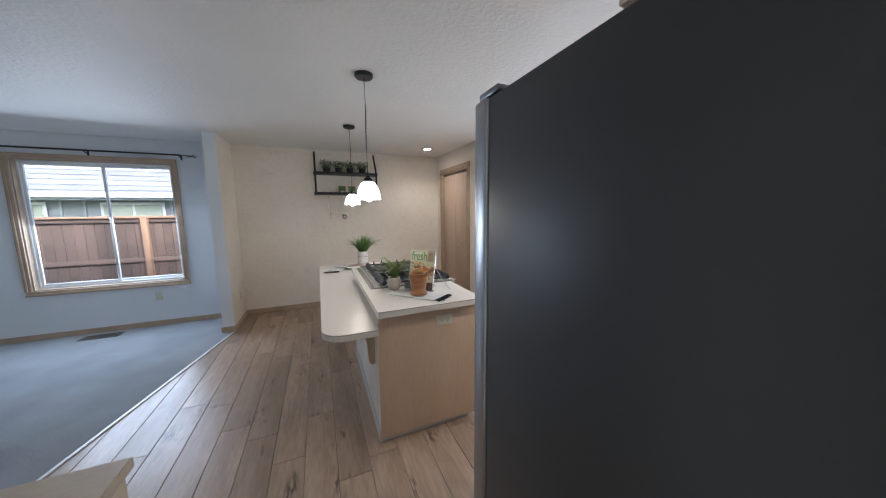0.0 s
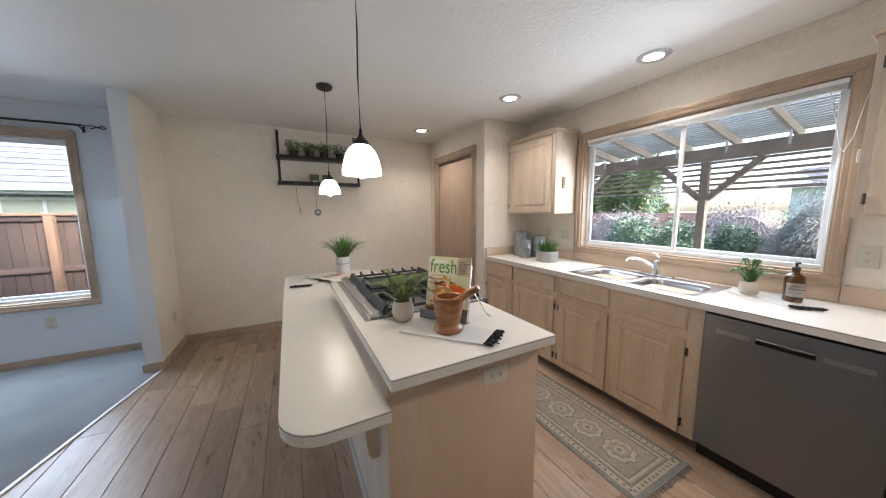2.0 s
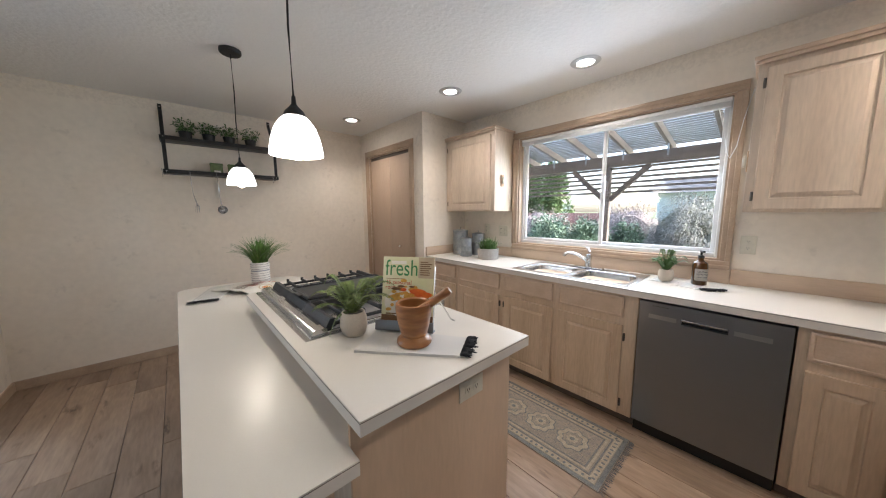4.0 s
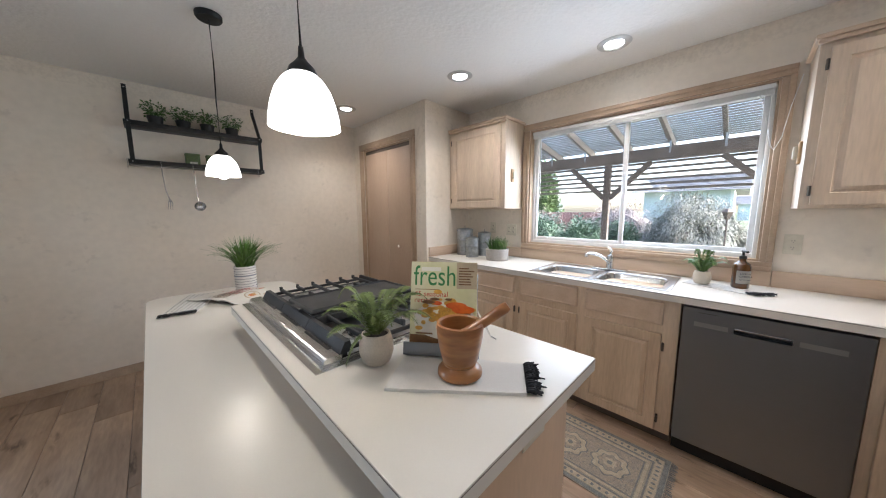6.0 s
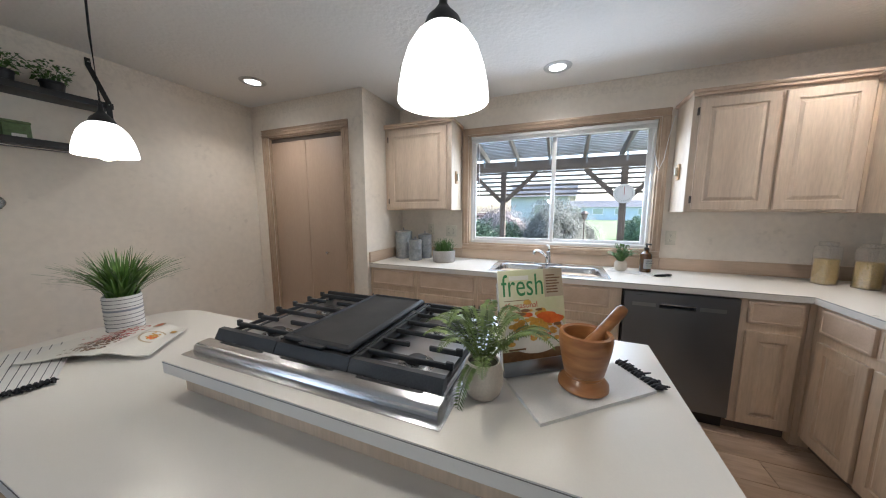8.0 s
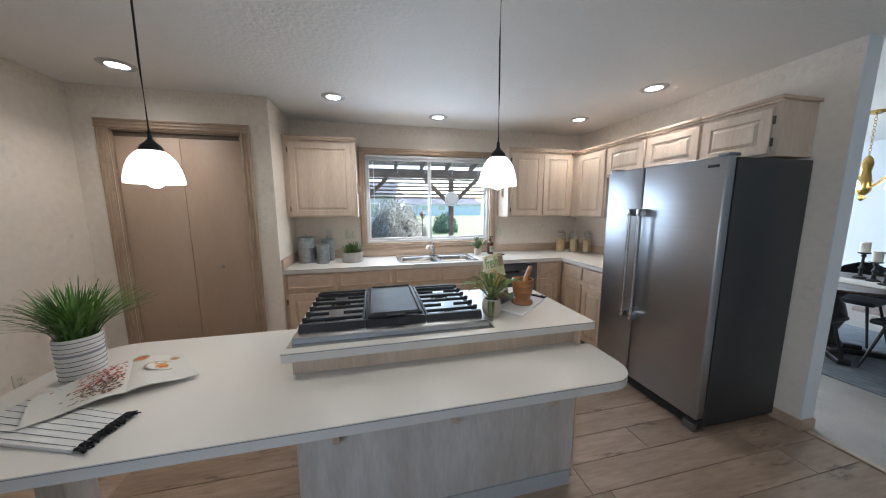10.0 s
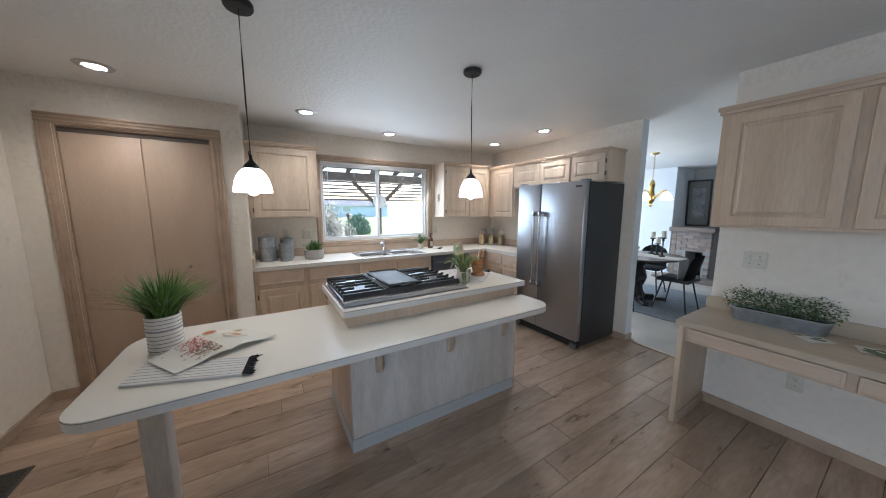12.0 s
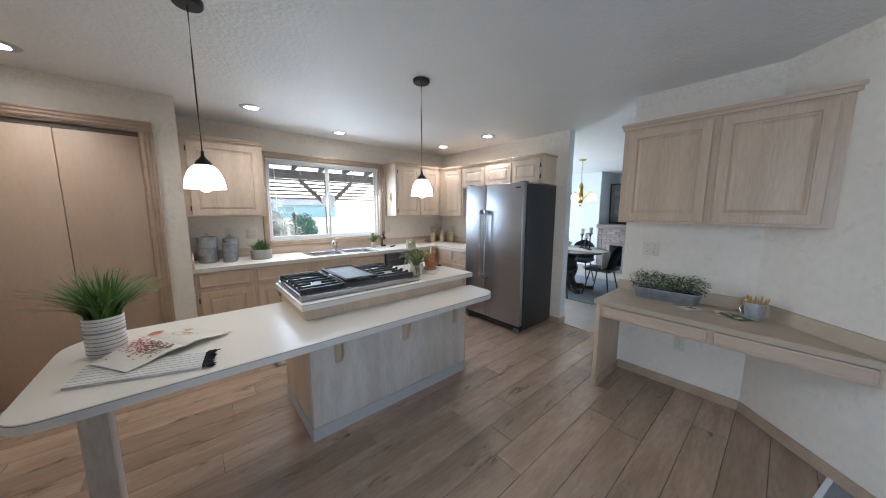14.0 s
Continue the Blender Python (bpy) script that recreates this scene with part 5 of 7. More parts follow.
cloth("kitchen_towel", "white folded towel with black tassels under the wooden mortar", [(0.903, 2.262), (1.142, 1.990), (1.262, 2.070), (1.066, 2.376)], 0.9142, 0.009, "linen", 0, 3)
cloth("kitchen_towel", "white striped towel with black tassels under an open magazine", [(0.652, 4.280), (0.510, 3.872), (0.665, 3.850), (0.836, 4.247)], 0.8005, 0.011, "linen", 7, 4)
cloth("kitchen_towel", "thin striped towel with black tassels under the soap bottle", [(3.05, 1.84), (2.86, 1.50), (2.79, 1.60), (2.90, 1.88)], 0.9142, 0.0035, "linen", 6, 6, lift=0.0008)

# ---- mortar and pestle ----
MP = (1.09, 2.168, 0.9255)
mo = thing("mortar", "turned olive-wood mortar standing on a towel", "mortar", pose(*MP))
bm = bmesh.new()
lathe(bm, [(0.0, 0.0), (0.058, 0.0), (0.062, 0.005), (0.061, 0.016), (0.052, 0.026), (0.045, 0.032), (0.047, 0.036), (0.046, 0.040), (0.049, 0.044), (0.056, 0.075), (0.0625, 0.110), (0.065, 0.135), (0.0635, 0.148), (0.058, 0.151), (0.053, 0.146), (0.051, 0.12), (0.042, 0.075), (0.025, 0.055), (0.0, 0.05)], 36)
part("bowl", bm, "olive", mo)
pe = thing("pestle", "olive-wood pestle leaning in the mortar", "pestle", None)
bm = bmesh.new()
a, b = Vector((1.062, 2.196, 1.000)), Vector((1.176, 2.072, 1.122))
ax = b - a
tube(bm, [a, a + ax * 0.04, a + ax * 0.2, a + ax * 0.5, a + ax * 0.8, a + ax * 0.95, b], [0.012, 0.018, 0.0195, 0.0145, 0.015, 0.0155, 0.012], 18)
part("rod", bm, "olive", pe)

# ---- magazine on its stand ----
bx, by = Vector((0.60, -0.80, 0)), Vector((0.80, 0.60, 0))
up = Vector((0.20 * 0.8, 0.20 * 0.6, 0.98)).normalized()
nrm = bx.cross(up)
base = Vector((1.072, 2.372, 0.9265))
mm = Matrix((bx, up, nrm)).transposed().to_4x4()
mm.translation = base
WM, HM = 0.215, 0.285
st = thing("book_stand", "grey metal easel stand holding a magazine", "stand", mm.copy())
part("ledge", B(((-0.012, -0.004, -0.012), (WM + 0.010, 0.004, 0.030)), ((-0.012, -0.004, 0.026), (WM + 0.010, 0.036, 0.031)), bevel=0.0015), "darksteel", st)
bm = bmesh.new()
tube(bm, [(0.0, 0.0, -0.012), (0.0, 0.25, -0.012), (0.02, 0.275, -0.012), (WM - 0.02, 0.275, -0.012), (WM, 0.25, -0.012), (WM, 0.0, -0.012)], 0.003, 8)
part("back_wire", bm, "chrome", st)
bm = bmesh.new()
bw = mm.inverted() @ Vector((1.32, 2.28, 0.918))
for s in (0.0, 0.12):
    tube(bm, [(s + 0.05, 0.22, -0.014), (bw.x - 0.08 + s, bw.y + 0.01, bw.z), (bw.x - 0.06 + s, bw.y, bw.z)], 0.003, 8)
part("prop_leg", bm, "chrome", st)
mg = thing("cooking_magazine", "glossy cookery magazine with green title propped on a stand", "magazine", mm @ Matrix.Translation((0, 0.0045, 0.0)))
part("pages", B(((0.0, 0.0, -0.008), (WM, HM, -0.001))), "paper", mg, smooth=False)
part("cover", B(((-0.0005, -0.0, -0.0008), (WM + 0.0005, HM, 0.0))), "cover", mg, smooth=False)
words("fresh", 0.072, pose(0.008, HM - 0.076, 0.0004) @ Matrix.Diagonal((0.98, 1.28, 1, 1)), "greenink", mg, "title")
words("45 seasonal", 0.024, pose(0.012, HM - 0.112, 0.0004), "redink", mg, "headline")
words("recipes", 0.024, pose(0.012, HM - 0.132, 0.0004), "redink", mg, "headline")


def disc(bm, cx, cy, rx, ry, z, n=28, a0=0.0):
    vs = [bm.verts.new((cx + rx * math.cos(2 * math.pi * k / n + a0), cy + ry * math.sin(2 * math.pi * k / n + a0), z)) for k in range(n)]
    bm.faces.new(vs)


def print_part(name_, material, parent, shapes):
    bm = bmesh.new()
    for s in shapes:
        disc(bm, *s)
    return tagged(part(name_, bm, material, parent, smooth=False), kind="stuff" if len(shapes) > 1 else "")


print_part("printed_plate", "paper", mg, [(0.112, 0.098, 0.101, 0.060, 0.0003)])
rg = random.Random(11)
print_part("printed_food", "yellow", mg, [(min(0.2, max(0.02, 0.115 + rg.gauss(0, 0.042))), 0.120 + rg.gauss(0, 0.020), rg.uniform(0.007, 0.014), rg.uniform(0.004, 0.008), 0.0005 + 0.00002 * k, 8, rg.uniform(0, 3)) for k in range(90)])
print_part("printed_food", "orange", mg, [(0.150, 0.146, 0.034, 0.011, 0.0024, 20), (0.172, 0.134, 0.036, 0.013, 0.0025, 20, 0.5), (0.09, 0.152, 0.014, 0.007, 0.0024, 12), (0.125, 0.090, 0.036, 0.007, 0.0024, 20)])
print_part("printed_food", "brownink", mg, [(0.06, 0.155, 0.022, 0.006, 0.0026, 12), (0.08, 0.165, 0.016, 0.005, 0.0027, 12), (0.185, 0.118, 0.014, 0.005, 0.0027, 12), (0.125, 0.165, 0.012, 0.004, 0.0027, 12)])
bm = bmesh.new()
for k in range(3):
    box(bm, (0.02, 0.052 - k * 0.011, 0.0003), (0.075 - 0.008 * k, 0.057 - k * 0.011, 0.0006))
for k in range(7):
    box(bm, (0.157, HM - 0.022 - k * 0.0085, 0.0003), (0.157 + rg.uniform(0.03, 0.05), HM - 0.018 - k * 0.0085, 0.0006))
tagged(part("small_print", bm, "brownink", mg, smooth=False), kind="stuff")
part("printed_bar", B(((0.034, HM - 0.030, 0.0003), (0.098, HM - 0.017, 0.0006))), "paper", mg, "pale plain bar", smooth=False)
part("printed_bar", B(((0.014, HM - 0.0905, 0.0003), (0.095, HM - 0.0885, 0.0006))), "brownink", mg, smooth=False)
part("printed_patch", B(((0.15, HM - 0.085, 0.0001), (WM, HM - 0.001, 0.0002))), "taupe", mg, smooth=False)
part("printed_patch", B(((0.0, 0.001, 0.0001), (WM, 0.05, 0.0002))), "brownink", mg, smooth=False)

# ---- open magazine on the bar ----
om = thing("open_magazine", "open cookery magazine with printed food photos on the bar", "magazine", None)
P = {"a": (0.833, 4.240), "b": (1.060, 4.083), "c": (0.776, 3.924), "d": (0.638, 4.109), "e": (1.087, 3.915), "f": (0.864, 3.734)}


def page(s0, s1, o0, o1, name_):
    """A curved page from the spine s0-s1 to the outer edge o0-o1."""
    bm = bmesh.new()
    s0, s1, o0, o1 = (Vector((*q, 0)) for q in (s0, s1, o0, o1))
    def level(v):
        return 0.8185 + 0.020 * math.sin(math.pi * min(1, v * 1.25 + 0.08)) * (1 - v)

    top, low = [], []
    for j in range(11):
        v = j / 10
        for rows, dz in ((top, 0.0), (low, -0.0035)):
            row = []
            for i in range(5):
                u = i / 4
                p = (s0 * (1 - u) + s1 * u) * (1 - v) + (o0 * (1 - u) + o1 * u) * v
                row.append(bm.verts.new((p.x, p.y, level(v) + dz)))
            rows.append(row)
    for rows in (top, low):
        for r0, r1 in zip(rows, rows[1:]):
            for i in range(4):
                bm.faces.new((r0[i], r0[i + 1], r1[i + 1], r1[i]))
    for j in range(10):
        for i in (0, 4):
            bm.faces.new((top[j][i], top[j + 1][i], low[j + 1][i], low[j][i]))
    for j in (0, 10):
        for i in range(4):
            bm.faces.new((top[j][i], top[j][i + 1], low[j][i + 1], low[j][i]))
    pg = part(name_, bm, "paper", om)

    def place(u, v, dz):
        z = level(v) + 0.0002 + dz
        p = (s0 * (1 - u) + s1 * u) * (1 - v) + (o0 * (1 - u) + o1 * u) * v
        return Vector((p.x, p.y, z))
    return pg, place


def spots(pg, place, name_, material, items):
    bm = bmesh.new()
    for u, v, r, dz, n in items:
        c = place(u, v, dz)
        ux, vx = place(u + 0.02, v, dz) - c, place(u, v + 0.02, dz) - c
        ux, vx = ux.normalized() * r, vx.normalized() * r
        bm.faces.new([bm.verts.new(c + ux * math.cos(2 * math.pi * k / n) + vx * math.sin(2 * math.pi * k / n)) for k in range(n)])
    part(name_, bm, material, pg, smooth=False)


rg = random.Random(21)
pg, pl_ = page(P["c"], P["b"], P["d"], P["a"], "left_page")
spots(pg, pl_, "photo_spices", "redink", [(rg.uniform(0.45, 0.95), abs(rg.gauss(0.22, 0.16)) + 0.06, rg.uniform(0.003, 0.006), 0.0006, 6) for _ in range(170)])
spots(pg, pl_, "photo_spices", "brownink", [(rg.uniform(0.1, 0.55), abs(rg.gauss(0.22, 0.16)) + 0.06, rg.uniform(0.003, 0.006), 0.0007, 6) for _ in range(170)])
spots(pg, pl_, "photo_spices", "ink", [(rg.uniform(0.2, 0.7), abs(rg.gauss(0.2, 0.08)) + 0.06, rg.uniform(0.002, 0.004), 0.0008, 6) for _ in range(60)])
pg, pl_ = page(P["c"], P["b"], P["f"], P["e"], "right_page")
spots(pg, pl_, "photo_bowl", "taupe", [(0.55, 0.52, 0.056, 0.0006, 28), (0.92, 0.16, 0.03, 0.0006, 20), (0.8, 0.8, 0.018, 0.0006, 16)])
spots(pg, pl_, "photo_bowl", "paper", [(0.55, 0.52, 0.047, 0.0010, 28)])
spots(pg, pl_, "photo_food", "orange", [(0.55 + rg.gauss(0, 0.05), 0.52 + rg.gauss(0, 0.06), 0.008, 0.0014, 8) for _ in range(14)] + [(0.92, 0.16, 0.02, 0.0010, 14)])
spots(pg, pl_, "photo_food", "yellow", [(0.55 + rg.gauss(0, 0.06), 0.52 + rg.gauss(0, 0.07), 0.006, 0.0017, 8) for _ in range(14)] + [(0.8, 0.8, 0.013, 0.001, 12)])

# ---- hanging shelf ----
hs = thing("wall_shelf", "black metal two-tier hanging wall shelf with hooks", "shelf", None)
YF = 5.062
for x in (0.468, 1.358):
    bm = bmesh.new()
    w = 0.014
    path = [(YN - 0.002, 2.405), (YN - 0.006, 2.36), (YF, 2.10), (YF, 1.775)]
    for (y0, z0), (y1, z1) in zip(path, path[1:]):
        d = Vector((0, y1 - y0, z1 - z0))
        q = d.to_track_quat("Z", "Y").to_matrix().to_4x4()
        box(bm, (-w, -0.0035, -0.006), (w, 0.0035, d.length + 0.006), 0.0015, 1, Matrix.Translation((x, y0, z0)) @ Matrix.Rotation(math.atan2(-(y1 - y0), (z1 - z0)), 4, "X"))
    part("strap", bm, "black", hs)
    for y, z in ((YF - 0.005, 2.085), (YF - 0.005, 1.78), (YN - 0.014, 2.385)):
        bm = bmesh.new()
        cyl(bm, (x, y, z), (x, y - 0.004, z), 0.006, 0.004, 10)
        part("bolt", bm, "chrome", hs)
for z in (2.062, 1.762):
    part("tier", B(((0.443, YF + 0.004, z), (1.383, YF + 0.009, z + 0.036)), ((0.443, YF + 0.009, z), (1.383, YN - 0.003, z + 0.006)), ((0.443, YN - 0.009, z + 0.006), (1.383, YN - 0.003, z + 0.03)), bevel=0.001), "black", hs, "black steel shelf tier")
bm = bmesh.new()
cyl(bm, (0.44, YF + 0.03, 1.752), (1.36, YF + 0.03, 1.752), 0.004, n=8)
part("hook_rail", bm, "chrome", hs)
for hxx in (0.437, 0.628, 0.83, 1.325):
    bm = bmesh.new()
    tube(bm, [(hxx, YF - 0.004, 1.79), (hxx, YF - 0.008, 1.80), (hxx, YF + 0.006, 1.803), (hxx, YF - 0.009, 1.775), (hxx, YF - 0.012, 1.735), (hxx, YF - 0.022, 1.722), (hxx, YF - 0.032, 1.733)], 0.0022, 6)
    part("hook", bm, "chrome", hs)
for i, x in enumerate((0.63, 0.805, 0.97, 1.155)):
    hb = thing("potted_herb", "leafy green herb in a small black pot on the shelf", "plant", pose(x, 5.15, 2.0685), "herbs on the hanging shelf")
    pot("pot", [(0.0, 0.0), (0.040, 0.0), (0.050, 0.08), (0.053, 0.082), (0.053, 0.094), (0.048, 0.094), (0.045, 0.08), (0.0, 0.08)], "black", hb)
    bm = bmesh.new()
    rg = random.Random(30 + i)
    leaf_clump(bm, 230, 0.095, 0.085, 0.12, 0.026, rg, 0.08)
    for _ in range(14):
        a = rg.uniform(0, 6.28)
        tube(bm, [(0.01 * math.cos(a), 0.01 * math.sin(a), 0.08), (0.05 * math.cos(a), 0.05 * math.sin(a), 0.15)], 0.0013, 4)
    part("leaves", bm, "leaf", hb)
for x in (0.84, 0.985):
    tn = thing("tin_box", "small square green tin with a white label on the shelf", "tin", pose(x, 5.13, 1.7685), "green tins on the hanging shelf")
    part("box", B(((-0.05, -0.03, 0.0), (0.05, 0.03, 0.105)), bevel=0.004), "tin", tn)
    part("lid", B(((-0.052, -0.032, 0.1055), (0.052, 0.032, 0.122)), bevel=0.004), "tin", tn)
    part("paper_label", B(((-0.022, -0.0312, 0.012), (0.03, -0.0302, 0.05))), "paper", tn, smooth=False)
ld = thing("ladle", "steel ladle hanging from a shelf hook", "ladle", pose(0.83, YF - 0.026, 1.728) @ Matrix.Scale(1.14, 4))
bm = bmesh.new()
tube(bm, [(0.0, 0.0, 0.0), (0.002, -0.002, -0.03), (0.004, -0.002, -0.15), (0.012, 0.002, -0.235)], [0.005, 0.004, 0.004, 0.005], 8)
part("handle", bm, "steel", ld)
bm = bmesh.new()
bmesh.ops.create_uvsphere(bm, u_segments=20, v_segments=12, radius=0.036, matrix=pose(0.016, -0.012, -0.262, 30, 0, 0))
bmesh.ops.delete(bm, geom=[v for v in bm.verts if v.co.y < -0.016 - 0.3 * (v.co.z + 0.262)], context="VERTS")
bmesh.ops.solidify(bm, geom=bm.faces[:], thickness=0.002)
part("cup", bm, "steel", ld)
fk = thing("serving_fork", "steel serving fork hanging from a shelf hook", "fork", pose(0.628, YF - 0.026, 1.728) @ Matrix.Scale(1.14, 4))
bm = bmesh.new()
tube(bm, [(0.0, 0.0, 0.0), (0.0, -0.003, -0.03), (0.006, -0.002, -0.14), (0.022, -0.012, -0.215)], [0.0035, 0.0025, 0.003, 0.004], 8)
part("handle", bm, "steel", fk)
for k in range(3):
    bm = bmesh.new()
    tube(bm, [(0.022, -0.012, -0.212), (0.014 + k * 0.011, -0.020, -0.235), (0.008 + k * 0.012, -0.024, -0.285)], [0.004, 0.003, 0.0015], 6)
    part("tine", bm, "steel", fk)

# ---- runner rug ----
RX0, RX1, RY0, RY1 = 1.925, 2.42, 1.80, 3.33
rugo = thing("runner_rug", "beige and grey patterned woven runner rug before the sink", "rug", None)
part("woven_field", B(((RX0, RY0, 0.0005), (RX1, RY1, 0.007)), bevel=0.002), "rug", rugo)
def frame_strip(ins, w, z, material, name_):
    a, b, c, d = RX0 + ins, RX1 - ins, RY0 + ins, RY1 - ins
    part(name_, B(((a, c, z), (a + w, d, z + 0.0012)), ((b - w, c, z), (b, d, z + 0.0012)), ((a + w, c, z), (b - w, c + w, z + 0.0012)), ((a + w, d - w, z), (b - w, d, z + 0.0012))), material, rugo, smooth=False)
frame_strip(0.004, 0.022, 0.0072, "ruggrey", "border_band")
frame_strip(0.030, 0.034, 0.0072, "rugcream", "border_band")
frame_strip(0.068, 0.008, 0.0072, "ruggrey", "border_band")
frame_strip(0.084, 0.014, 0.0072, "rugcream", "border_band")
frame_strip(0.103, 0.007, 0.0072, "ruggrey", "border_band")
rg = random.Random(8)
bm = bmesh.new()
for k in range(int((RY1 - RY0 - 0.08) / 0.034)):
    for xx in (RX0 + 0.047, RX1 - 0.047):
        disc(bm, xx, RY0 + 0.06 + k * 0.034, 0.011, 0.008, 0.0088, 6, rg.uniform(0, 3))
for k in range(int((RX1 - RX0 - 0.08) / 0.034)):
    for yy in (RY0 + 0.047, RY1 - 0.047):
        disc(bm, RX0 + 0.06 + k * 0.034, yy, 0.008, 0.011, 0.0088, 6, rg.uniform(0, 3))
tagged(part("border_motif", bm, "ruggrey", rugo, smooth=False), kind="stuff")
bm = bmesh.new()
for k in range(420):
    disc(bm, rg.uniform(RX0 + 0.12, RX1 - 0.12), rg.uniform(RY0 + 0.12, RY1 - 0.12), 0.0045, 0.003, 0.0073, 5, rg.uniform(0, 3))
tagged(part("field_motif", bm, "ruggrey", rugo, smooth=False), kind="stuff")
for k in range(6):
    cy = RY0 + 0.24 + k * 0.212
    cx = (RX0 + RX1) / 2
    for j, (r, material) in enumerate(((0.092, "ruggrey"), (0.085, "rugcream"), (0.058, "ruggrey"), (0.053, "rug"), (0.032, "rugcream"), (0.014, "ruggrey"))):
        bm = bmesh.new()
        vs = []
        for i in range(48):
            a = 2 * math.pi * i / 48
            rr = r * (1 + 0.09 * math.cos(8 * a) * (1 if j < 4 else 1.6))
            vs.append(bm.verts.new((cx + rr * math.cos(a) * 1.02, cy + rr * math.sin(a), 0.0075 + 0.0007 * j)))
        bm.faces.new(vs)
        part("medallion", bm, material, rugo, smooth=False)
bm = bmesh.new()
for k in range(70):
    x = RX0 + 0.006 + k * (RX1 - RX0 - 0.012) / 69
    for y, s in ((RY0, -1), (RY1, 1)):
        tube(bm, [(x, y, 0.004), (x + rg.uniform(-0.006, 0.006), y + s * rg.uniform(0.02, 0.032), 0.0022)], 0.0018, 4)
tagged(part("fringe", bm, "ruggrey", rugo), kind="stuff")

# ---- built-in desk ----
dk = thing("built_in_desk", "beige built-in desk with two drawers below wall cabinets", "desk", None)
bm = bmesh.new()
prism(bm, [(-0.098, 0.862), (-0.098, 1.383), (-1.490, 1.383), (-0.972, 0.862)], 0.722, 0.760, 0.003)
part("desktop", bm, "deskwood", dk)
part("side_panel", B(((-0.142, 0.876, 0.0), (-0.112, 1.365, 0.7215)), bevel=0.002), "maple", dk)
part("side_base", B(((-0.156, 0.89, 0.0), (-0.1425, 1.355, 0.07)), bevel=0.002), "trimwood", dk)
part("apron", B(((-1.453, 1.333, 0.615), (-0.1425, 1.350, 0.7215)), bevel=0.001), "maple_x", dk)
for x0, x1 in ((-0.80, -0.165), (-1.44, -0.835)):
    d = part("drawer_front", drawer_slab(x1 - x0, 0.088), "maple_x", dk)
    d.matrix_basis = pose(x1, 1.351, 0.624, 0, 0, 180)
bm = bmesh.new()
run_board(bm, [(-1.478, 1.365), (-0.971, 0.860), (-0.10, 0.860)], 0.092, 0.018, 0.7605)
part("backsplash", bm, "deskwood", dk)
dc = thing("desk_wall_cabinet", "pickled maple wall cabinet with two raised-panel doors above the desk", "cabinet", None)
bm = bmesh.new()
prism(bm, [(-0.140, 0.862), (-0.140, 1.128), (-1.238, 1.128), (-0.972, 0.862)], 1.385, 2.130)
part("body", bm, "maple", dc, smooth=False)
bm = bmesh.new()
prism(bm, [(-0.120, 0.862), (-0.120, 1.156), (-1.266, 1.156), (-0.974, 0.864)], 2.1305, 2.155, 0.003)
prism(bm, [(-0.130, 0.862), (-0.130, 1.146), (-1.255, 1.146), (-1.237, 1.1285), (-0.141, 1.1285), (-0.141, 0.862)], 2.108, 2.130)
part("crown", bm, "maple_x", dc, smooth=False)
for x0, x1 in ((-0.678, -0.185), (-1.19, -0.722)):
    d = part("door", raised_door(x1 - x0, 0.690), "maple", dc, smooth=False)
    d.matrix_basis = pose(x1, 1.129, 1.402, 0, 0, 180)
pn = thing("planter_trough", "galvanised oblong trough planter with bushy green herbs on the desk", "plant", pose(-0.485, 0.975, 0.7605, 0, 0, 4))
bm = bmesh.new()
o0, o1 = rounded(-0.20, -0.055, 0.20, 0.055, [0.05] * 4, 6), rounded(-0.222, -0.068, 0.222, 0.068, [0.062] * 4, 6)
a = [bm.verts.new((x, y, 0)) for x, y in o0]
b = [bm.verts.new((x, y, 0.085)) for x, y in o1]
n = len(a)
for i in range(n):
    bm.faces.new((a[i], a[(i + 1) % n], b[(i + 1) % n], b[i]))
bm.faces.new(a)
bmesh.ops.solidify(bm, geom=bm.faces[:], thickness=0.002)
part("trough", bm, "galv_pale", pn)
bm = bmesh.new()
tube(bm, [(x * 1.005, y * 1.01, 0.085) for x, y in o1 + o1[:1]], 0.004, 6)
part("rolled_rim", bm, "galv_pale", pn)
bm = bmesh.new()
prism(bm, rounded(-0.21, -0.058, 0.21, 0.058, [0.05] * 4, 6), 0.06, 0.07)
part("soil", bm, "soil", pn)
bm = bmesh.new()
rg = random.Random(77)
for k in range(9):
    bm2 = bmesh.new()
    leaf_clump(bm2, 210, 0.085, 0.085, 0.150, 0.017, rg, 0.07)
    bmesh.ops.translate(bm2, verts=bm2.verts, vec=(-0.19 + k * 0.0475, rg.uniform(-0.02, 0.02), rg.uniform(-0.02, 0.01)))
    me = bpy.data.meshes.new("tmp")
    bm2.to_mesh(me)
    bm2.free()
    bm.from_mesh(me)
    bpy.data.meshes.remove(me)
part("herb_foliage", bm, "herb", pn)
bk = thing("pencil_bucket", "small galvanised bucket full of pencils on the desk", "bucket", pose(-0.985, 1.045, 0.7612) @ Matrix.Scale(1.12, 4))
bm = bmesh.new()
lathe(bm, [(0.0, 0.0), (0.036, 0.0), (0.038, 0.004), (0.049, 0.098), (0.052, 0.100), (0.051, 0.104), (0.047, 0.100), (0.036, 0.006), (0.0, 0.005)], 28)
part("bucket", bm, "galv_pale", bk)
bm = bmesh.new()
tube(bm, [(0.051, 0, 0.094), (0.062, 0.02, 0.06), (0.05, 0.04, 0.03), (0.02, 0.055, 0.02), (-0.02, 0.055, 0.02), (-0.05, 0.04, 0.03), (-0.062, 0.02, 0.06), (-0.051, 0, 0.094)], 0.0018, 6)
part("bail", bm, "chrome", bk)
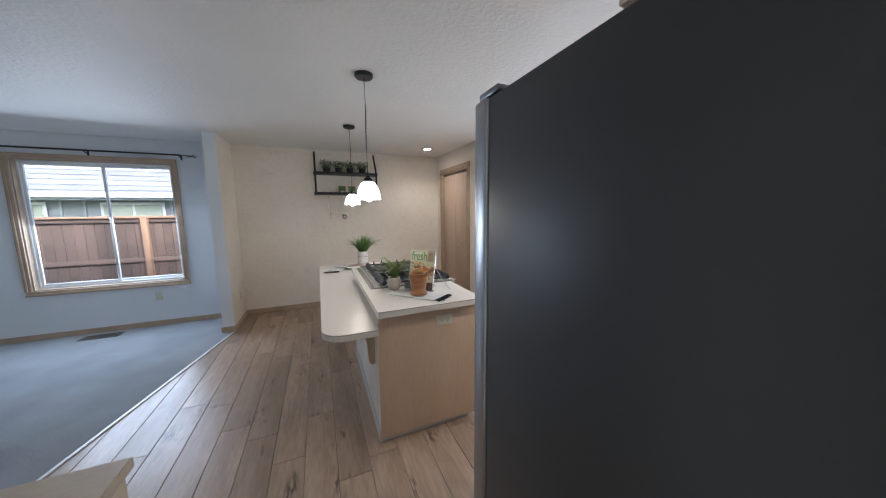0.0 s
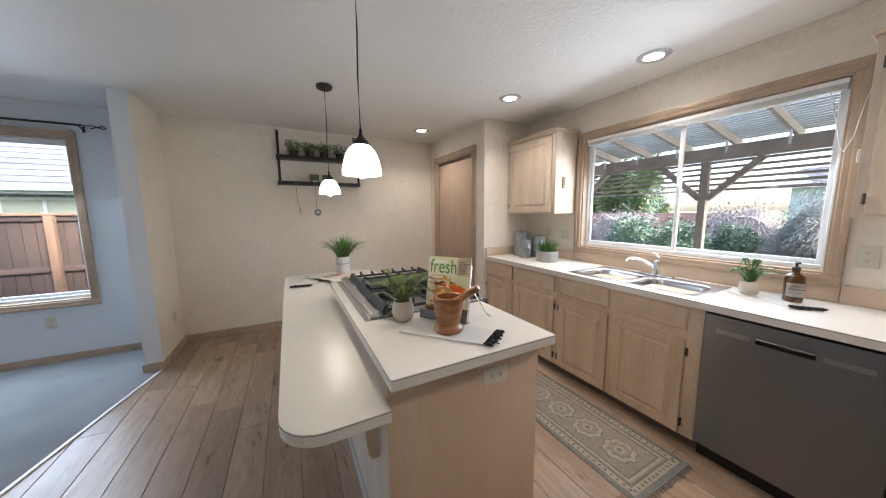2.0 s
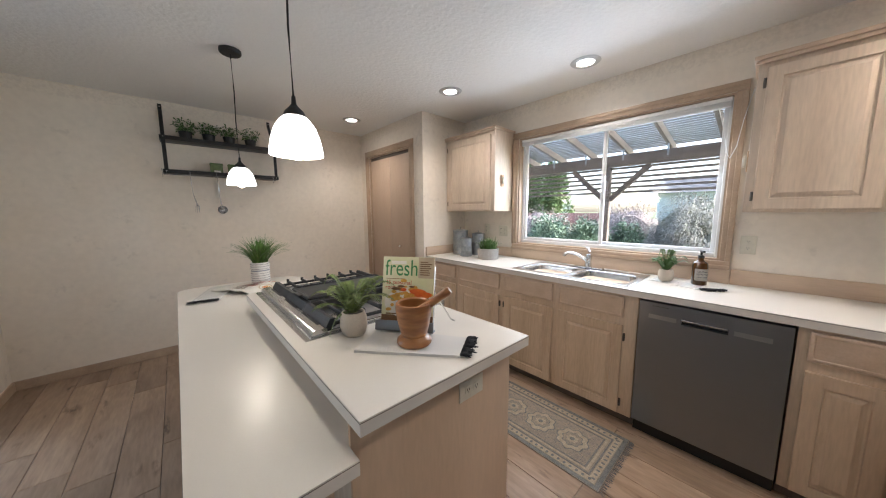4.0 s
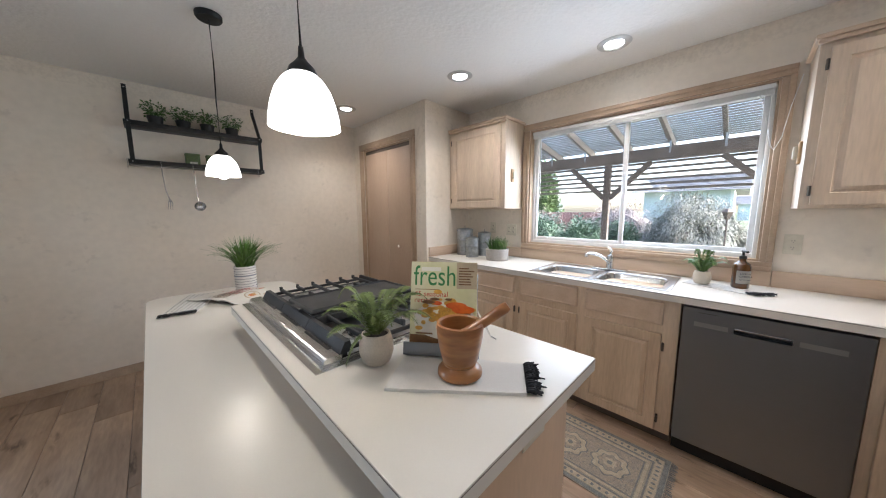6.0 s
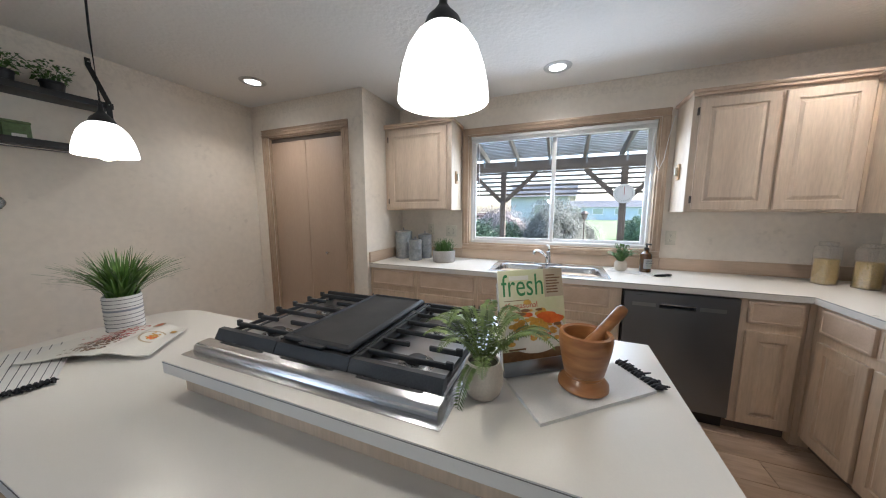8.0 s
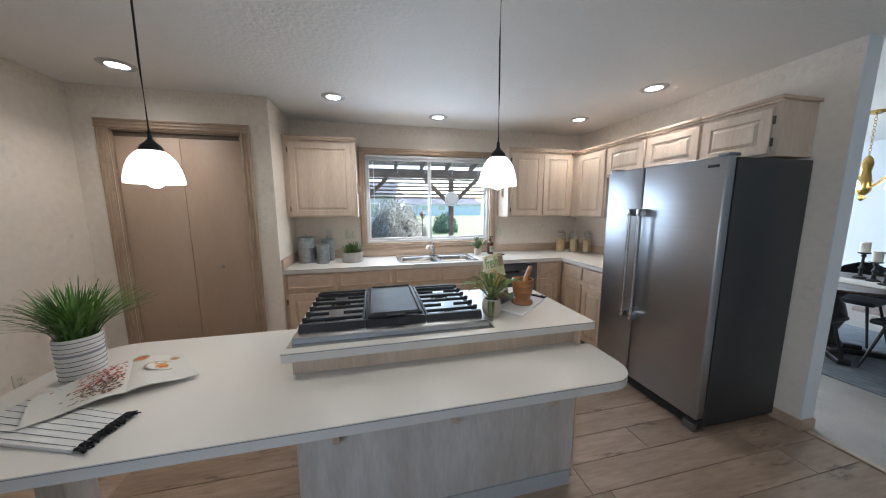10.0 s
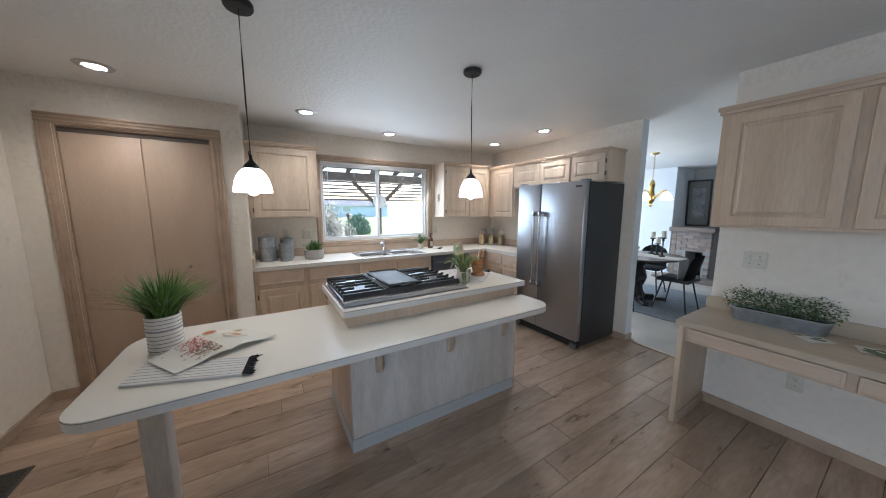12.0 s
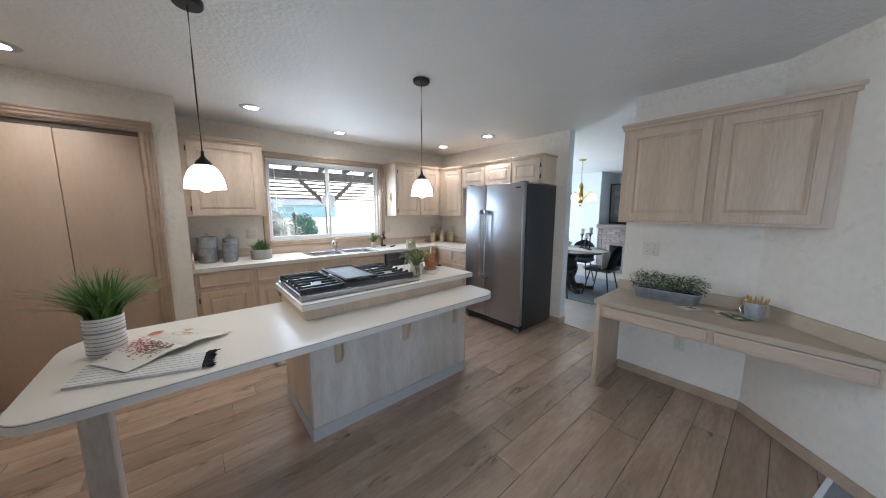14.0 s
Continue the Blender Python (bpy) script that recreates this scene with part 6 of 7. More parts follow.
for k in range(11):
    a = k * 2.4
    r1, r2 = 0.012 + 0.002 * k, 0.03 + 0.0028 * k
    p, q = Vector((r1 * math.cos(a), r1 * math.sin(a), 0.012)), Vector((r2 * math.cos(a), r2 * math.sin(a), 0.125 + 0.02 * math.sin(k * 3.1)))
    bm = bmesh.new()
    cyl(bm, p, q, 0.0038, n=6)
    cyl(bm, q, q + (q - p).normalized() * 0.014, 0.0038, 0.0006, 6)
    part("pencil", bm, "pencil", bk)
for k, (x, y, rz, w, h, mt) in enumerate(((-0.63, 1.06, 20, 0.15, 0.10, "taupe"), (-0.66, 1.09, 50, 0.13, 0.09, "paper"), (-0.83, 1.03, -20, 0.16, 0.11, "taupe"), (-0.88, 1.05, 15, 0.17, 0.12, "paper"), (-0.90, 1.09, -35, 0.15, 0.10, "tin"))):
    sd = thing("seed_packet", "flat printed seed packet lying on the desk", "packet", pose(x, y, 0.7606 + 0.0012 * k, 0, 0, rz), "seed packets on the desk")
    part("packet", B(((-w / 2, -h / 2, 0), (w / 2, h / 2, 0.001))), mt, sd, smooth=False)
    print_part("printed_motif", "tin" if mt != "tin" else "paper", sd, [(rg.uniform(-w * 0.3, w * 0.3), rg.uniform(-h * 0.3, h * 0.3), 0.018, 0.012, 0.00115 + 0.00001 * j, 8) for j in range(4)])

# ---- dining room ----
M["darkwood"] = mat("dark_stained_wood", (0.035, 0.026, 0.022), 0.35, vary=0.3, big=8, fine=40, speck=0.3)
M["tabletop"] = mat("brown_tabletop", (0.10, 0.065, 0.045), 0.3, second=(0.06, 0.04, 0.03), grain=(1, 8, 8), big=2, fine=12, speck=0.2)
M["blackseat"] = mat("black_leatherette", (0.022, 0.023, 0.026), 0.5, vary=0.2, big=6, fine=150, speck=0.2)
M["brass"] = mat("polished_brass", (0.62, 0.42, 0.14), 0.25, 1.0, vary=0.1)
M["candle"] = mat("cream_wax", (0.72, 0.68, 0.58), 0.5, vary=0.05)
M["brick"] = mat("grey_red_brick", (0.31, 0.27, 0.25), 0.85, second=(0.33, 0.24, 0.195), big=4, fine=60, speck=0.3, bump=0.002, rand=0.3)
M["mortar"] = mat("grey_mortar", (0.36, 0.35, 0.33), 0.9, vary=0.15, fine=90, speck=0.2)
M["soot"] = mat("sooty_firebox", (0.03, 0.028, 0.026), 0.9, vary=0.3)
M["art"] = mat("grey_ink_print", (0.34, 0.36, 0.38), 0.5, second=(0.12, 0.13, 0.14), big=5, fine=20, speck=0.2)
M["darkrug"] = mat("charcoal_woven_rug", (0.16, 0.18, 0.21), 0.95, second=(0.32, 0.34, 0.36), grain=(1, 5, 1), big=9, fine=120, speck=0.4, bump=0.003)
TX, TY = 1.50, -1.50
solid_rug = thing("dining_rug", "charcoal and grey striped area rug under the dining table", "rug", None)
part("woven_field", B(((0.66, -2.75, 0.0065), (2.75, -0.83, 0.016)), bevel=0.003), "darkrug", solid_rug)
tb = thing("dining_table", "round dark wooden pedestal dining table", "table", pose(TX, TY, 0.0165))
bm = bmesh.new()
lathe(bm, [(0.0, 0.715), (0.58, 0.715), (0.61, 0.722), (0.62, 0.735), (0.615, 0.745), (0.0, 0.745)], 48)
part("tabletop", bm, "tabletop", tb)
bm = bmesh.new()
lathe(bm, [(0.0, 0.06), (0.13, 0.06), (0.14, 0.10), (0.10, 0.16), (0.085, 0.22), (0.125, 0.33), (0.135, 0.40), (0.11, 0.50), (0.075, 0.56), (0.12, 0.62), (0.125, 0.66), (0.20, 0.70), (0.0, 0.714)], 28)
part("pedestal", bm, "darkwood", tb)
for k in range(4):
    bm = bmesh.new()
    box(bm, (0.05, -0.045, 0.0), (0.42, 0.045, 0.055), 0.012)
    box(bm, (0.05, -0.04, 0.05), (0.26, 0.04, 0.10), 0.012)
    bmesh.ops.rotate(bm, verts=bm.verts, matrix=Matrix.Rotation(radians(45 + 90 * k), 3, "Z"))
    part("foot", bm, "darkwood", tb)
tr = thing("table_runner", "pale fringed runner cloth draped over the dining table", "table runner", None)
part("cloth", B(((TX - 0.60, TY - 0.17, 0.763), (TX + 0.60, TY + 0.17, 0.767)), bevel=0.001), "linen", tr)
bm = bmesh.new()
for k in range(11):
    u = -0.17 + 0.031 * k
    box(bm, (TX - 0.615, TY + u, 0.44 + 0.01 * (k % 3)), (TX - 0.609, TY + u + 0.028, 0.763))
part("hanging_fringe", bm, "linen", tr, smooth=False)


def dining_chair(m):
    ob = thing("dining_chair", "black upholstered shell dining chair with thin metal legs", "chair", m, "chairs round the dining table")
    bm = bmesh.new()
    box(bm, (-0.22, -0.21, 0.43), (0.22, 0.21, 0.475), 0.02, 3)
    part("seat", bm, "blackseat", ob)
    bm = bmesh.new()
    rows = []
    for j in range(9):
        v = j / 8
        hw = 0.215 * math.sqrt(max(0.02, 1 - max(0, (v - 0.55) / 0.47) ** 2))
        rows.append([bm.verts.new((hw * (i / 8 * 2 - 1), 0.17 + 0.12 * v - 0.07 * (i / 8 * 2 - 1) ** 2 * (0.5 + 0.5 * v), 0.45 + 0.39 * v)) for i in range(9)])
    for r0, r1 in zip(rows, rows[1:]):
        for i in range(8):
            bm.faces.new((r0[i], r0[i + 1], r1[i + 1], r1[i]))
    bmesh.ops.solidify(bm, geom=bm.faces[:], thickness=0.025)
    part("backrest", bm, "blackseat", ob)
    for sx in (-1, 1):
        for sy in (-1, 1):
            bm = bmesh.new()
            cyl(bm, (sx * 0.225, sy * 0.215, 0.0), (sx * 0.15, sy * 0.13, 0.44), 0.009, 0.012, 10)
            part("leg", bm, "black", ob)
    return ob


ch = dining_chair(pose(0.94, -1.50, 0.0168, 0, 0, 90))
for x, y, rz in ((1.42, -0.98, 5), (1.62, -2.15, 185), (2.12, -1.5, -90)):
    copy_thing(ch, pose(x, y, 0.0168, 0, 0, rz))
for x, y, h in ((1.20, -1.56, 0.30), (1.32, -1.68, 0.19), (1.45, -1.80, 0.26)):
    cs = thing("candlestick", "dark turned candlestick with a cream pillar candle", "candlestick", pose(x, y, 0.7672), "candlesticks on the dining table")
    bm = bmesh.new()
    lathe(bm, [(0.0, 0.0), (0.045, 0.0), (0.045, 0.01), (0.015, 0.025), (0.011, 0.08), (0.022, 0.10), (0.011, 0.12), (0.010, h * 0.8), (0.02, h * 0.86), (0.012, h * 0.92), (0.042, h * 0.97), (0.042, h), (0, h)], 20)
    part("stick", bm, "iron", cs)
    bm = bmesh.new()
    lathe(bm, [(0.0, h + 0.001), (0.034, h + 0.001), (0.035, h + 0.10), (0.03, h + 0.105), (0.0, h + 0.1)], 20)
    part("candle", bm, "candle", cs)
bw_ = thing("succulent_bowl", "pale bowl of green succulents on the dining table", "plant", pose(1.68, -1.52, 0.7672))
pot("bowl", [(0.0, 0.0), (0.06, 0.0), (0.10, 0.03), (0.15, 0.08), (0.165, 0.125), (0.158, 0.125), (0.14, 0.08), (0.0, 0.07)], "whiteglaze", bw_)
bm = bmesh.new()
rg = random.Random(3)
leaf_clump(bm, 160, 0.13, 0.13, 0.10, 0.035, rg, 0.08)
blades(bm, 40, 0.03, 0.22, 0.10, 0.022, rng, 0.09)
part("succulents", bm, "leaf", bw_)

# chandelier
CHX, CHY = 1.60, -1.95
cd = thing("chandelier", "brass chandelier with lit white glass shades", "chandelier", pose(CHX, CHY, CEIL))
bm = bmesh.new()
lathe(bm, [(0.0, -0.001), (0.065, -0.001), (0.06, -0.02), (0.02, -0.035), (0.0, -0.035)], 24)
part("canopy", bm, "brass", cd)
for k in range(13):
    bm = bmesh.new()
    zc = -0.05 - k * 0.030
    tube(bm, [(0.010 * math.cos(a) * (1 if k % 2 else 0), 0.010 * math.cos(a) * (0 if k % 2 else 1), zc + 0.019 * math.sin(a)) for a in [2 * math.pi * i / 10 for i in range(11)]], 0.0025, 5)
    part("chain_link", bm, "brass", cd)
bm = bmesh.new()
lathe(bm, [(0.0, -0.43), (0.012, -0.44), (0.03, -0.47), (0.042, -0.52), (0.034, -0.60), (0.045, -0.68), (0.06, -0.74), (0.05, -0.80), (0.022, -0.84), (0.03, -0.87), (0.0, -0.90)], 20)
part("column", bm, "brass", cd)
for k in range(5):
    a = radians(72 * k + 20)
    c, s = math.cos(a), math.sin(a)
    bm = bmesh.new()
    tube(bm, [(0.03 * c, 0.03 * s, -0.78), (0.10 * c, 0.10 * s, -0.72), (0.17 * c, 0.17 * s, -0.64), (0.23 * c, 0.23 * s, -0.62), (0.26 * c, 0.26 * s, -0.66)], 0.008, 8)
    arm = part("arm", bm, "brass", cd)
    bm = bmesh.new()
    lathe(bm, [(0.022, -0.66), (0.045, -0.68), (0.068, -0.72), (0.085, -0.78), (0.082, -0.78), (0.064, -0.72), (0.040, -0.683), (0.02, -0.665)], 20, (0.26 * c, 0.26 * s, 0))
    part("shade", bm, "shade", arm, "glowing white glass shade")

# fireplace
fp_ = thing("fireplace", "brick fireplace with a projecting mantel in the family room", "fireplace", None)
FX0, FX1, FY = 1.36, 2.06, -4.12
part("core", B(((FX0 + 0.012, -5.19, 0.0065), (1.49, FY - 0.012, 1.02)), ((1.79, -5.19, 0.0065), (FX1 - 0.012, FY - 0.012, 1.02)), ((1.49, -5.19, 0.60), (1.79, FY - 0.012, 1.02))), "mortar", fp_, smooth=False)
part("firebox", B(((1.49, -4.75, 0.0065), (1.79, -4.70, 0.60))), "soot", fp_, smooth=False)
part("mantel", B(((FX0 - 0.05, -5.19, 1.021), (FX1 + 0.05, FY + 0.06, 1.115)), bevel=0.006), "brick", fp_)
bmesh_brick = mesh_of("brick", B(((-0.097, -0.05, -0.029), (0.097, 0.05, 0.029)), bevel=0.003, seg=1), "brick")
half_brick = mesh_of("brick", B(((-0.045, -0.05, -0.029), (0.045, 0.05, 0.029)), bevel=0.003, seg=1), "brick")
for r in range(15):
    z = 0.04 + r * 0.067
    x = FX0
    first_half = r % 2
    while x < FX1 - 0.03:
        w = 0.10 if (x == FX0 and first_half) or FX1 - x < 0.19 else 0.205
        xc = x + w / 2
        if not (z < 0.58 and xc + w / 2 > 1.50 and xc - w / 2 < 1.78):
            ob = new("brick", half_brick if w < 0.15 else bmesh_brick)
            ob.parent = fp_
            ob.location = (xc, FY - 0.045 + rg.uniform(-0.002, 0.002), z)
        x += w
    for s in range(5):
        ob = new("brick", bmesh_brick)
        ob.parent = fp_
        ob.matrix_basis = pose(FX1 - 0.047 + 0.0, FY - 0.21 - s * 0.205 - (0.1 if r % 2 else 0), z, 0, 0, 90)
he = thing("hearth", "low brick hearth slab before the fireplace", "hearth", None, kind="structure")
part("slab", B(((1.15, FY + 0.002, 0.0065), (2.2, -3.65, 0.06)), bevel=0.006), "brick", he)
pc = thing("framed_picture", "black-framed ink print leaning on the mantel", "picture", pose(1.91, -4.93, 1.1165, -6, 0, 8))
part("frame", B(((-0.22, -0.012, 0.0), (-0.185, 0.012, 1.06)), ((0.185, -0.012, 0.0), (0.22, 0.012, 1.06)), ((-0.185, -0.012, 0.0), (0.185, 0.012, 0.035)), ((-0.185, -0.012, 1.025), (0.185, 0.012, 1.06)), bevel=0.003), "black", pc)
part("mat_board", B(((-0.185, -0.008, 0.035), (0.185, 0.002, 1.025))), "ruggrey", pc, smooth=False)
part("print", B(((-0.11, 0.0025, 0.19), (0.11, 0.005, 0.87))), "art", pc, smooth=False)

# ---- outside ----
M["lawn"] = mat("lawn_grass", (0.14, 0.20, 0.07), 0.9, second=(0.18, 0.24, 0.10), big=0.6, fine=18, speck=0.35, bump=0.02)
M["bark"] = mat("bark_mulch_ground", (0.22, 0.19, 0.16), 0.95, second=(0.30, 0.27, 0.23), big=2.5, fine=30, speck=0.5, bump=0.02)
M["patio"] = mat("pale_patio_concrete", (0.42, 0.41, 0.39), 0.85, vary=0.15, big=1.2, fine=60, speck=0.15)
M["timber"] = mat("weathered_timber", (0.22, 0.185, 0.16), 0.8, second=(0.15, 0.125, 0.105), grain=(3, 3, 3), big=3, fine=20, speck=0.3)
M["lath"] = mat("grey_weathered_lath", (0.22, 0.20, 0.175), 0.85, vary=0.3, big=4, fine=30, speck=0.3, island=0.25)
M["fence"] = mat("red_brown_fence_board", (0.085, 0.056, 0.043), 0.8, second=(0.06, 0.041, 0.033), grain=(5, 5, 0.8), big=2.5, fine=14, speck=0.35, rand=0.35)
M["fencepost"] = mat("tan_fence_post", (0.24, 0.145, 0.09), 0.8, grain=(6, 6, 1), vary=0.3, big=3, fine=14, speck=0.2)
M["palefence"] = mat("pale_red_fence", (0.42, 0.24, 0.20), 0.85, vary=0.2, grain=(3, 3, 0.5), big=2, rand=0.15)
M["siding"] = mat("blue_grey_siding", (0.58, 0.66, 0.68), 0.7, vary=0.08, big=1.0)
M["greysiding"] = mat("grey_board_siding", (0.30, 0.33, 0.34), 0.7, vary=0.12, big=1.2)
M["greenpane"] = mat("pale_green_panel", (0.45, 0.50, 0.40), 0.5, vary=0.08)
M["gutter"] = mat("painted_gutter", (0.42, 0.46, 0.50), 0.45, vary=0.05)
M["shingle"] = mat("grey_roof_shingle", (0.15, 0.16, 0.175), 0.9, vary=0.2, big=3, fine=40, speck=0.3, island=0.2)
M["bush"] = mat("evergreen_leaf", (0.16, 0.25, 0.17), 0.7, second=(0.11, 0.18, 0.11), big=3, speck=0.2, island=0.4)
M["weeping"] = mat("grey_green_twigs", (0.36, 0.36, 0.31), 0.8, second=(0.26, 0.27, 0.22), big=3, speck=0.2, island=0.4)
M["hedge"] = mat("hedge_green", (0.16, 0.24, 0.08), 0.8, second=(0.08, 0.14, 0.045), big=2, speck=0.2, island=0.4)
M["twig"] = mat("bare_twig", (0.36, 0.31, 0.285), 0.9, vary=0.3, island=0.3)
GZ0 = -0.18
bm = bmesh.new()
S = 400.0
vs = [bm.verts.new(p) for p in ((-S, -S, GZ0), (S, -S, GZ0), (S, S, GZ0), (-S, S, GZ0))]
bm.faces.new(vs)
tagged(part("ground", bm, "lawn", smooth=False), "green lawn around the house", "ground", kind="structure")
solid("patio", "patio", "pale concrete patio under the pergola", "pavement", [((3.4, -1.5, GZ0), (6.9, 7.0, GZ0 + 0.03))])
solid("mulch_bed", "bark", "grey-brown gravel bed along the pergola", "ground", [((6.9, 1.6, GZ0), (12.5, 13, GZ0 + 0.02)), ((-9, YN + 0.3, GZ0), (3.2, 7.6, GZ0 + 0.02))])

# pergola
pg_ = thing("pergola", "weathered timber pergola with lath roof over the patio", "pergola", None)
XB = 6.25
for y in (5.55, 3.34, 1.27, -0.9):
    part("post", B(((XB - 0.05, y - 0.05, GZ0), (XB + 0.05, y + 0.05, 2.1495)), bevel=0.006), "timber", pg_)
    for s in (-1, 1):
        bm = bmesh.new()
        d = Vector((0, s * 0.58, 0.56))
        box(bm, (-0.035, -0.04, 0.0), (0.035, 0.04, d.length), 0.004, 1, Matrix.Translation((XB, y + s * 0.045, 1.585)) @ Matrix.Rotation(-s * math.atan2(0.58, 0.56), 4, "X"))
        part("brace", bm, "timber", pg_)
part("beam", B(((XB - 0.06, -2.5, 2.15), (XB + 0.06, 6.6, 2.34)), bevel=0.006), "timber", pg_)
SLOPE = math.atan2(0.55, 3.15)


def on_slope(y, run, rise):
    """A pose on the roof's slope: run metres from the house edge, rise metres above the rafters' lower edge."""
    return Matrix.Translation((3.45, y, 2.92)) @ Matrix.Rotation(SLOPE, 4, "Y") @ Matrix.Translation((run, 0, rise))


for k in range(14):
    y = 6.2 - k * 0.615
    bm = bmesh.new()
    box(bm, (0, -0.025, 0.0), (3.35, 0.025, 0.115), 0.004, 1, on_slope(y, 0, 0.0))
    part("rafter", bm, "lath", pg_)
    part("strap", B(((XB - 0.066, y - 0.036, 2.24), (XB - 0.0605, y - 0.008, 2.42))), "galv", pg_, smooth=False)
for k in range(42):
    bm = bmesh.new()
    box(bm, (0, -4.45, 0.0), (0.050, 4.45, 0.009), 0.0, 1, on_slope(2.05, 0.02 + k * 0.078, 0.116))
    part("lath", bm, "lath", pg_, smooth=False)
for k in range(7):
    z = 1.70 + k * 0.082
    part("screen_slat", B(((XB + 0.051, -2.4, z), (XB + 0.073, 6.5, z + 0.036))), "lath", pg_, smooth=False)
th = thing("wall_thermometer", "round white dial thermometer on a pergola post", "thermometer", pose(XB - 0.052, 1.27, 1.69, 0, 0, -90))
bm = bmesh.new()
cyl(bm, (0, -0.001, 0), (0, -0.03, 0), 0.165, 0.16, 40)
part("dial", bm, "vinyl", th)
bm = bmesh.new()
for k in range(24):
    a = 2 * math.pi * k / 24
    c = Vector((0.125 * math.cos(a), -0.0325, 0.125 * math.sin(a)))
    box(bm, c - Vector((0.006, 0.001, 0.006)), c + Vector((0.006, 0.001, 0.006)))
part("scale_marks", bm, "greyband", th, smooth=False)
part("pointer", B(((-0.004, -0.036, -0.02), (0.004, -0.0335, 0.11))), "redink", th, smooth=False)


def bush(name_, label, at, rx, ry, rz, n, leaf, material, seed, twiggy=False):
    """Many small leaves or hanging twigs over an uneven mound, on a short branching stem."""
    rg = random.Random(seed)
    ob = thing(name_, label, "bush", pose(*at))
    bm = bmesh.new()
    for k in range(7):
        a = k * 0.9
        tube(bm, [(0, 0, -0.02), (rx * 0.3 * math.cos(a), ry * 0.3 * math.sin(a), rz * 0.5), (rx * 0.5 * math.cos(a), ry * 0.5 * math.sin(a), rz * 0.62)], [0.03, 0.02, 0.008], 6)
    part("stem", bm, "timber", ob)
    bm = bmesh.new()
    bmesh.ops.create_icosphere(bm, subdivisions=4, radius=1.0)
    bmesh.ops.delete(bm, geom=[v for v in bm.verts if v.co.z < -0.05], context="VERTS")
    for v in bm.verts:
        d = v.co.normalized()
        k = 0.70 + 0.25 * noise.noise(Vector((d.x * 3 + seed, d.y * 3, d.z * 3))) + 0.06 * noise.noise(d * 14)
        v.co = Vector((d.x * rx * k, d.y * ry * k, max(0, d.z) * rz * k))
    part("inner_growth", bm, material, ob)
    bm = bmesh.new()
    for _ in range(n):
        a, u = rg.uniform(0, 2 * math.pi), rg.uniform(0.02, 1.0)
        e = math.asin(u)
        d = Vector((math.cos(a) * math.cos(e), math.sin(a) * math.cos(e), math.sin(e)))
        k = (0.80 + 0.25 * noise.noise(Vector((d.x * 3 + seed, d.y * 3, d.z * 3)))) * rg.uniform(0.78, 1.06)
        p = Vector((d.x * rx, d.y * ry, d.z * rz)) * k
        p.z = max(p.z, 0.02)
        if twiggy:
            q = p + Vector((d.x, d.y, 0)) * leaf * 0.6 + Vector((rg.uniform(-0.3, 0.3) * leaf, rg.uniform(-0.3, 0.3) * leaf, -leaf * rg.uniform(0.1, 0.9) + 0.3 * leaf * d.z))
            s = Vector((-d.y, d.x, 0)).normalized() * 0.010
            m_ = (p + q) / 2 + Vector((0, 0, leaf * 0.15))
            v = [bm.verts.new(c) for c in (p - s, p + s, m_ + s, q, m_ - s)]
        else:
            r = Euler((rg.uniform(-1, 1), rg.uniform(-1, 1), a)).to_matrix()
            v = [bm.verts.new(p + r @ Vector(c) * leaf * rg.uniform(0.7, 1.3)) for c in ((0, 0, 0), (0.5, 0.3, 0.1), (1, 0, 0.25), (0.5, -0.3, 0.1))]
        bm.faces.new(v)
    part("foliage", bm, material, ob)
    return ob


bush("bush", "round evergreen bush beyond the pergola", (7.9, 4.35, GZ0), 0.75, 0.85, 1.55, 7000, 0.07, "bush", 1)
bush("bush", "dark evergreen bush beside the pergola post", (8.3, 3.55, GZ0), 0.55, 0.55, 1.5, 5000, 0.07, "bush", 2)
bush("weeping_bush", "large grey-green weeping bush with drooping twigs", (8.9, 2.35, GZ0), 1.30, 1.45, 2.15, 22000, 0.17, "weeping", 3, True)
bush("bush", "round evergreen bush on the gravel bed", (9.2, 6.0, GZ0), 0.95, 0.95, 1.7, 5200, 0.08, "bush", 4)
bush("bush", "bare reddish shrub at the garden fence", (10.8, 7.4, GZ0), 1.5, 2.0, 2.0, 3600, 0.30, "twig", 5, True)
bush("bush", "bare pinkish shrub behind the evergreen bushes", (11.2, 4.5, GZ0), 1.2, 2.1, 2.0, 6000, 0.30, "twig", 7, True)
bush("bush", "distant green bush on the lawn", (19.0, -1.6, GZ0), 1.0, 1.0, 1.5, 2200, 0.14, "bush", 6)
for k in range(7):
    bush("tree_hedge", "tall evergreen hedge tree behind the garden fence", (14.2 + 0.3 * (k % 2), 8.5 + k * 1.5, GZ0), 0.95, 0.95, 4.6 + 0.5 * (k % 3), 2600, 0.22, "hedge", 20 + k)
ff = thing("garden_fence", "pale weathered red board fence at the garden's edge", "fence", None)
fb = mesh_of("board", B(((-0.065, -0.011, 0), (0.065, 0.011, 1.5)), bevel=0.003), "palefence")
for k in range(69):
    ob = new("board", fb)
    ob.parent = ff
    ob.matrix_basis = pose(12.6, 4.97 + k * 0.137, GZ0, 0, 0, 90)
part("rail", B(((12.56, 4.9, 0.15), (12.588, 14.4, 0.24)), ((12.56, 4.9, 0.95), (12.588, 14.4, 1.04))), "palefence", ff, smooth=False)
fdr = thing("bird_feeder", "small wooden bird feeder on a pole in the garden", "bird feeder", pose(7.15, 1.80, GZ0))
bm = bmesh.new()
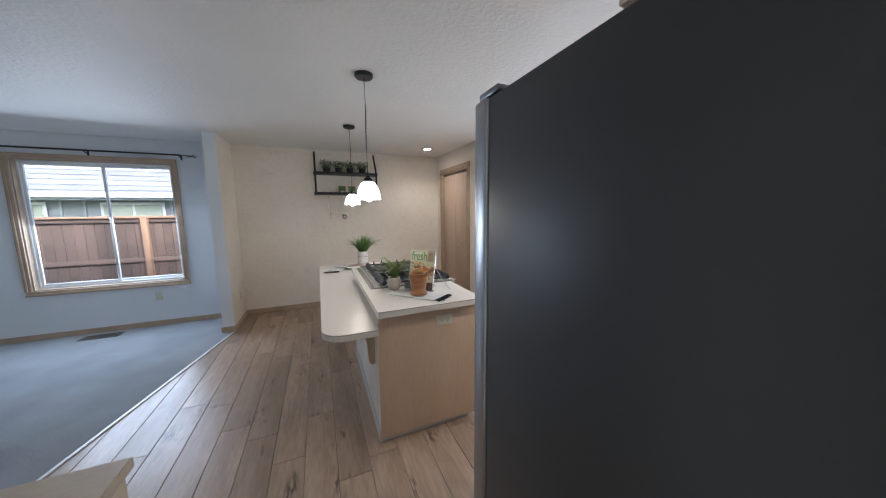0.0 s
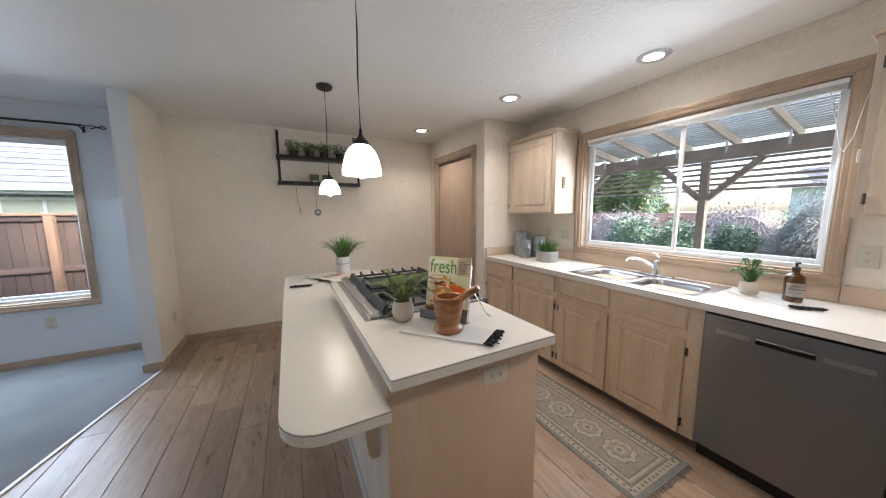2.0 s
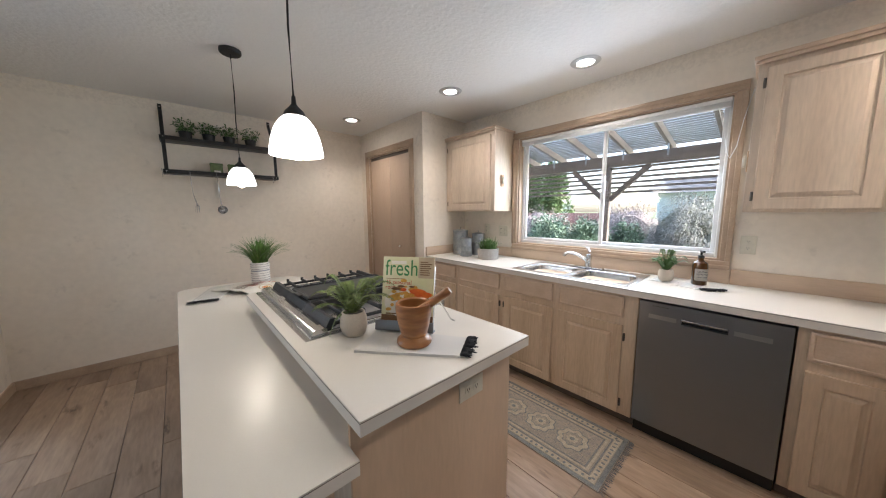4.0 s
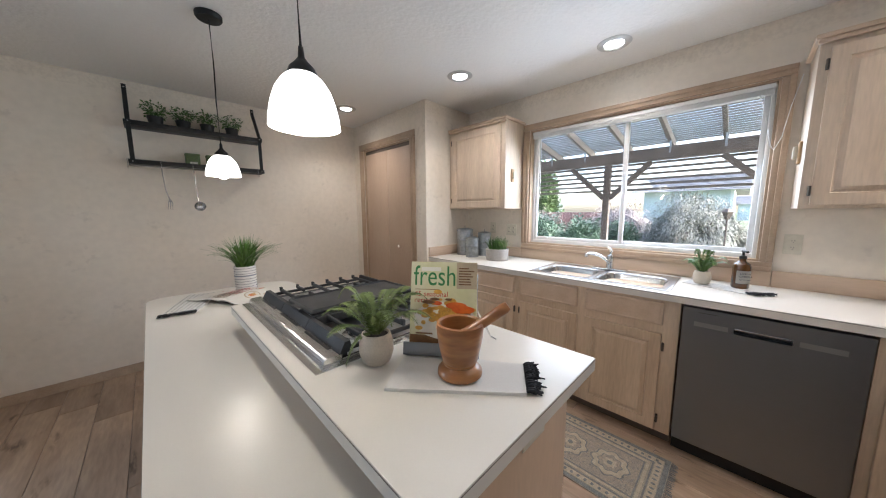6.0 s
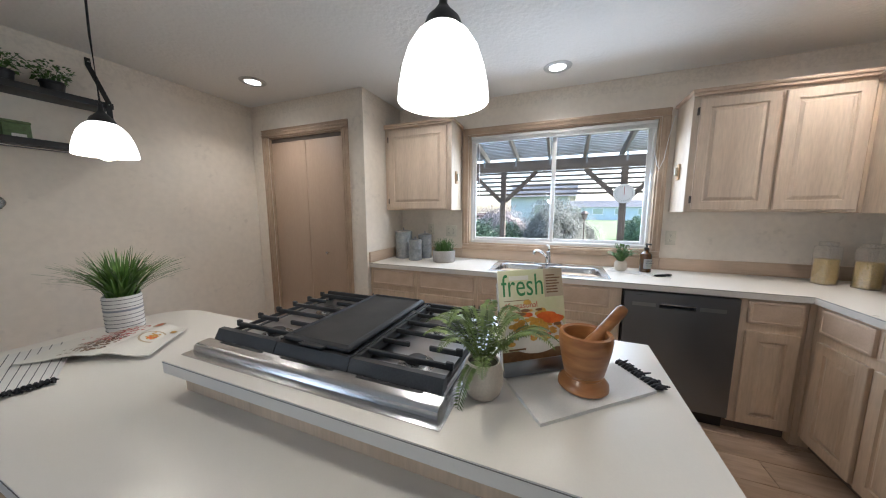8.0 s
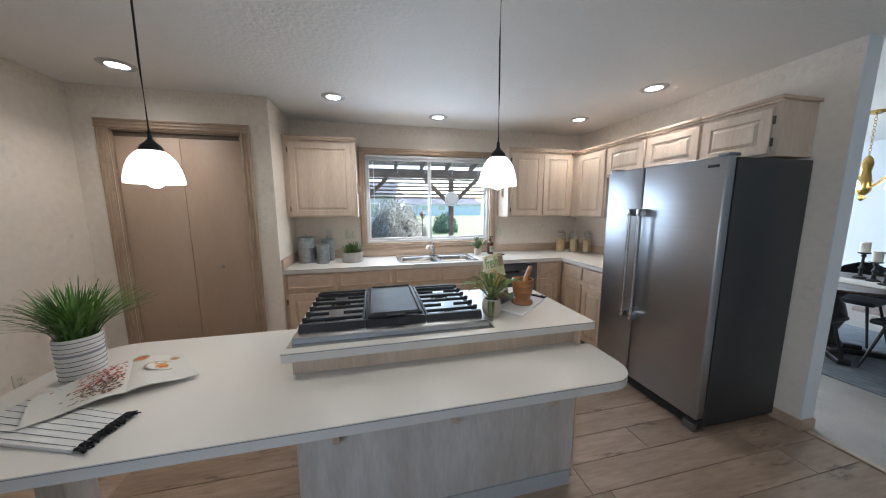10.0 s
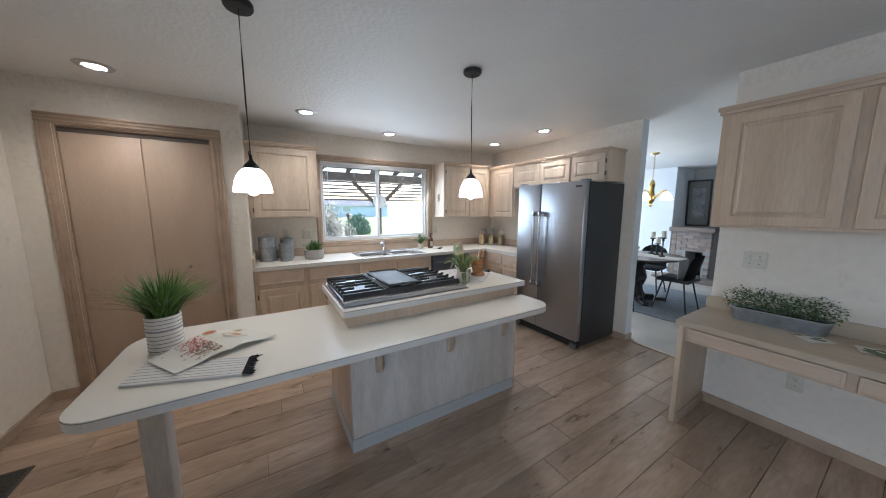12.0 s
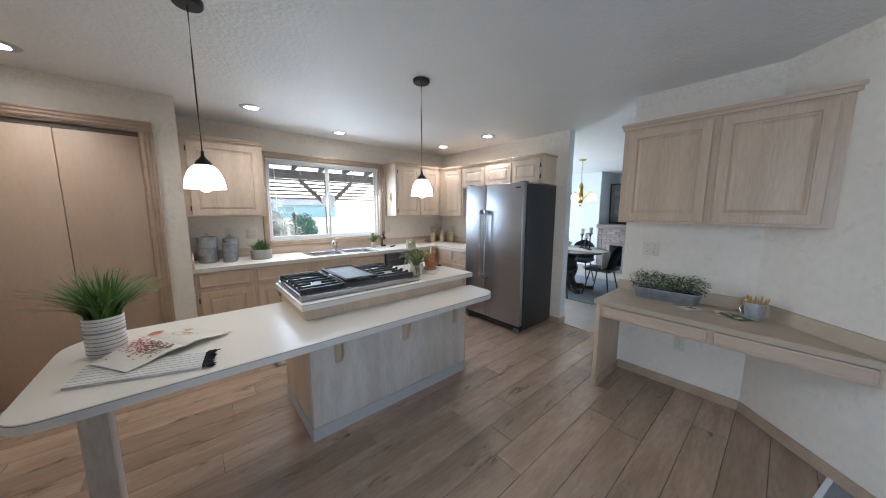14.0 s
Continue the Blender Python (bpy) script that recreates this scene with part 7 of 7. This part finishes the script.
cyl(bm, (0, 0, 0), (0, 0, 1.42), 0.012, n=8)
part("pole", bm, "timber", fdr)
bm = bmesh.new()
cyl(bm, (0, 0, 1.40), (0, 0, 1.52), 0.03, 0.07, 4)
cyl(bm, (0, 0, 1.5205), (0, 0, 1.58), 0.10, 0.01, 4)
part("tray", bm, "timber", fdr)


def gabled_house(name_, label, x0, x1, y0, y1, wall_h, ridge, material, along="y", board=0.0):
    """A house with clapboards, eaves, gutter and a shingled roof of two slopes."""
    ob = thing(name_, label, "house", None)
    part("wall", B(((x0, y0, GZ0), (x1, y1, wall_h))), material, ob, smooth=False)
    if board:
        bm = bmesh.new()
        z = GZ0 + 0.1
        while z < wall_h - 0.05:
            box(bm, (x0 - 0.018, y0, z), (x0 - 0.001, y1, z + board * 0.86))
            z += board
        tagged(part("clapboards", bm, material, ob, smooth=False), kind="stuff")
    o = 0.5
    if along == "y":
        xm = (x0 + x1) / 2
        slopes = (((x0 - o, wall_h - 0.06), (xm, ridge)), ((x1 + o, wall_h - 0.06), (xm, ridge)))
        for (xa, za), (xb, zb) in slopes:
            bm = bmesh.new()
            n = 14
            for k in range(n):
                f0, f1 = k / n, (k + 1) / n + 0.01
                v = [bm.verts.new(p) for p in ((xa + (xb - xa) * f0, y0 - o, za + (zb - za) * f0 + 0.03), (xa + (xb - xa) * f0, y1 + o, za + (zb - za) * f0 + 0.03), (xa + (xb - xa) * f1, y1 + o, za + (zb - za) * f1 + 0.012), (xa + (xb - xa) * f1, y0 - o, za + (zb - za) * f1 + 0.012))]
                bm.faces.new(v)
            part("roof", bm, "shingle", ob, smooth=False)
    else:
        ym_ = (y0 + y1) / 2
        for (ya, za), (yb, zb) in (((y0 - o, wall_h - 0.06), (ym_, ridge)), ((y1 + o, wall_h - 0.06), (ym_, ridge))):
            bm = bmesh.new()
            n = 26
            for k in range(n):
                f0, f1 = k / n, (k + 1) / n + 0.01
                v = [bm.verts.new(p) for p in ((x0 - o, ya + (yb - ya) * f0, za + (zb - za) * f0 + 0.03), (x1 + o, ya + (yb - ya) * f0, za + (zb - za) * f0 + 0.03), (x1 + o, ya + (yb - ya) * f1, za + (zb - za) * f1 + 0.012), (x0 - o, ya + (yb - ya) * f1, za + (zb - za) * f1 + 0.012))]
                bm.faces.new(v)
            part("roof", bm, "shingle", ob, smooth=False)
    return ob


bh = gabled_house("garden_house", "blue-grey clapboard house across the garden", 17.0, 23.0, 1.9, 4.9, 2.2, 3.1, "siding", "y", 0.16)
part("corner_trim", B(((16.96, 1.89, GZ0), (17.08, 2.0, 2.2))), "vinyl", bh, smooth=False)
wnd = part("window", B(((16.95, 2.7, 0.9), (16.98, 3.7, 1.8))), "vinyl", bh, smooth=False)
part("pane", B(((16.93, 2.78, 0.98), (16.949, 3.62, 1.72))), "greenpane", wnd, smooth=False)
dh = gabled_house("distant_house", "distant grey house beyond the lawn", 62, 74, -20, 2, 2.2, 3.6, "siding", "y", 0.3)
for k in range(4):
    wnd = part("window", B(((61.9, -12 + k * 3.6, 0.8), (61.96, -10.2 + k * 3.6, 2.0))), "vinyl", dh, smooth=False)
    part("pane", B(((61.86, -11.9 + k * 3.6, 0.9), (61.899, -10.3 + k * 3.6, 1.9))), "greenpane", wnd, smooth=False)

# the neighbour's fence and house outside the living room window
nf = thing("wooden_fence", "red-brown stained wooden board fence outside the living room", "fence", None)
fb = mesh_of("board", B(((-0.068, -0.010, 0), (0.068, 0.010, 1.56)), bevel=0.003), "fence")
for k in range(62):
    ob = new("board", fb)
    ob.parent = nf
    ob.matrix_basis = pose(-8.2 + k * 0.1405, 7.78, GZ0 + 0.04)
part("cap_rail", B(((-8.3, 7.70, 1.421), (0.6, 7.86, 1.46)), bevel=0.004), "fencepost", nf)
part("top_rail", B(((-8.3, 7.735, 1.34), (0.6, 7.769, 1.42)), bevel=0.003), "fence", nf)
part("middle_rail", B(((-8.3, 7.735, 0.57), (0.6, 7.769, 0.655)), bevel=0.003), "fence", nf)
for x in (-7.4, -5.0, -2.6, -0.2):
    part("post", B(((x - 0.045, 7.64, GZ0), (x + 0.045, 7.7345, 1.42)), bevel=0.004), "fencepost", nf)
nh = gabled_house("neighbour_house", "grey board-sided house with a shingle roof behind the fence", -14.0, 4.0, 10.0, 20.0, 1.95, 5.4, "greysiding", "x")
for k in range(44):
    part("batten", B(((-13.8 + k * 0.4, 9.975, GZ0), (-13.76 + k * 0.4, 9.999, 1.9))), "gutter", nh, smooth=False)
for k in range(5):
    x = -8.5 + k * 2.1
    wnd = part("window", B(((x, 9.955, 0.9), (x + 1.2, 9.974, 1.78))), "vinyl", nh, smooth=False)
    part("pane", B(((x + 0.06, 9.94, 0.96), (x + 0.57, 9.954, 1.72))), "greenpane", wnd, smooth=False)
    part("pane", B(((x + 0.63, 9.94, 0.96), (x + 1.14, 9.954, 1.72))), "greenpane", wnd, smooth=False)
part("soffit", B(((-14.4, 9.45, 1.83), (4.4, 9.99, 1.86))), "gutter", nh, smooth=False)
part("fascia", B(((-14.4, 9.42, 1.83), (4.4, 9.45, 2.0))), "gutter", nh, smooth=False)
part("gutter", B(((-14.4, 9.30, 1.87), (4.4, 9.42, 1.99)), bevel=0.02), "gutter", nh)
for x in (-4.6, -1.6):
    vp = part("roof_vent", B(((x, 12.4, 2.9), (x + 0.3, 12.7, 3.42)), bevel=0.02), "gutter", nh)

# ---- plank floor ----
fl = thing("floor", "grey-brown oak laminate plank floor", "floor", None, kind="structure")
PW, PL = 0.182, 1.22
plank_meshes = {}


def plank_mesh(length):
    key = round(length, 3)
    if key not in plank_meshes:
        bm = bmesh.new()
        w, l, b = PW / 2 - 0.0011, key / 2 - 0.0011, 0.0022
        lo = [bm.verts.new((x, y, -0.008)) for x, y in ((-w, -l), (w, -l), (w, l), (-w, l))]
        mid = [bm.verts.new((x, y, -b)) for x, y in ((-w, -l), (w, -l), (w, l), (-w, l))]
        top = [bm.verts.new((x, y, 0)) for x, y in ((-w + b, -l + b), (w - b, -l + b), (w - b, l - b), (-w + b, l - b))]
        for a, c in ((lo, mid), (mid, top)):
            for i in range(4):
                bm.faces.new((a[i], a[(i + 1) % 4], c[(i + 1) % 4], c[i]))
        bm.faces.new(top)
        plank_meshes[key] = mesh_of("plank", bm, "plank")
    return plank_meshes[key]


rg = random.Random(14)
first = -0.78 - 5 * PW
for i in range(24):
    xc = first + (i + 0.5) * PW
    if xc - PW / 2 > 2.62:
        break
    y, end = 0.262 if xc > -0.12 else 0.80, YN
    length = PL * rg.uniform(0.2, 1.0)
    while y < end - 0.02:
        length = min(length, end - y)
        ob = new("plank", plank_mesh(length))
        ob.parent = fl
        ob.location = (xc, y + length / 2, 0)
        y += length
        length = PL
